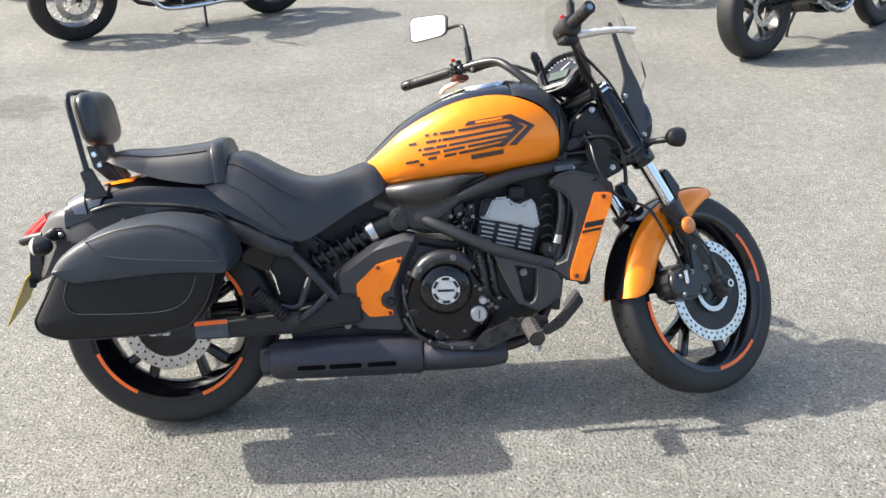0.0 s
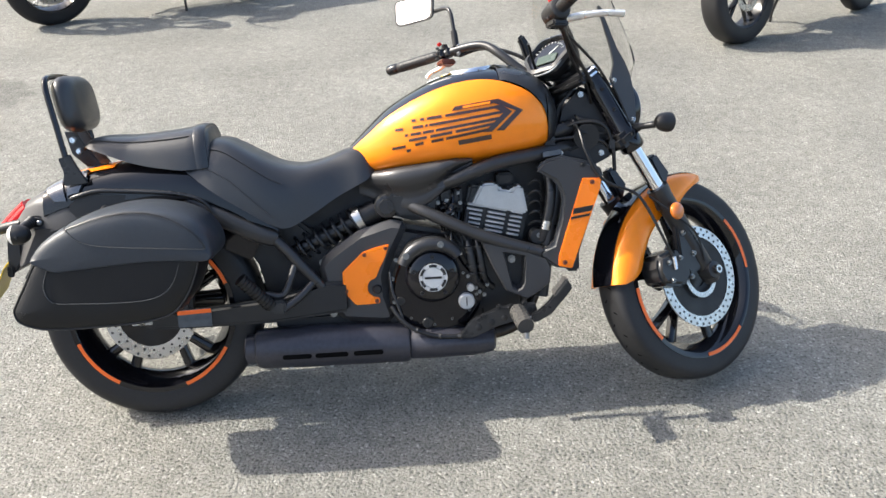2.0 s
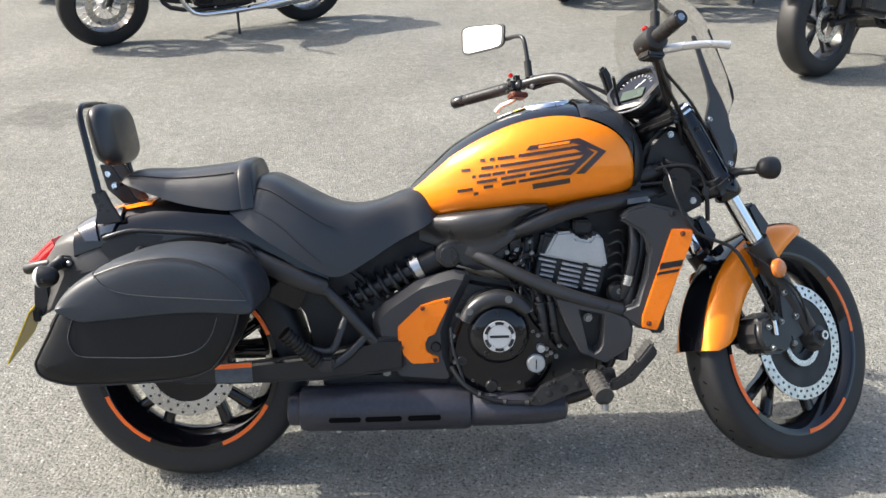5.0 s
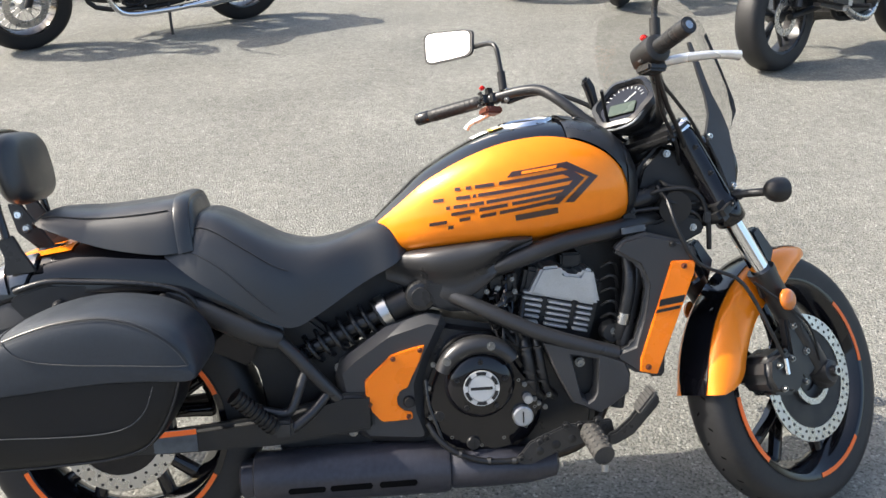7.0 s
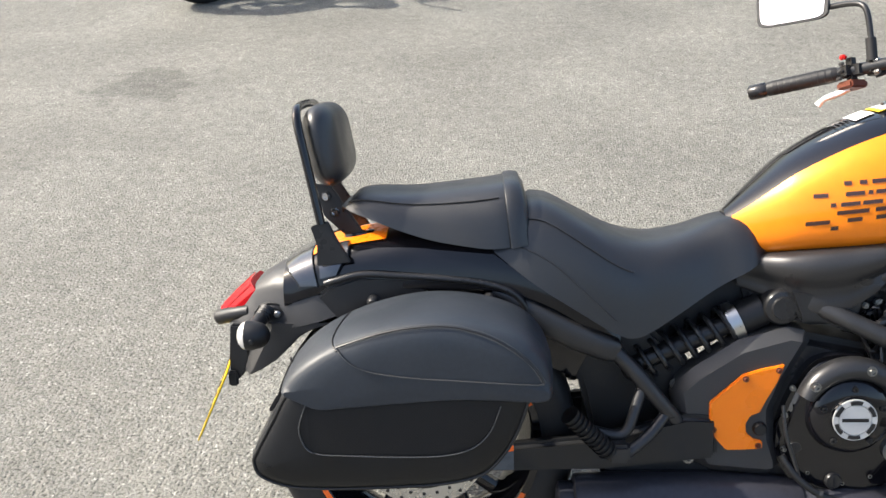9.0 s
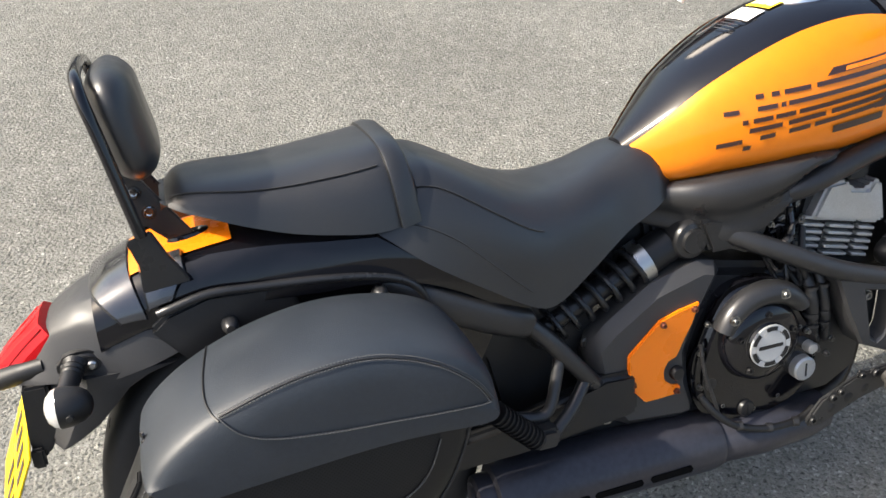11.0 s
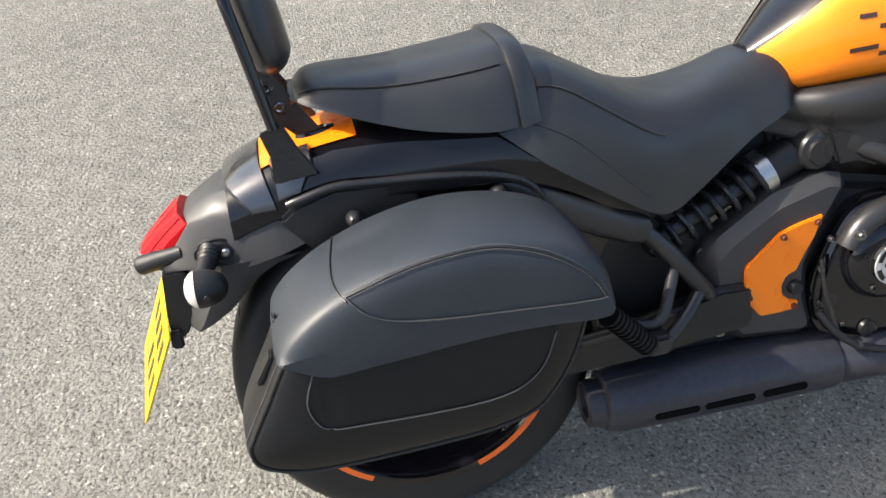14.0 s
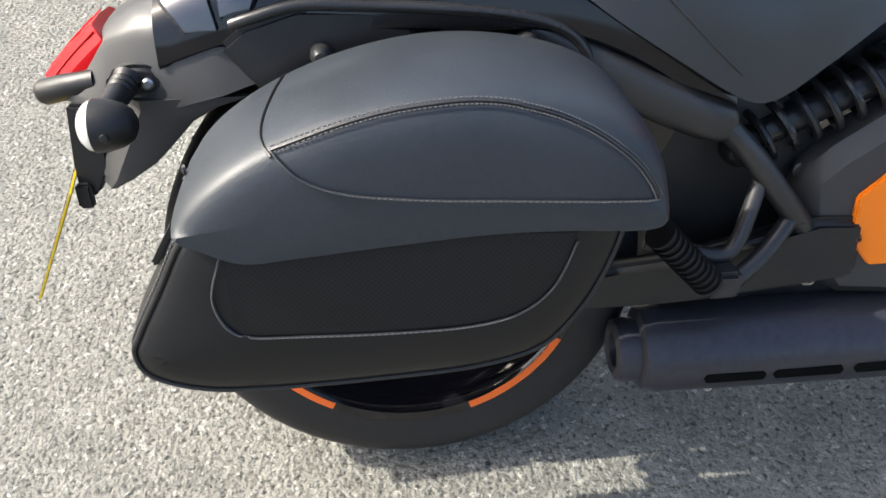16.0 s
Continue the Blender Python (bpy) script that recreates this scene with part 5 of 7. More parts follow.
# hoses and clamp at the radiator's inner edge
part("radiator_hose", tube([(1.118, -0.085, 0.640), (1.122, -0.100, 0.600), (1.118, -0.104, 0.550), (1.108, -0.102, 0.500), (1.098, -0.095, 0.455)], 0.015, 14), SATIN_BLACK, bike, "black radiator hose")
part("hose_clamp", tube([(1.111, -0.1025, 0.512), (1.106, -0.1015, 0.488)], 0.0165, 18, 1), STEEL, bike, "steel hose clamp")
for k in range(5):
    z = 0.50 + 0.028 * k
    part("wiring", tube([(1.062, -0.09, z), (1.078, -0.105, z + 0.012), (1.092, -0.10, z + 0.004), (1.10, -0.085, z - 0.02)], 0.0035, 6), (MATT_BLACK, SATIN_BLACK)[k % 2], bike)
part("fan_motor", lathe([(0, -0.014), (0.020, -0.014), (0.026, -0.006), (0.026, 0.01), (0, 0.01)], 20, at(1.085, -0.085, 0.466)), SATIN_BLACK, bike)
part("bolt", bolt(1.088, -0.100, 0.470, 0.006), ZINC, bike)

# frame
part("frame_tube", tube([(0.815, -0.085, 0.615), (0.86, -0.122, 0.640), (0.97, -0.128, 0.678), (1.09, -0.112, 0.697), (1.20, -0.06, 0.712), (1.26, -0.02, 0.72)], 0.0195, 18), DARK_FRAME, bike, "graphite upper frame tube")
part("frame_tube", tube([(0.815, 0.085, 0.615), (0.86, 0.122, 0.640), (0.97, 0.128, 0.678), (1.09, 0.112, 0.697), (1.20, 0.06, 0.712), (1.26, 0.02, 0.72)], 0.0195, 16), DARK_FRAME, bike)
for sd in (-1, 1):
    part("frame_tube", tube([(0.715, sd * 0.080, 0.580), (0.79, sd * 0.120, 0.547), (0.93, sd * 0.138, 0.482), (1.085, sd * 0.13, 0.430)], 0.0170, 18), DARK_FRAME, bike, "graphite lower frame tube")
    part("downtube", tube([(1.165, sd * 0.07, 0.68), (1.142, sd * 0.09, 0.60), (1.12, sd * 0.095, 0.50), (1.108, sd * 0.095, 0.42), (1.09, sd * 0.10, 0.30)], 0.019, 14), DARK_FRAME, bike, "graphite downtube")
    rows = []
    for i in range(25):
        x = 0.600 + 0.306 * i / 24
        zt = interp([(0.60, 0.658), (0.64, 0.664), (0.70, 0.675), (0.80, 0.690), (0.86, 0.697), (0.906, 0.694)], x)
        zb = interp([(0.60, 0.600), (0.64, 0.584), (0.69, 0.566), (0.74, 0.560), (0.78, 0.572), (0.82, 0.602), (0.86, 0.645), (0.906, 0.680)], x)
        w = interp([(0.60, 0.052), (0.64, 0.074), (0.665, 0.096), (0.70, 0.115), (0.76, 0.128), (0.84, 0.140), (0.906, 0.136)], x)
        k = min(1.0, (x - 0.59) / 0.06) * min(1.0, (0.912 - x) / 0.03)
        rows.append([(x, sd * (w + d * k), zt + (zb - zt) * f) for f, d in ((0.0, -0.030), (0.02, -0.006), (0.08, 0.004), (0.20, 0.0085), (0.34, 0.0075), (0.46, 0.001), (0.56, -0.009), (0.66, -0.0145), (0.78, -0.0135), (0.90, -0.012), (0.97, -0.0145), (1.0, -0.020))] + [(x, sd * 0.045, zb + 0.004), (x, sd * 0.045, zt - 0.004)])
    part("side_panel", loft(rows), DARK_FRAME, bike, "sculpted graphite side panel under the tank")
    part("frame_gusset", prism([(0.676, 0.606), (0.76, 0.600), (0.815, 0.612), (0.812, 0.585), (0.795, 0.545), (0.775, 0.530), (0.74, 0.545), (0.70, 0.545)], sd * 0.070, sd * 0.106, 0.006, 2), SATIN_BLACK, bike, "satin black frame gusset")
    part("panel_screw", bolt(0.745, sd * 0.107, 0.570, 0.0055, out=sd), DARK_FRAME, bike)
part("shock_cap", lathe([(0, -0.012), (0.020, -0.012), (0.0215, -0.006), (0.030, -0.004), (0.034, 0.002), (0.034, 0.05), (0, 0.05)], 32, at(0.672, -0.090, 0.570)), SATIN_BLACK, bike, "round black pivot cap")
# shock absorber
SA, SB = Vector((0.664, -0.058, 0.566)), Vector((0.408, -0.058, 0.450))
shock = part("shock_absorber", rod(SA, SB, 0.019, 18), SATIN_BLACK, bike, "black coil-over shock absorber")
d = (SB - SA).normalized()
n1 = d.orthogonal().normalized()
n2 = d.cross(n1)
coil = [SA + d * (0.085 + 0.175 * k / 110) + 0.033 * (math.cos(2 * math.pi * 6.5 * k / 110) * n1 + math.sin(2 * math.pi * 6.5 * k / 110) * n2) for k in range(111)]
part("spring", tube(coil, 0.0052, 8, 1), SATIN_BLACK, shock, "black coil spring")
part("spring_collar", tube([SA + d * 0.066, SA + d * 0.088], 0.037, 24, 1), STEEL, shock, "steel preload collar")
part("shock_sleeve", tube([SA + d * 0.02, SA + d * 0.064], 0.031, 24, 1), MATT_BLACK, shock)
part("shock_foot", lathe([(0, -0.02), (0.014, -0.02), (0.02, -0.012), (0.02, 0.02), (0, 0.02)], 18, at(0.408, -0.070, 0.450)), SATIN_BLACK, shock)
for p in ((0.489, -0.076, 0.419), (0.384, -0.056, 0.438), (0.512, -0.100, 0.280)):
    part("bolt", bolt(*p, 0.0078), ZINC, bike)
# swingarm with its printed sticker, axle carrier
for sd in (-1, 1):
    part("swingarm", prism([(0.56, 0.372), (0.50, 0.375), (0.34, 0.335), (0.12, 0.315), (0.02, 0.325), (-0.03, 0.31), (-0.03, 0.285), (0.02, 0.268), (0.14, 0.265), (0.35, 0.268), (0.56, 0.29)], sd * 0.092, sd * 0.125, 0.010, 3), MATT_BLACK, bike, "matt black swingarm")
st = part("swingarm_sticker", prism([(0.095, 0.318), (0.185, 0.322), (0.185, 0.272), (0.095, 0.272)], -0.1265, -0.124, 0), STICKER, bike, "printed sticker with an orange band")
part("sticker_band", prism([(0.095, 0.306), (0.185, 0.310), (0.185, 0.321), (0.095, 0.317)], -0.1275, -0.1265, 0), ORANGE_TAPE, st)
part("axle_nut", lathe([(0, -0.016), (0.010, -0.016), (0.016, -0.010), (0.016, 0), (0, 0)], 6, at(0.0, -0.125, 0.300)), STEEL, bike)
part("axle_block", box(0.0, -0.128, 0.30, 0.055, 0.008, 0.03, 0.002), ALLOY, bike, "alloy chain adjuster block")
part("rear_caliper", box(0.095, -0.098, 0.335, 0.08, 0.05, 0.05, 0.01), SATIN_BLACK, bike, "black rear brake caliper")
part("inner_panel", prism([(0.20, 0.58), (0.40, 0.56), (0.52, 0.46), (0.56, 0.30), (0.325, 0.25), (0.330, 0.34), (0.312, 0.42), (0.250, 0.515)], -0.062, 0.062, 0.01), MATT_BLACK, bike, "matt black inner mud panel")
# pillion peg with ribbed rubber
PA, PB = Vector((0.281, -0.196, 0.412)), Vector((0.356, -0.172, 0.327))
d = (PB - PA).normalized()
peg2 = part("pillion_peg", tube([PA, PB], 0.0150, 16, 1), MATT_BLACK, bike, "folded ribbed rubber pillion footrest")
for k in range(11):
    q = PA + (PB - PA) * (k / 11)
    part("rubber_rib", tube([q, q + d * 0.0060], [0.0185, 0.0165], 18, 1), MATT_BLACK, peg2)
part("peg_bracket", box(0.372, -0.160, 0.325, 0.04, 0.035, 0.035, 0.006), DARK_FRAME, bike)
# rider's footrest, plate and brake pedal
part("peg_plate", prism([(0.856, 0.226), (0.884, 0.260), (0.925, 0.278), (0.962, 0.293), (1.060, 0.301), (1.068, 0.268), (1.02, 0.255), (0.964, 0.242), (0.915, 0.222), (0.888, 0.211), (0.862, 0.212)], -0.178, -0.168, 0.003, 2), DARK_FRAME, bike, "graphite footrest plate")
for x, z in ((0.865, 0.228), (0.920, 0.270), (0.962, 0.292), (1.030, 0.300)):
    part("bolt", bolt(x, -0.180, z, 0.007), SATIN_BLACK, bike)
for x, z, r in ((0.905, 0.240, 0.010), (0.940, 0.252, 0.011), (0.975, 0.262, 0.010), (1.045, 0.283, 0.008), (0.885, 0.222, 0.005)):
    part("plate_hole", lathe([(0, -0.0006), (r * 0.8, -0.0006), (r, 0.0008), (r, 0.004), (0, 0.004)], 16, at(x, -0.1782, z)), MATT_BLACK, bike)
for x, z in ((0.905, 0.262), (0.992, 0.290)):
    part("bolt", bolt(x, -0.180, z, 0.008), DARK_FRAME, bike)
PA, PB = Vector((1.005, -0.19, 0.290)), Vector((1.017, -0.282, 0.266))
peg = part("footrest", tube([PA, PA + (PB - PA) * 0.12, PA + (PB - PA) * 0.15, PB], [0.013, 0.015, 0.022, 0.022], 16, 1), material("worn_rubber", (0.040, 0.038, 0.035), 0.7, 0, 0.25, 60), bike, "worn brown rubber footrest")
for k in range(5):
    for j in range(4):
        a = radians(50 + 40 * j)
        q = PA + (PB - PA) * (0.28 + 0.155 * k)
        part("rubber_stud", box(0, 0, 0, 0.010, 0.009, 0.006, 0.002, 1, m=at(q.x + 0.021 * math.cos(a), q.y, q.z + 0.021 * math.sin(a)) @ Matrix.Rotation(radians(90) - a, 4, "Y")), peg.data.materials[0], peg)
part("peg_tip", rod(PB - Vector((0, 0.004, 0.016)), PB - Vector((0, 0.006, 0.030)), 0.008, 10), ZINC, peg, "bare metal feeler")
part("brake_pedal", prism([(1.045, 0.278), (1.062, 0.284), (1.093, 0.311), (1.128, 0.360), (1.142, 0.366), (1.158, 0.346), (1.150, 0.332), (1.100, 0.274), (1.058, 0.252), (1.045, 0.256)], -0.207, -0.193, 0.004, 2), SATIN_BLACK, bike, "black brake pedal arm")
pad = part("pedal_pad", box(0, 0, 0, 0.058, 0.046, 0.012, 0.004, m=at(1.122, -0.212, 0.351) @ Matrix.Rotation(radians(-52), 4, "Y")), PAD_RUBBER, bike, "ribbed rubber pedal pad")
for k in range(6):
    part("pad_rib", box(0, 0, 0, 0.003, 0.044, 0.004, 0.001, 1, m=at(1.122, -0.212, 0.351) @ Matrix.Rotation(radians(-52), 4, "Y") @ at(-0.022 + 0.009 * k, 0, 0.007)), PAD_RUBBER, pad)
bm = bmesh.new()
tube([(1.03 + 0.006 * math.cos(k * 0.9) * 0 + 0.05 * k / 60, -0.19 + 0.006 * math.cos(k * 0.9), 0.262 + 0.006 * math.sin(k * 0.9)) for k in range(61)], 0.0014, 5, 1, bm)
part("return_spring", bm, STEEL, bike)
part("side_stand", tube([(0.72, 0.10, 0.22), (0.75, 0.17, 0.13), (0.775, 0.262, -0.073)], 0.013, 10), SATIN_BLACK, bike, "black side stand")
part("stand_foot", box(0.785, 0.268, -0.078, 0.07, 0.035, 0.008, 0.003, m=None), SATIN_BLACK, bike)

# radiator and its side shields
part("radiator", box(1.175, 0, 0.50, 0.035, 0.26, 0.26, 0.006, m=None), MATT_BLACK, bike, "black finned radiator")
for sd in (-1, 1):
    part("radiator_shield", prism([(1.072, 0.655), (1.095, 0.680), (1.144, 0.692), (1.205, 0.676), (1.246, 0.662), (1.258, 0.632), (1.174, 0.378), (1.122, 0.388), (1.078, 0.420), (1.082, 0.436), (1.118, 0.450), (1.138, 0.52), (1.146, 0.58), (1.128, 0.622)], sd * 0.118, sd * 0.148, 0.010, 3), GREY_PLASTIC, bike, "charcoal radiator shield with an orange inlay")
    inl = part("orange_inlay", prism([(1.198, 0.630), (1.249, 0.628), (1.246, 0.600), (1.168, 0.384), (1.131, 0.392), (1.132, 0.42)], sd * 0.146, sd * 0.153, 0.002, 2), ORANGE_FLAT, bike, "orange radiator inlay with dark bands")
    for za, h in ((0.548, 0.015), (0.526, 0.007)):
        xa = 1.132 + (za - 0.42) * 0.315 + 0.001
        xb = 1.168 + (za - 0.384) * 0.361 - 0.001
        part("dark_band", prism([(xa, za), (xb, za + 0.008), (xb - 0.003, za + 0.008 - h), (xa - 0.003, za - h)], sd * 0.1528, sd * 0.154, 0), MATT_BLACK, inl)
    for x, z in ((1.224, 0.618), (1.148, 0.402)):
        part("screw", bolt(x, sd * 0.154, z, 0.0048, out=sd), BRONZE, inl)
    part("bolt", bolt(1.20, sd * 0.150, 0.665, 0.006, out=sd), MATT_BLACK, bike)
part("frame_label", prism([(1.095, 0.688), (1.145, 0.694), (1.145, 0.708), (1.095, 0.702)], -0.139, -0.134, 0.001, 1), STICKER, bike, "small printed frame label")
# hidden core of battery box and airbox that closes the view through the frame
part("airbox", prism([(0.40, 0.60), (0.62, 0.66), (1.05, 0.72), (1.10, 0.70), (0.90, 0.62), (0.74, 0.55), (0.60, 0.50), (0.50, 0.45), (0.42, 0.50)], -0.03, 0.03, 0.01), MATT_BLACK, bike, "matt black airbox")

part("frame_core", prism([(0.60, 0.640), (0.84, 0.680), (0.88, 0.600), (0.86, 0.520), (0.74, 0.520), (0.62, 0.560)], -0.050, 0.050, 0.01), MATT_BLACK, bike, "matt black airbox side")
part("engine_back", prism([(0.84, 0.46), (0.88, 0.66), (1.06, 0.70), (1.15, 0.66), (1.13, 0.42), (1.02, 0.40)], -0.03, 0.03, 0.006), MATT_BLACK, bike, "black covers behind the cylinder")

# ---- front end, built straight ahead and turned with the steering ----
AXLE = Vector((BASE, 0, 0.3125))


def leg(s, y):
    """A place on the fork leg, s metres above the axle."""
    return AXLE + AXIS * s + Vector((0, y, 0))


for sd in (-1, 1):
    y = sd * 0.100
    lower = part("fork_lower", fork(tube([leg(-0.035, y), leg(-0.02, y), leg(0.10, y), leg(0.255, y), leg(0.275, y), leg(0.286, y)], [0.020, 0.026, 0.0265, 0.028, 0.031, 0.031], 20, 1)), SATIN_BLACK, bike, "satin black fork lower leg")
    part("fork_stanchion", fork(rod(leg(0.27, y), leg(0.42, y), 0.0205, 20)), CHROME, bike, "chrome fork stanchion")
    part("fork_upper", fork(tube([leg(0.415, y), leg(0.42, y), leg(0.46, y), leg(0.47, y), leg(0.64, y), leg(0.655, y)], [0.031, 0.034, 0.034, 0.0275, 0.0275, 0.024], 24, 1)), GLOSS_BLACK, bike, "satin black upper fork cover")
    part("fork_cap", fork(tube([leg(0.650, y), leg(0.664, y), leg(0.667, y), leg(0.672, y), leg(0.673, y)], [0.030, 0.030, 0.027, 0.016, 0.006], 24, 1)), CHROME, bike, "domed alloy fork cap")
    part("axle_boss", fork(lathe([(0, -0.030), (0.012, -0.030), (0.013, -0.02), (0.024, -0.018), (0.028, 0.0), (0.028, 0.02), (0, 0.02)], 24, at(AXLE.x, y + sd * 0.012, AXLE.z) @ (Matrix.Rotation(math.pi, 4, "Z") if sd > 0 else Matrix.Identity(4)))), SATIN_BLACK, bike)
    part("axle_end", fork(lathe([(0.006, -0.034), (0.0115, -0.034), (0.0115, -0.028), (0.006, -0.028)], 16, at(AXLE.x, y - 0.012, AXLE.z))), STEEL, bike)
    rp = leg(0.20, sd * 0.130)
    ref = part("side_reflector", fork(lathe([(0, -0.010), (0.016, -0.008), (0.023, -0.003), (0.024, 0.0), (0.024, 0.004), (0, 0.004)], 26, at(rp.x - 0.02, sd * 0.140, rp.z) @ (Matrix.Rotation(math.pi, 4, "Z") if sd > 0 else Matrix.Identity(4)))), AMBER_LENS, bike, "round amber side reflector")
    part("reflector_stem", fork(rod((rp.x - 0.02, sd * 0.136, rp.z), (rp.x - 0.01, sd * 0.10, rp.z), 0.009, 10)), MATT_BLACK, ref)
part("lower_yoke", fork(box(0, 0, 0, 0.07, 0.27, 0.04, 0.012, m=at(*(leg(0.445, 0) - Vector((0.025, 0, 0)))) @ Matrix.Rotation(-RAKE, 4, "Y"))), SATIN_BLACK, bike, "black lower fork yoke")
part("top_yoke", fork(box(0, 0, 0, 0.075, 0.26, 0.028, 0.010, m=at(*(leg(0.645, 0) - Vector((0.03, 0, 0)))) @ Matrix.Rotation(-RAKE, 4, "Y"))), SATIN_BLACK, bike, "satin black top fork yoke")
part("steering_head", tube([HEAD + AXIS * 0.78, HEAD + AXIS * 1.02], 0.034, 18, 1), SATIN_BLACK, bike, "black steering head")
part("head_gusset", prism([(1.13, 0.80), (1.20, 0.86), (1.29, 0.74), (1.32, 0.68), (1.24, 0.66), (1.12, 0.69)], -0.045, 0.045, 0.01), MATT_BLACK, bike)

# cables and brackets round the steering head
part("regulator_box", tube([(1.120, -0.072, 0.742), (1.130, -0.074, 0.746), (1.188, -0.074, 0.764), (1.196, -0.073, 0.767)], [0.016, 0.021, 0.021, 0.016], 18, 1), SATIN_BLACK, bike, "black ignition housing")
part("cable", tube([(1.165, -0.085, 0.760), (1.19, -0.098, 0.772), (1.241, -0.104, 0.775), (1.273, -0.104, 0.758), (1.289, -0.102, 0.725), (1.296, -0.10, 0.690), (1.30, -0.095, 0.64)], 0.0055, 10), MATT_BLACK, bike, "black cable loop")
part("cable", tube([(1.10, -0.080, 0.722), (1.150, -0.096, 0.732), (1.214, -0.104, 0.735), (1.263, -0.102, 0.722), (1.285, -0.090, 0.700)], 0.0042, 8), SATIN_BLACK, bike)
part("cable_clip", box(1.291, -0.104, 0.712, 0.018, 0.014, 0.024, 0.003), SATIN_BLACK, bike)
part("head_plate", prism([(1.090, 0.690), (1.125, 0.712), (1.180, 0.705), (1.225, 0.725), (1.275, 0.712), (1.290, 0.680), (1.24, 0.655), (1.15, 0.670)], -0.100, -0.072, 0.006, 2), MATT_BLACK, bike, "matt black head plate")
for x, y, z in ((1.150, -0.102, 0.695), (1.262, -0.102, 0.690), (1.212, -0.076, 0.848)):
    part("bolt", bolt(x, y, z, 0.006), STEEL, bike)
for s_up, y in ((0.60, -0.131), (0.535, -0.131), (0.452, -0.138)):
    p = leg(s_up, y)
    part("bolt", fork(bolt(p.x - 0.012, p.y + 0.004, p.z, 0.0045)), SATIN_BLACK, bike)
for k, (a, b, c, d) in enumerate((((0.985, -0.275, 0.955), (1.08, -0.195, 0.905), (1.17, -0.13, 0.86), (1.235, -0.085, 0.80)), ((0.995, -0.265, 0.948), (1.085, -0.175, 0.895), (1.175, -0.11, 0.845), (1.225, -0.06, 0.79)), ((1.045, -0.05, 0.97), (1.12, 0.02, 0.90), (1.19, 0.02, 0.86), (1.24, 0.0, 0.80)))):
    part("cable", bars(tube([a, b, c, d], (0.0055, 0.004, 0.004)[k], 8)), MATT_BLACK, bike, "black control cable" if k == 0 else "")

# front mudguard: orange flanks, black centre band
def guard_arc(a0, a1, y_rows, lift, name, mat, label, n=44):
    """A strip of the front mudguard from its pointed front to its rounded rear; y_rows gives place and drop across it."""
    rings = []
    for i in range(n + 1):
        a = radians(a0 + (a1 - a0) * i / n)
        front, rear = min(1.0, (i + 0.4) / 13.0), min(1.0, (n - i + 0.2) / 6.0)
        wide = (0.30 + 0.70 * math.sqrt(1 - (1 - front) ** 2)) * (0.80 + 0.20 * math.sqrt(1 - (1 - rear) ** 2))
        deep = (0.20 + 0.80 * front) * (0.10 + 0.90 * math.sqrt(1 - (1 - rear) ** 2))
        ring = []
        for out, rows in ((0.348, y_rows), (0.344, list(reversed(y_rows)))):
            for y, dr in rows:
                r = out + lift + (dr * deep if dr < 0 else dr)
                ring.append(Vector((1.567 + r * math.cos(a), y * (0.93 if out > 0.345 else 0.90) * wide, 0.261 + r * math.sin(a))))
        rings.append(ring)
    return part(name, fork(loft(rings)), mat, bike, label)


prof = [(-0.083, -0.075), (-0.082, -0.052), (-0.076, -0.028), (-0.064, -0.012), (-0.048, -0.004), (-0.030, 0.0)]
full = prof + [(0.0, 0.001)] + [(-y, d) for y, d in reversed(prof)]
fguard = guard_arc(80, 173, full, 0.0, "front_mudguard", ORANGE, "orange front mudguard with a black centre band")
band = guard_arc(80, 173, [(-0.044, -0.0020), (-0.034, 0.0003), (-0.02, 0.0015), (0, 0.002), (0.02, 0.0015), (0.034, 0.0003), (0.044, -0.0020)], 0.0025, "mudguard_band", GLOSS_BLACK, "gloss black band")
band.parent = fguard
for sd in (-1, 1):
    part("guard_stay", fork(prism([(AXLE.x - 0.175, 0.585), (AXLE.x - 0.105, 0.615), (AXLE.x - 0.10, 0.52), (AXLE.x - 0.15, 0.49)], sd * 0.086, sd * 0.10, 0.004)), SATIN_BLACK, bike)
    part("fork_shroud", fork(prism([(leg(0.30, 0).x + 0.035, leg(0.30, 0).z - 0.02), (leg(0.30, 0).x + 0.062, leg(0.30, 0).z + 0.03), (leg(0.36, 0).x + 0.05, leg(0.36, 0).z + 0.035), (leg(0.36, 0).x + 0.022, leg(0.36, 0).z + 0.02)], sd * 0.07, sd * 0.105, 0.006)), SATIN_BLACK, bike)
# caliper, bracket and brake hose
cal = part("front_caliper", fork(prism([(BASE - 0.195, 0.365), (BASE - 0.13, 0.385), (BASE - 0.085, 0.36), (BASE - 0.075, 0.30), (BASE - 0.11, 0.275), (BASE - 0.185, 0.285), (BASE - 0.205, 0.32)], -0.120, -0.040, 0.012, 3)), SATIN_BLACK, bike, "satin black brake caliper")
for x, z in ((BASE - 0.165, 0.345), (BASE - 0.12, 0.355), (BASE - 0.085, 0.30), (BASE - 0.16, 0.295)):
    part("bolt", fork(bolt(x, -0.123, z, 0.0055)), ZINC, cal)
part("banjo", fork(rod((BASE - 0.145, -0.125, 0.325), (BASE - 0.15, -0.128, 0.36), 0.006, 8)), CHROME, cal)
part("caliper_bracket", fork(prism([(BASE - 0.11, 0.45), (BASE - 0.07, 0.44), (BASE - 0.05, 0.36), (BASE - 0.03, 0.32), (BASE - 0.08, 0.30), (BASE - 0.11, 0.36)], -0.115, -0.09, 0.006)), SATIN_BLACK, bike)
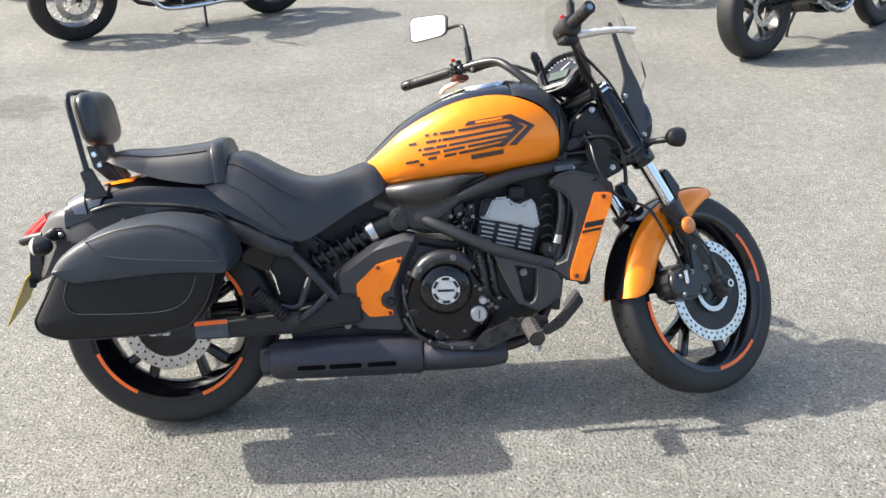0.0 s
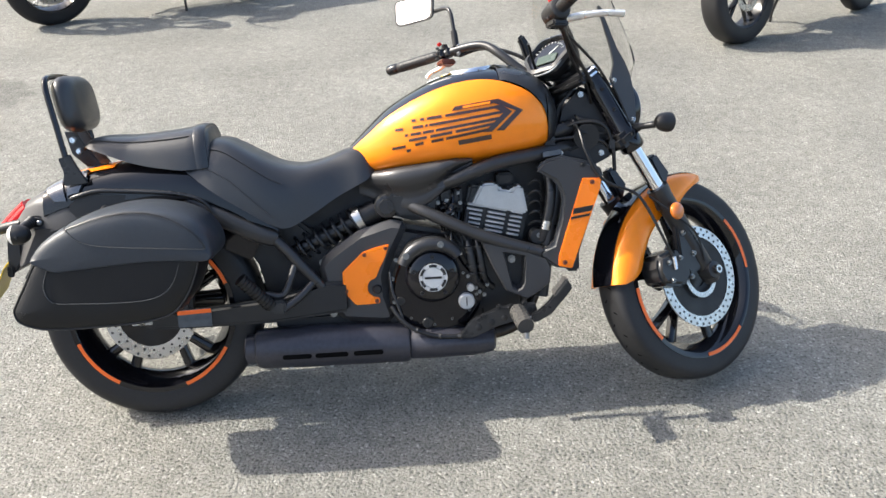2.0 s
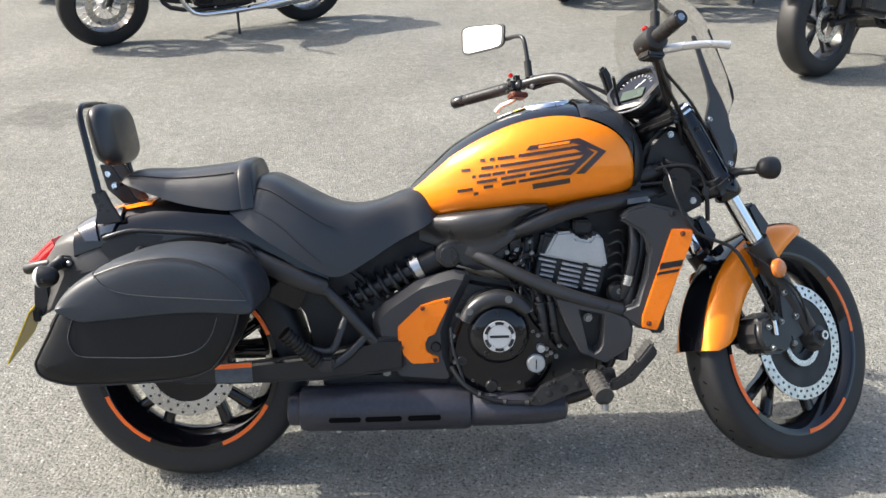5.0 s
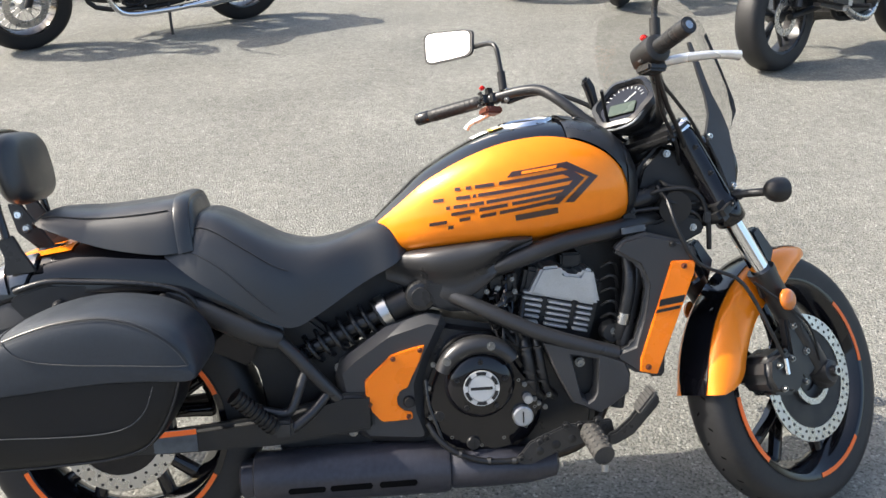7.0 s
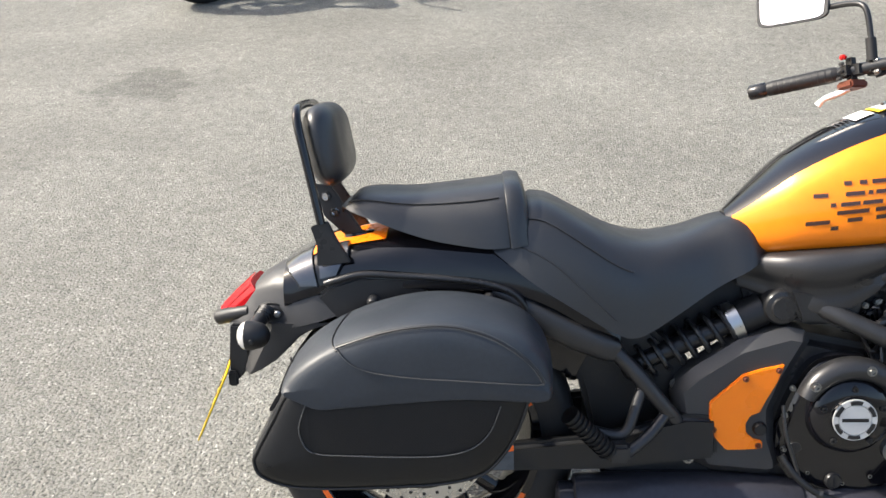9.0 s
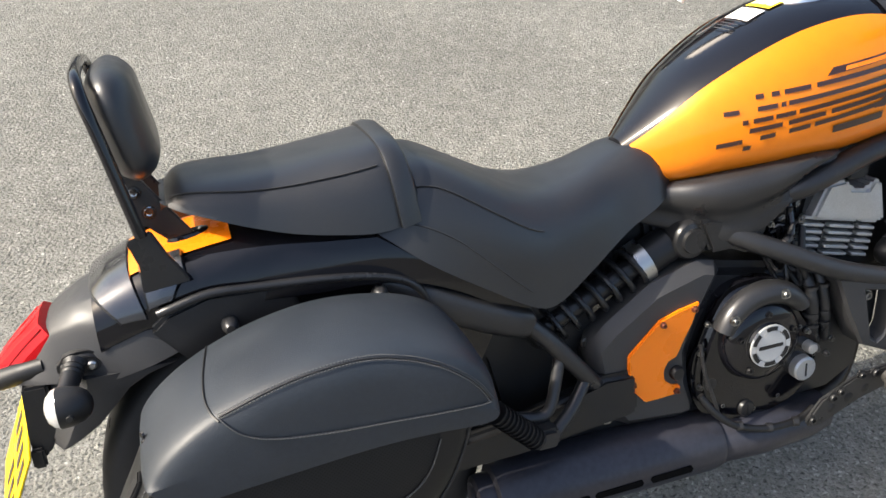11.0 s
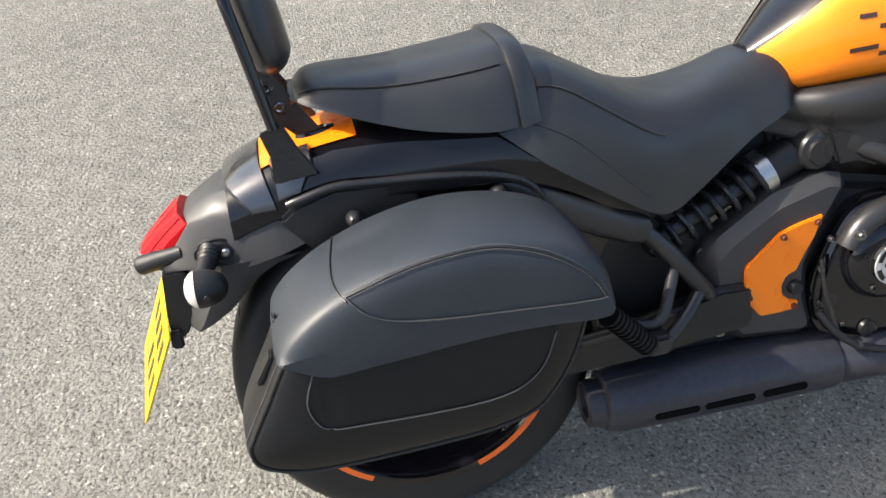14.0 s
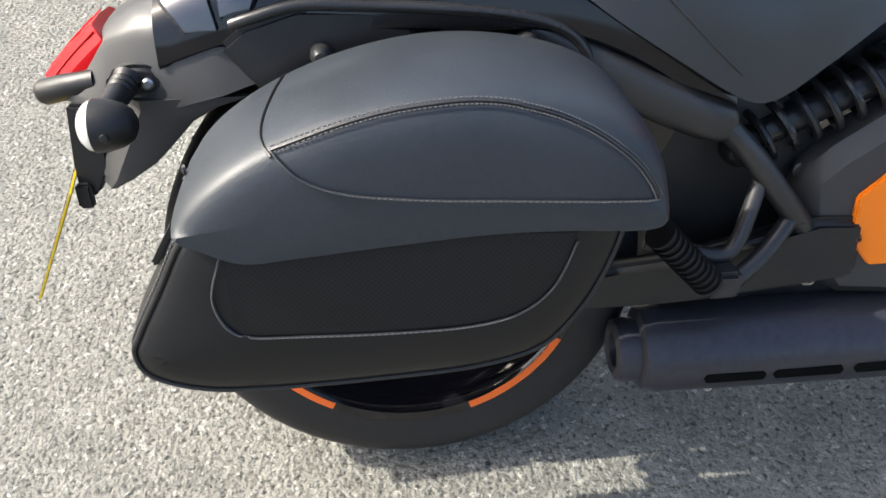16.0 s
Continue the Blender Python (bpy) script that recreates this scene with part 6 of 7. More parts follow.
for x, z in ((BASE - 0.09, 0.425), (BASE - 0.06, 0.365)):
    part("bolt", fork(bolt(x, -0.117, z, 0.0068)), ZINC, bike)
part("brake_hose", fork(tube([(BASE - 0.15, -0.125, 0.36), (BASE - 0.19, -0.135, 0.42), (BASE - 0.22, -0.125, 0.50), (BASE - 0.245, -0.11, 0.545), (BASE - 0.34, -0.10, 0.585), (BASE - 0.385, -0.10, 0.66), (BASE - 0.385, -0.085, 0.72), (BASE - 0.37, -0.05, 0.76)], 0.0042, 8)), MATT_BLACK, bike, "black rubber brake hose")
part("sensor_cable", fork(tube([(BASE - 0.03, -0.125, 0.34), (BASE - 0.06, -0.135, 0.42), (BASE - 0.14, -0.135, 0.48), (BASE - 0.20, -0.12, 0.53)], 0.003, 6)), MATT_BLACK, bike)

# headlight and screen
hl = part("headlight", bars(lathe([(0, -0.085), (0.035, -0.080), (0.065, -0.055), (0.080, -0.02), (0.086, 0.02), (0.082, 0.035), (0.0, 0.04)], 36, at(1.345, 0, 0.800) @ Matrix.Rotation(radians(-90), 4, "Z") @ Matrix.Rotation(radians(0), 4, "X"))), GLOSS_BLACK, bike, "round black headlight shell")
part("headlight_lens", bars(lathe([(0, 0.052), (0.04, 0.050), (0.078, 0.040), (0.078, 0.034), (0, 0.034)], 36, at(1.345, 0, 0.800) @ Matrix.Rotation(radians(-90), 4, "Z"))), CLEAR_LENS, hl)
part("headlight_bracket", bars(box(1.30, 0, 0.80, 0.05, 0.22, 0.10, 0.012)), MATT_BLACK, bike, "black headlight bracket")
for sd in (-1,):
    part("screen_bracket", bars(prism([(1.285, 0.740), (1.303, 0.732), (1.312, 0.745), (1.318, 0.80), (1.312, 0.868), (1.298, 0.905), (1.276, 0.945), (1.236, 1.058), (1.224, 1.056), (1.252, 0.94), (1.255, 0.90), (1.238, 0.855), (1.244, 0.842), (1.268, 0.79)], sd * 0.128, sd * 0.134, 0.002)), GREY_PLASTIC, bike, "charcoal screen bracket")
    for x, z in ((1.250, 0.852), (1.300, 0.745)):
        part("bolt", bars(bolt(x, sd * 0.134, z, 0.006, out=sd)), STEEL, bike)
rings = []
for i in range(17):
    u = i / 16
    z = 0.858 + 0.325 * u
    xm = 1.345 - 0.112 * u - 0.012 * u * u
    hw = 0.128 + 0.046 * min(1.0, u / 0.14) - 0.075 * max(0.0, (u - 0.62) / 0.38) ** 2
    rings.append([Vector((xm - 0.030 * abs(v) ** 2, hw * v, z)) for v in [k / 8 - 1 for k in range(17)]])
part("windscreen", bars(loft(rings, closed=False)), SMOKED, bike, "smoked see-through windscreen")

# front turn signals
for sd in (-1, 1):
    a, b = Vector((1.318, sd * 0.105, 0.728)), Vector((1.342, sd * 0.195, 0.720))
    sg = part("turn_signal", bars(tube([a - (b - a) * 0.4, a, a + (b - a) * 0.25, a + (b - a) * 0.3, b], [0.014, 0.013, 0.012, 0.0085, 0.0095], 12, 1)), MATT_BLACK, bike, "black bullet turn signal on a stalk")
    h = lathe([(0, -0.034), (0.012, -0.031), (0.022, -0.02), (0.0265, -0.004), (0.0265, 0.010), (0, 0.010)], 24, at(b.x, b.y + sd * 0.018, b.z) @ Matrix.Rotation(radians(-90), 4, "Z"))
    part("housing", bars(h), MATT_BLACK, sg)
    g = lathe([(0, 0.022), (0.012, 0.020), (0.022, 0.014), (0.026, 0.010), (0, 0.010)], 24, at(b.x, b.y + sd * 0.018, b.z) @ Matrix.Rotation(radians(-90), 4, "Z"))
    part("lens", bars(g), AMBER_LENS, sg)

# gauge
gm = at(1.142, -0.010, 0.950) @ Matrix.Scale(1.10, 4) @ (Vector((-0.78, -0.30, 0.62)).to_track_quat("Y", "Z").to_matrix().to_4x4())
ga = part("instrument_gauge", bars(lathe([(0, -0.05), (0.03, -0.048), (0.05, -0.03), (0.058, -0.005), (0.060, 0.008), (0.056, 0.012), (0.052, 0.006), (0.0, 0.006)], 40, gm)), SATIN_BLACK, bike, "round instrument gauge with a green-grey display")
part("gauge_face", bars(lathe([(0, 0.0075), (0.051, 0.0075), (0.051, 0.006), (0, 0.006)], 40, gm)), GLOSS_BLACK, ga)
part("display", bars(box(0.0, 0.010, -0.018, 0.058, 0.002, 0.030, 0.0008, 1, m=gm)), LCD, ga)
for k in range(11):
    a = radians(20 + 140 * k / 10)
    part("dial_mark", bars(box(0, 0, 0, 0.0012, 0.001, 0.006, 0, m=gm @ at(0.041 * math.cos(a), 0.0082, 0.041 * math.sin(a)) @ Matrix.Rotation(radians(90) - a, 4, "Y"))), WHITE_PAINT, ga)
part("needle", bars(box(0, 0, 0, 0.0022, 0.001, 0.03, 0, m=gm @ at(-0.012, 0.0086, 0.012) @ Matrix.Rotation(radians(-45), 4, "Y"))), WHITE_PAINT, ga)
part("gauge_bezel", bars(tube([gm @ Vector((r * math.cos(t), 0.011, r * math.sin(t) - 0.014)) for t, r in ((math.radians(200), 0.056), (math.radians(235), 0.062), (math.radians(270), 0.060), (math.radians(305), 0.062), (math.radians(340), 0.056))], 0.0022, 6)), ALLOY, ga)
rim = []
for rad, y in ((0.053, 0.010), (0.056, 0.017), (0.066, 0.014), (0.069, 0.002), (0.062, -0.012), (0.053, -0.006)):
    rim.append([gm @ Vector((rad * (1 + 0.05 * math.cos(6 * t)) * math.cos(t), y, rad * (1 + 0.05 * math.cos(6 * t)) * math.sin(t) - 0.002)) for t in (2 * math.pi * k / 42 for k in range(42))])
part("gauge_rim", bars(loft(rim + rim[:1], caps=False)), SATIN_BLACK, ga, "chunky black six-sided rim")
part("gauge_bracket", bars(box(1.185, 0, 0.915, 0.06, 0.07, 0.07, 0.012)), MATT_BLACK, bike)
part("brake_reservoir", bars(prism([(1.115, 1.005), (1.105, 1.03), (1.122, 1.045), (1.138, 1.02), (1.145, 0.97), (1.125, 0.965)], 0.075, 0.095, 0.006)), MATT_BLACK, bike)

# handlebar, grips, switches, levers
LB = [(1.135, 0.03, 0.905), (1.095, 0.055, 0.925), (1.050, 0.095, 0.985), (1.028, 0.135, 1.022), (1.000, 0.18, 1.032), (0.955, 0.25, 1.030), (0.856, 0.395, 1.022)]
RB = [(1.175, -0.03, 0.895), (1.180, -0.065, 0.905), (1.150, -0.11, 0.925), (1.105, -0.155, 0.945), (1.040, -0.215, 0.965), (0.975, -0.28, 0.974), (0.961, -0.378, 0.984)]
part("handlebar", bars(tube([Vector(p) for p in LB[::-1]] + [Vector(p) for p in RB], 0.0125, 14)), SATIN_BLACK, bike, "satin black pulled-back handlebar")
for sd, B in ((1, LB), (-1, RB)):
    a, b = Vector(B[-2]), Vector(B[-1])
    d = (b - a).normalized()
    grip = part("grip", bars(tube([a + d * 0.02, a + d * 0.024, b - d * 0.022, b - d * 0.02], [0.013, 0.0150, 0.0150, 0.0135], 18, 1)), RUBBER, bike, "black rubber grip")
    for k in range(7 if sd < 0 else 9):
        q = a + d * (0.03 + 0.013 * k)
        part("grip_rib", bars(rod(q, q + d * 0.009, 0.0156, 16)), RUBBER, grip)
    part("bar_end", bars(tube([b - d * 0.02, b - d * 0.016, b + d * 0.014, b + d * 0.018], [0.013, 0.0155, 0.0155, 0.0125], 18, 1)), SATIN_BLACK, grip, "black bar-end weight")
    part("end_screw", bars(rod(b + d * 0.016, b + d * 0.0195, 0.0075, 14)), STEEL, grip)
    sw = part("switch_box", bars(box(0, 0, 0, 0.044, 0.047, 0.052, 0.016, 4, m=at(*(a - d * 0.005)))), SATIN_BLACK, bike, "handlebar switch box")
    part("switch_base", bars(box(0, 0, 0, 0.045, 0.040, 0.016, 0.004, m=at(*(a - d * 0.004 + Vector((0, 0, -0.028)))))), BRONZE if sd > 0 else SATIN_BLACK, sw, "reddish-brown lower housing" if sd > 0 else "")
    if sd < 0:
        part("throttle_housing", bars(tube([a - d * 0.034, a - d * 0.028, a + d * 0.012, a + d * 0.024, a + d * 0.030], [0.018, 0.027, 0.028, 0.026, 0.018], 22, 1)), MATT_BLACK, sw, "rounded black throttle housing")
    part("red_switch", bars(box(0, 0, 0, 0.012, 0.014, 0.010, 0.003, m=at(*(a + Vector((-0.012, 0, 0.028)))))), RED_PLASTIC, sw, "red switch")
    for k in range(3):
        part("switch_button", bars(box(0, 0, 0, 0.008, 0.012, 0.007, 0.002, m=at(*(a + Vector((-0.022, 0.004 * k - 0.004, 0.014 - 0.014 * k)))))), GREY_PLASTIC, sw)
    cl = part("lever_clamp", bars(box(0, 0, 0, 0.035, 0.026, 0.034, 0.006, m=at(*(a - d * 0.04 + Vector((0.008, 0, 0)))))), SATIN_BLACK, bike, "lever and mirror clamp")
    for k in (-1, 1):
        part("clamp_bolt", bars(bolt(a.x - d.x * 0.04, a.y - 0.014 - d.y * 0.04, a.z + 0.011 * k, 0.0045)), STEEL, cl)
    if sd > 0:
        lv = [Vector((0.955, 0.25, 0.998)), Vector((0.942, 0.272, 0.990)), Vector((0.925, 0.290, 0.983)), Vector((0.918, 0.300, 0.972))]
    else:
        lv = [Vector((0.995, -0.29, 0.955)), Vector((1.03, -0.315, 0.957)), Vector((1.075, -0.345, 0.955)), Vector((1.112, -0.36, 0.950))]
    part("lever", bars(tube(lv, [0.010, 0.011, 0.0095, 0.0085, 0.011] if sd > 0 else [0.012, 0.013, 0.0115, 0.0105, 0.013], 12, flat=0.7)), material("polished_lever", (0.75, 0.75, 0.74), 0.3, 0.6), bike, "bare alloy hand lever")
part("throttle_cable", bars(tube([(0.99, -0.27, 0.950), (1.06, -0.215, 0.935), (1.14, -0.165, 0.915), (1.22, -0.125, 0.875), (1.285, -0.10, 0.79)], 0.004, 8)), MATT_BLACK, bike, "black control cable")
part("clutch_cable", bars(tube([(0.985, 0.215, 1.015), (1.04, 0.17, 1.025), (1.10, 0.12, 1.0), (1.15, 0.08, 0.95), (1.20, 0.06, 0.86)], 0.0055, 8)), MATT_BLACK, bike, "black clutch cable")
random.seed(9)
for k in range(8):
    y0 = random.uniform(-0.09, 0.05)
    part("wiring", tube([(1.185 + random.uniform(0, 0.02), y0, 0.76 + random.uniform(-0.05, 0.08)), (1.225 + random.uniform(-0.02, 0.03), y0 - 0.02, 0.79 + random.uniform(-0.05, 0.06)), (1.28, y0, 0.74 + random.uniform(-0.06, 0.06))], random.uniform(0.003, 0.006), 8), MATT_BLACK, bike)
part("wiring_cover", prism([(1.155, 0.82), (1.20, 0.87), (1.25, 0.86), (1.31, 0.74), (1.28, 0.66), (1.14, 0.67), (1.135, 0.74)], -0.065, -0.03, 0.012, 3), MATT_BLACK, bike, "black cover round the steering head")
part("horn", tube([(1.22, -0.06, 0.74), (1.22, -0.11, 0.735)], 0.035, 20, 1), MATT_BLACK, bike, "black horn")
part("ignition", lathe([(0, -0.01), (0.015, -0.01), (0.018, 0), (0.018, 0.04), (0, 0.04)], 18, at(1.12, -0.10, 0.715)), MATT_BLACK, bike)

# mirrors
def mirror(quad, mast, back):
    """A rounded mirror head from its four corners, its glass and its mast."""
    c = sum((Vector(q) for q in quad), Vector()) / 4
    nrm = (Vector(quad[1]) - Vector(quad[0])).cross(Vector(quad[3]) - Vector(quad[0])).normalized()
    if nrm.x > 0:
        nrm = -nrm

    def ring(scale, depth, n=8):
        pts = []
        for i in range(4):
            p, q, o = Vector(quad[i]), Vector(quad[(i + 1) % 4]), Vector(quad[i - 1])
            for k in range(n):
                t = (k + 0.5) / n
                a, b = p + (o - p) * 0.22, p + (q - p) * 0.22
                m = (1 - t) ** 2 * a + 2 * t * (1 - t) * p + t * t * b
                pts.append(c + (m - c) * scale + nrm * depth)
        return pts
    mast_ob = part("mirror_mast", bars(tube(mast, 0.006, 10)), SATIN_BLACK, bike, "black mirror mast")
    part("mast_sleeve", bars(rod(Vector(mast[0]), Vector(mast[0]) + (Vector(mast[1]) - Vector(mast[0])) * 0.75, 0.010, 12)), RUBBER, mast_ob)
    head = part("mirror_head", bars(loft([ring(0.5, -0.024), ring(0.85, -0.016), ring(1.0, -0.004), ring(1.03, 0.0), ring(1.0, 0.004)])), SATIN_BLACK, mast_ob, "black rounded mirror shell")
    g = bmesh.new()
    g.faces.new([g.verts.new(p) for p in ring(0.90, 0.0050)])
    g.faces.new([g.verts.new(p) for p in ring(0.90, 0.0042)])
    part("mirror_glass", bars(g), MIRROR, mast_ob, "mirror glass")


mirror([(0.900, 0.420, 1.245), (0.958, 0.280, 1.213), (0.952, 0.287, 1.149), (0.898, 0.425, 1.163)], [Vector(p) for p in ((0.975, 0.21, 1.043), (0.970, 0.205, 1.10), (0.966, 0.208, 1.145), (0.964, 0.235, 1.162), (0.962, 0.29, 1.172))], 0.02)
mirror([(0.972, -0.345, 1.165), (0.940, -0.475, 1.180), (0.942, -0.468, 1.100), (0.972, -0.350, 1.088)], [Vector(p) for p in ((0.985, -0.285, 0.995), (0.982, -0.296, 1.05), (0.978, -0.315, 1.075), (0.975, -0.345, 1.095), (0.972, -0.37, 1.11))], 0.02)

# ---- other motorcycles on the yard ----


def far_wheel(parent, name, x, r, half, rim, style, turn):
    z = r
    w = part(name, turn(lathe([(rim + 0.006, -half * 0.8), (rim + 0.006, half * 0.8), (rim - 0.012, half * 0.7), (rim - 0.02, 0), (rim - 0.012, -half * 0.7)], 48, at(x, 0, z))), GLOSS_BLACK if style == "wire" else SATIN_BLACK, parent)
    part("tyre", turn(tyre_mesh(r, rim, half, x, z)), RUBBER, w)
    part("hub", turn(lathe([(0, -0.05), (0.03, -0.05), (0.045, -0.03), (0.04, 0.03), (0.03, 0.05), (0, 0.05)], 20, at(x, 0, z))), ALLOY if style == "wire" else SATIN_BLACK, w)
    if style == "wire":
        for k in range(32):
            a = 2 * math.pi * k / 32
            b = a + (0.42 if k % 2 else -0.42)
            y = 0.035 if k % 4 < 2 else -0.035
            part("spoke", turn(rod((x + 0.04 * math.cos(b), y, z + 0.04 * math.sin(b)), (x + (rim - 0.012) * math.cos(a), y * 0.2, z + (rim - 0.012) * math.sin(a)), 0.0022, 5)), CHROME, w)
    else:
        for k in range(5):
            a0 = 2 * math.pi * k / 5 + 0.2
            for s in (-0.16, 0.16):
                part("spoke", turn(tube([(x + 0.035 * math.cos(a0), 0, z + 0.035 * math.sin(a0)), (x + (rim - 0.01) * math.cos(a0 + s), 0, z + (rim - 0.01) * math.sin(a0 + s))], [0.016, 0.011], 8, 1)), SATIN_BLACK, w)
    for k in range(24):
        for sd in (-1, 1):
            part("tread_groove", turn(groove(r, half, x, r, 2 * math.pi * (k + 0.5 * (sd > 0)) / 24, sd, 0.9)), MATT_BLACK, w)
    return w


def far_bike(front, rear, lean, steer, style, label, base=1.42, tank_mat=None):
    """A parked machine: front and rear give where its wheels stand; it leans to its left for a positive lean."""
    f, r = Vector((*front, 0)), Vector((*rear, 0))
    d = (f - r).normalized()
    L = base
    top = new("motorcycle")
    top.matrix_world = pose(r.x, r.y, 0, -lean, 0, math.degrees(math.atan2(d.y, d.x)))
    tagged(top, label, "motorcycle", "other motorcycles on the yard")
    rr = 0.325 if style == "retro" else 0.315
    rake = radians(26)
    ax = Vector((-math.sin(rake), 0, math.cos(rake)))
    piv = Vector((L + 0.10, 0, 0))
    T = Matrix.Translation(piv) @ Matrix.Rotation(radians(steer), 4, ax) @ Matrix.Translation(-piv)

    def turned(bm):
        bm.transform(T)
        return bm

    def still(bm):
        return bm

    ws = "wire" if style == "retro" else "cast"
    fw = far_wheel(top, "front_wheel", L, rr, 0.066 if style == "retro" else 0.06, rr - 0.105, ws, turned)
    rw = far_wheel(top, "rear_wheel", 0.0, rr, 0.070 if style == "retro" else 0.088, rr - 0.10, ws, still)
    side = 1 if style == "retro" else -1
    brake_disc(fw, turned, L, rr, side * 0.065, 0.15, 0.10, 30)
    brake_disc(rw, still, 0.0, rr, side * 0.07, 0.11, 0.07, 16) if style != "retro" else part("drum", lathe([(0, 0.03), (0.08, 0.03), (0.085, 0.045), (0.03, 0.06), (0, 0.06)], 28, at(0, 0, rr)), ALLOY, rw)
    for sd in (-1, 1):
        part("fork_leg", turned(rod((L, sd * 0.095, rr), (L + ax.x * 0.62, sd * 0.095, rr + ax.z * 0.62), 0.024, 14)), MATT_BLACK, top)
        part("axle_nut", turned(lathe([(0, -0.012), (0.014, -0.012), (0.016, 0.012), (0, 0.012)], 12, at(L, sd * 0.125, rr))), STEEL, top)
        part("swingarm", tube([(0.0, sd * 0.10, rr), (0.25, sd * 0.10, rr + 0.02), (0.48, sd * 0.10, rr + 0.03)], 0.020, 10), MATT_BLACK, top)
        part("shock_absorber", tube([(0.06, sd * 0.115, rr + 0.05), (0.14, sd * 0.115, rr + 0.36)], 0.022, 12, 1), SATIN_BLACK if style != "retro" else STEEL, top)
    part("handlebar", turned(tube([(L - 0.46, 0.36, 1.02), (L - 0.38, 0.2, 1.04), (L - 0.34, 0, 0.98), (L - 0.38, -0.2, 1.04), (L - 0.46, -0.36, 1.02)], 0.012, 10)), SATIN_BLACK, top)
    part("headlight", turned(lathe([(0, -0.10), (0.05, -0.09), (0.085, -0.02), (0.088, 0.04), (0, 0.05)], 24, at(L - 0.18, 0, 0.86) @ Matrix.Rotation(radians(-90), 4, "Z"))), SATIN_BLACK, top)
    part("front_mudguard", turned(loft([[Vector((L + (rr + 0.02) * math.cos(a), y, rr + (rr + 0.02 - 0.03 * abs(y) / 0.07) * math.sin(a))) for y in (-0.07, -0.04, 0, 0.04, 0.07)] + [Vector((L + (rr + 0.015) * math.cos(a), y, rr + (rr + 0.015 - 0.03 * abs(y) / 0.07) * math.sin(a))) for y in (0.066, 0, -0.066)] for a in [radians(40 + 130 * k / 16) for k in range(17)]])), GLOSS_BLACK, top)
    rings = []
    for i in range(13):
        u = i / 12
        x = L - 0.86 + 0.46 * u
        h = math.sin(math.pi * (0.1 + 0.85 * u)) ** 0.6
        rings.append([(x, 0.13 * h * math.cos(t), 0.83 + 0.10 * u + 0.10 * h * math.sin(t)) for t in (2 * math.pi * k / 20 for k in range(20))])
    part("fuel_tank", loft(rings), tank_mat or SHADE_GREY, top)
    part("seat", loft([section(x, 0.80 + 0.06 * abs(x - 0.25), 0.72, 0.11, 0.12, 14) for x in [-0.12 + 0.68 * k / 12 for k in range(13)]]), VINYL, top)
    part("frame", tube([(L - 0.32, 0, 0.84), (L - 0.40, 0.05, 0.55), (L - 0.45, 0.09, 0.26), (0.50, 0.10, 0.24), (0.42, 0.11, 0.45), (0.36, 0.08, 0.74)], 0.018, 10), MATT_BLACK, top)
    part("frame", tube([(L - 0.32, 0, 0.84), (L - 0.40, -0.05, 0.55), (L - 0.45, -0.09, 0.26), (0.50, -0.10, 0.24), (0.42, -0.11, 0.45), (0.36, -0.08, 0.74)], 0.018, 10), MATT_BLACK, top)
    eng = part("engine", prism([(0.46, 0.30), (0.48, 0.46), (0.60, 0.52), (0.86, 0.50), (0.96, 0.42), (0.95, 0.28), (0.86, 0.22), (0.52, 0.22)], -0.13, 0.13, 0.03, 3), SATIN_BLACK, top, "black engine case")
    for sd in (-1, 1):
        part("engine_cover", lathe([(0, -0.03), (0.06, -0.028), (0.085, -0.01), (0.09, 0.02), (0, 0.02)], 28, at(0.84, sd * 0.13, 0.34) @ (Matrix.Rotation(math.pi, 4, "Z") if sd > 0 else Matrix.Identity(4))), GLOSS_BLACK, eng)
        part("engine_cover", prism([(0.52, 0.27), (0.54, 0.40), (0.66, 0.43), (0.72, 0.36), (0.70, 0.26)], sd * 0.13, sd * 0.155, 0.012, 2), SATIN_BLACK, eng)
        for x, z in ((0.56, 0.30), (0.60, 0.40), (0.69, 0.40), (0.75, 0.44), (0.92, 0.40), (0.78, 0.25)):
            part("bolt", bolt(x, sd * 0.158, z, 0.007, out=sd), CHROME, eng)
        part("footrest", tube([(0.52, sd * 0.14, 0.31), (0.52, sd * 0.30, 0.31)], 0.013, 10, 1), RUBBER, top)
    for k in range(7):
        part("fin", box(0.74, 0, 0.53 + 0.024 * k, 0.17 - 0.006 * abs(k - 3), 0.22, 0.008, 0.003, 1), ALLOY if style == "retro" else SATIN_BLACK, eng)
    part("cylinder", box(0.74, 0, 0.60, 0.12, 0.17, 0.20, 0.01), SATIN_BLACK, eng)
    part("side_stand", tube([(0.60, 0.10, 0.24), (0.62, 0.18, 0.10), (0.62, 0.205, 0.205 * math.tan(radians(-lean)) + 0.004)], 0.011, 8, 1), SATIN_BLACK, top, "side stand")
    part("oil_line", tube([(0.5, side * 0.15, 0.33), (0.42, side * 0.16, 0.36), (0.40, side * 0.15, 0.45)], 0.008, 8), CHROME, top)
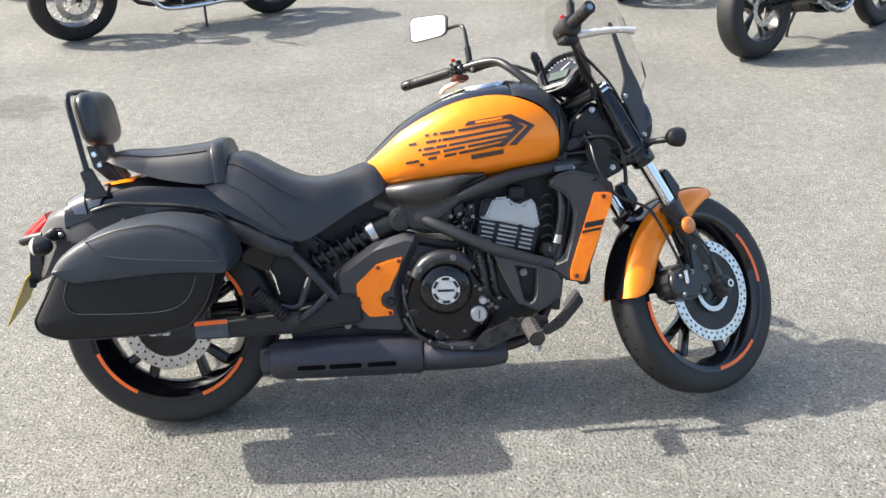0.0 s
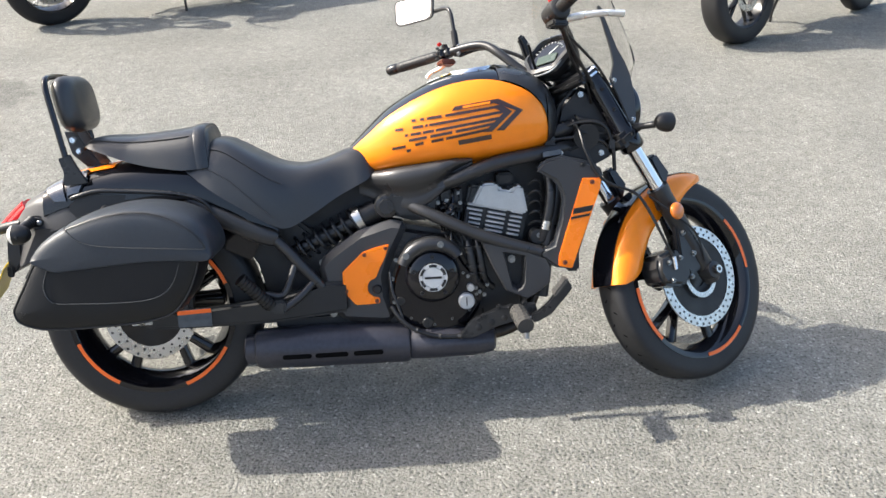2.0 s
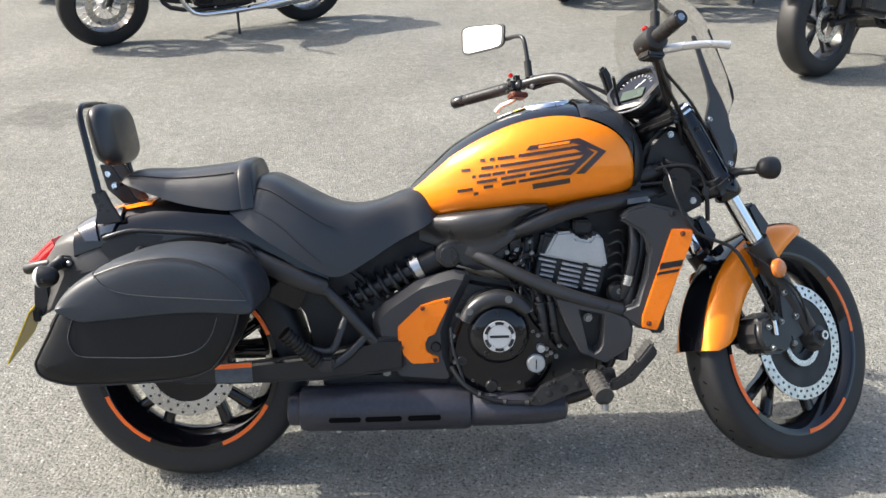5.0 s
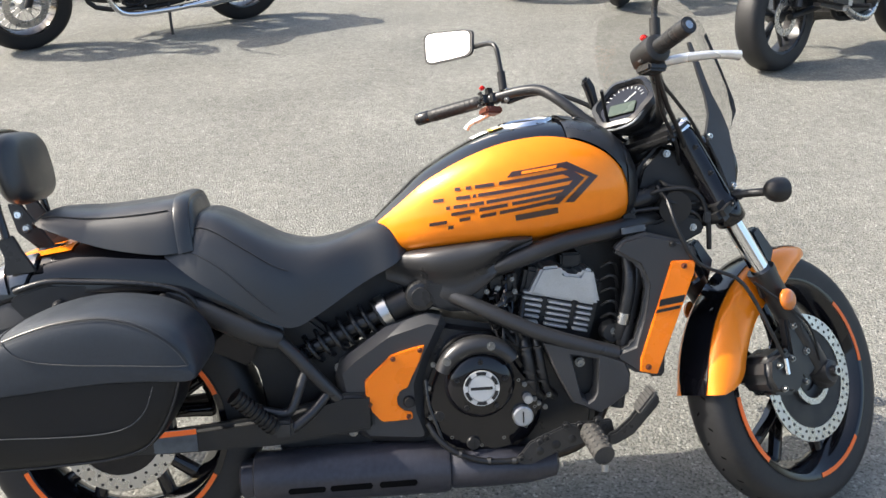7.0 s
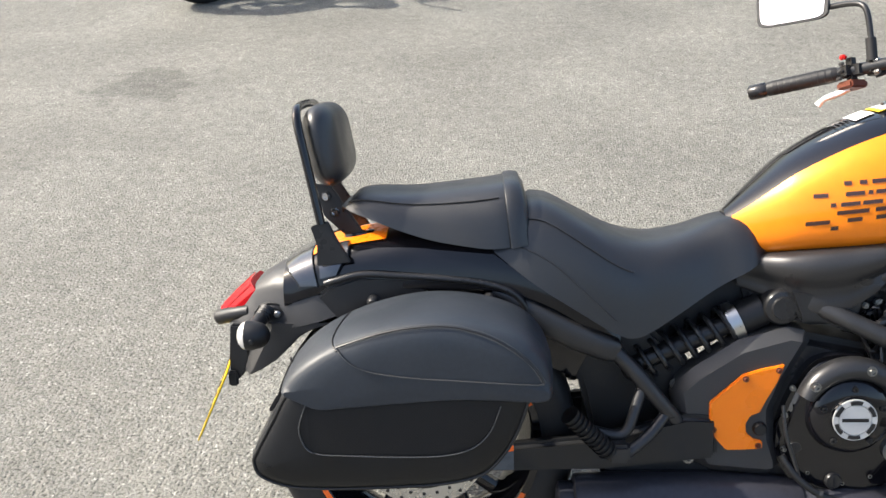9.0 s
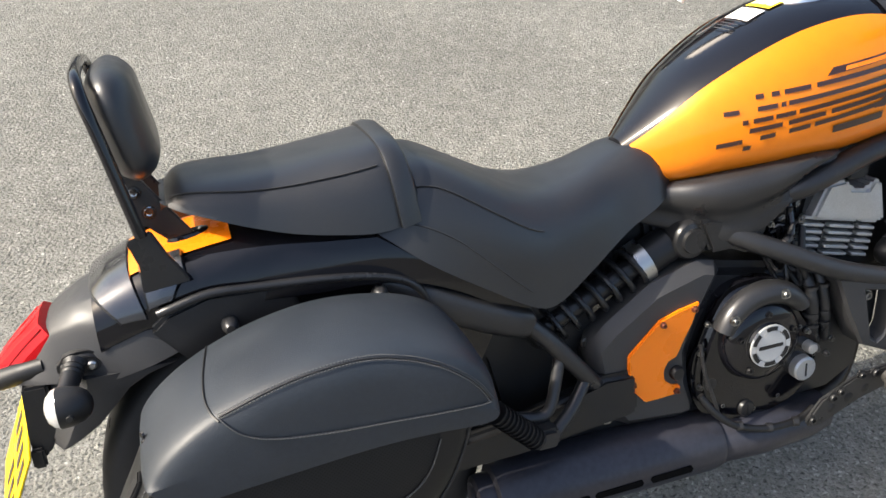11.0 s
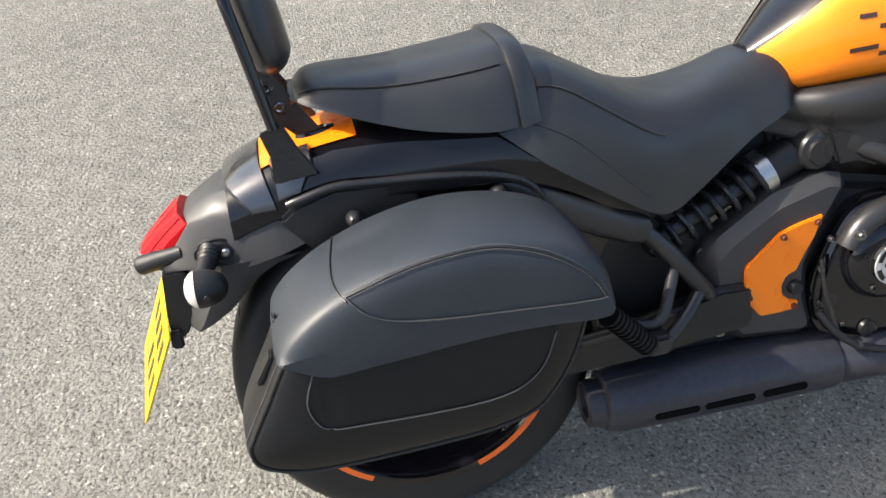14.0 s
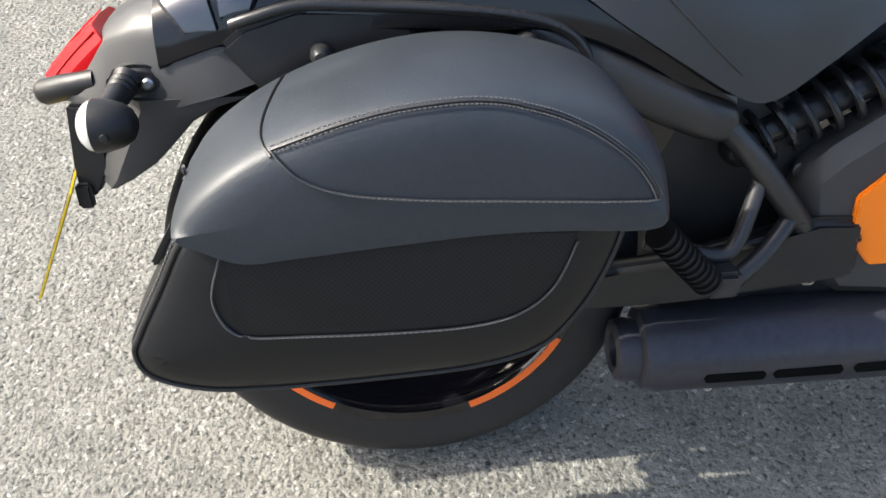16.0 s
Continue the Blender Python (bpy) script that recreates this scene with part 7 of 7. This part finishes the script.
    if style == "retro":
        for sd in (-1, 1):
            part("exhaust_header", tube([(0.82, sd * 0.07, 0.50), (0.98, sd * 0.10, 0.50), (1.03, sd * 0.13, 0.38), (0.94, sd * 0.15, 0.22), (0.70, sd * 0.165, 0.205), (0.42, sd * 0.175, 0.225)], 0.020, 14), CHROME, top, "chrome exhaust pipe")
            part("muffler", tube([(0.45, sd * 0.178, 0.222), (0.40, sd * 0.18, 0.226), (0.36, sd * 0.182, 0.232), (0.0, sd * 0.188, 0.278), (-0.05, sd * 0.188, 0.285), (-0.19, sd * 0.19, 0.302)], [0.022, 0.026, 0.042, 0.046, 0.024, 0.019], 20, 1), CHROME, top, "long chrome pea-shooter muffler")
            part("side_panel", prism([(0.34, 0.50), (0.36, 0.66), (0.58, 0.66), (0.60, 0.56), (0.48, 0.50)], sd * 0.09, sd * 0.14, 0.03, 4), ALLOY, top, "silver side panel")
        part("side_reflector", turned(lathe([(0, 0.008), (0.026, 0.006), (0.03, 0), (0, 0)], 20, at(L - 0.20, 0.135, rr + 0.23))), AMBER_LENS, top, "round amber reflector")
        part("rear_mudguard", loft([[Vector(((rr + 0.03) * math.cos(a), y, rr + (rr + 0.03 - 0.02 * abs(y) / 0.08) * math.sin(a))) for y in (-0.08, -0.04, 0, 0.04, 0.08)] + [Vector(((rr + 0.025) * math.cos(a), y, rr + (rr + 0.025) * math.sin(a) - 0.02 * abs(y) / 0.08)) for y in (0.075, 0, -0.075)] for a in [radians(35 + 125 * k / 16) for k in range(17)]]), GLOSS_BLACK, top)
        part("chain_guard", prism([(-0.10, 0.36), (0.0, 0.43), (0.22, 0.44), (0.42, 0.42), (0.42, 0.40), (0.2, 0.41), (0.0, 0.39)], 0.10, 0.125, 0.004), GLOSS_BLACK, top)
        bmk = turned(tube([(L - 0.33, 0.1, 0.66), (L - 0.30, 0.13, 0.5), (L - 0.22, 0.12, 0.42)], 0.005, 6))
        part("brake_hose", bmk, MATT_BLACK, top)
    else:
        can = part("muffler", box(0, 0, 0, 0.30, 0.11, 0.13, 0.03, 3, m=at(0.24, -0.20, 0.40) @ Matrix.Rotation(radians(14), 4, "Y")), MATT_BLACK, top, "short black muffler with an alloy end")
        part("muffler_cap", box(0, 0, 0, 0.10, 0.112, 0.132, 0.03, 3, m=at(0.24, -0.20, 0.40) @ Matrix.Rotation(radians(14), 4, "Y") @ at(0.14, -0.001, 0)), ALLOY, can, "bare alloy sleeve")
        for k in range(3):
            part("outlet_slot", box(0, 0, 0, 0.05, 0.004, 0.014, 0.002, 1, m=at(0.24, -0.20, 0.40) @ Matrix.Rotation(radians(14), 4, "Y") @ at(-0.08, -0.055, 0.03 - 0.03 * k)), GLOSS_BLACK, can)
        part("exhaust_header", tube([(0.36, -0.19, 0.37), (0.55, -0.16, 0.26), (0.80, -0.12, 0.20), (0.98, -0.08, 0.28), (0.96, -0.05, 0.48)], 0.022, 12), STEEL, top, "steel exhaust header")
        part("tail_unit", prism([(0.30, 0.84), (0.0, 0.90), (-0.22, 0.93), (-0.20, 0.86), (0.0, 0.80), (0.30, 0.74)], -0.09, 0.09, 0.02), SATIN_BLACK, top)
        hang = part("plate_hanger", prism([(-0.18, 0.86), (-0.12, 0.86), (-0.28, 0.52), (-0.34, 0.52)], -0.05, 0.05, 0.01), MATT_BLACK, top, "black plate hanger")
        part("hugger", loft([[Vector(((rr + 0.02) * math.cos(a), y, rr + (rr + 0.02) * math.sin(a))) for y in (-0.09, 0, 0.09)] + [Vector(((rr + 0.014) * math.cos(a), y, rr + (rr + 0.014) * math.sin(a))) for y in (0.09, 0, -0.09)] for a in [radians(20 + 80 * k / 10) for k in range(11)]]), MATT_BLACK, top)
        part("caliper", turned(box(L - 0.12, -0.09, rr + 0.08, 0.06, 0.05, 0.10, 0.01)), SATIN_BLACK, top)
        part("caliper", box(0.10, -0.10, rr + 0.06, 0.09, 0.05, 0.05, 0.01), SATIN_BLACK, top)
        part("fairing", prism([(0.66, 0.50), (0.70, 0.70), (1.0, 0.80), (1.06, 0.62), (0.98, 0.44), (0.82, 0.42)], -0.16, 0.16, 0.05, 3), SATIN_BLACK if tank_mat is None else tank_mat, top)
    return top


far_bike((-2.93, 6.81), (-1.63, 7.66), 9, 8, "retro", "retro motorcycle with wire wheels and chrome exhaust on its stand", 1.55)
far_bike((-4.25, 8.52), (-3.02, 9.35), 9, 12, "cast_black", "dark motorcycle with cast wheels parked behind another")
far_bike((0.53, 8.36), (1.62, 9.28), 10, 22, "cast_grey", "dark motorcycle with its front wheel turned towards the yard")
far_bike((0.18, 9.75), (1.30, 10.65), 10, 18, "cast_black", "dark motorcycle in the far row")
b3k = far_bike((1.37, 7.90), (2.45, 8.80), 10, 20, "cast_grey", "black naked motorcycle with a red tail reflector on its stand")
far_bike((3.02, 6.86), (1.94, 6.04), 9, 6, "cast_black", "black sports motorcycle with a short exhaust can")
# pale plate and red reflector behind the third machine's wheel
part("rear_plate", box(-0.345, 0, 0.62, 0.012, 0.17, 0.10, 0.004), WHITE_PAINT, b3k, "white rear number plate")
part("red_reflector", box(-0.34, 0, 0.50, 0.02, 0.08, 0.045, 0.006), RED_PLASTIC, b3k, "red reflector")

# bollard on a pale base at the edge of the yard
bol = new("bollard")
bol.location = (-0.50, 10.35, 0)
tagged(bol, "black square steel bollard on a pale concrete base", "bollard")
part("post", box(0, 0, 0.55, 0.14, 0.14, 1.0, 0.01), MATT_BLACK, bol)
part("base", box(0, 0, 0.03, 0.30, 0.30, 0.06, 0.008), material("pale_concrete", (0.42, 0.40, 0.36), 0.85, 0, 0.15, 8, bump=0.3), bol)
# darker newer asphalt strip beyond the parked row
bm = bmesh.new()
box(0, 18.5, 0.002, 120, 17.6, 0.004, 0, bm=bm)
dark = ASPHALT.copy()
dark.name = "newer_dark_asphalt"
for node in dark.node_tree.nodes:
    if node.type == "VALTORGB":
        for e in node.color_ramp.elements:
            e.color = [c * 0.45 for c in e.color[:3]] + [1]
tagged(part("road", bm, dark), "darker newer asphalt strip past the parked row", "road", kind="structure")
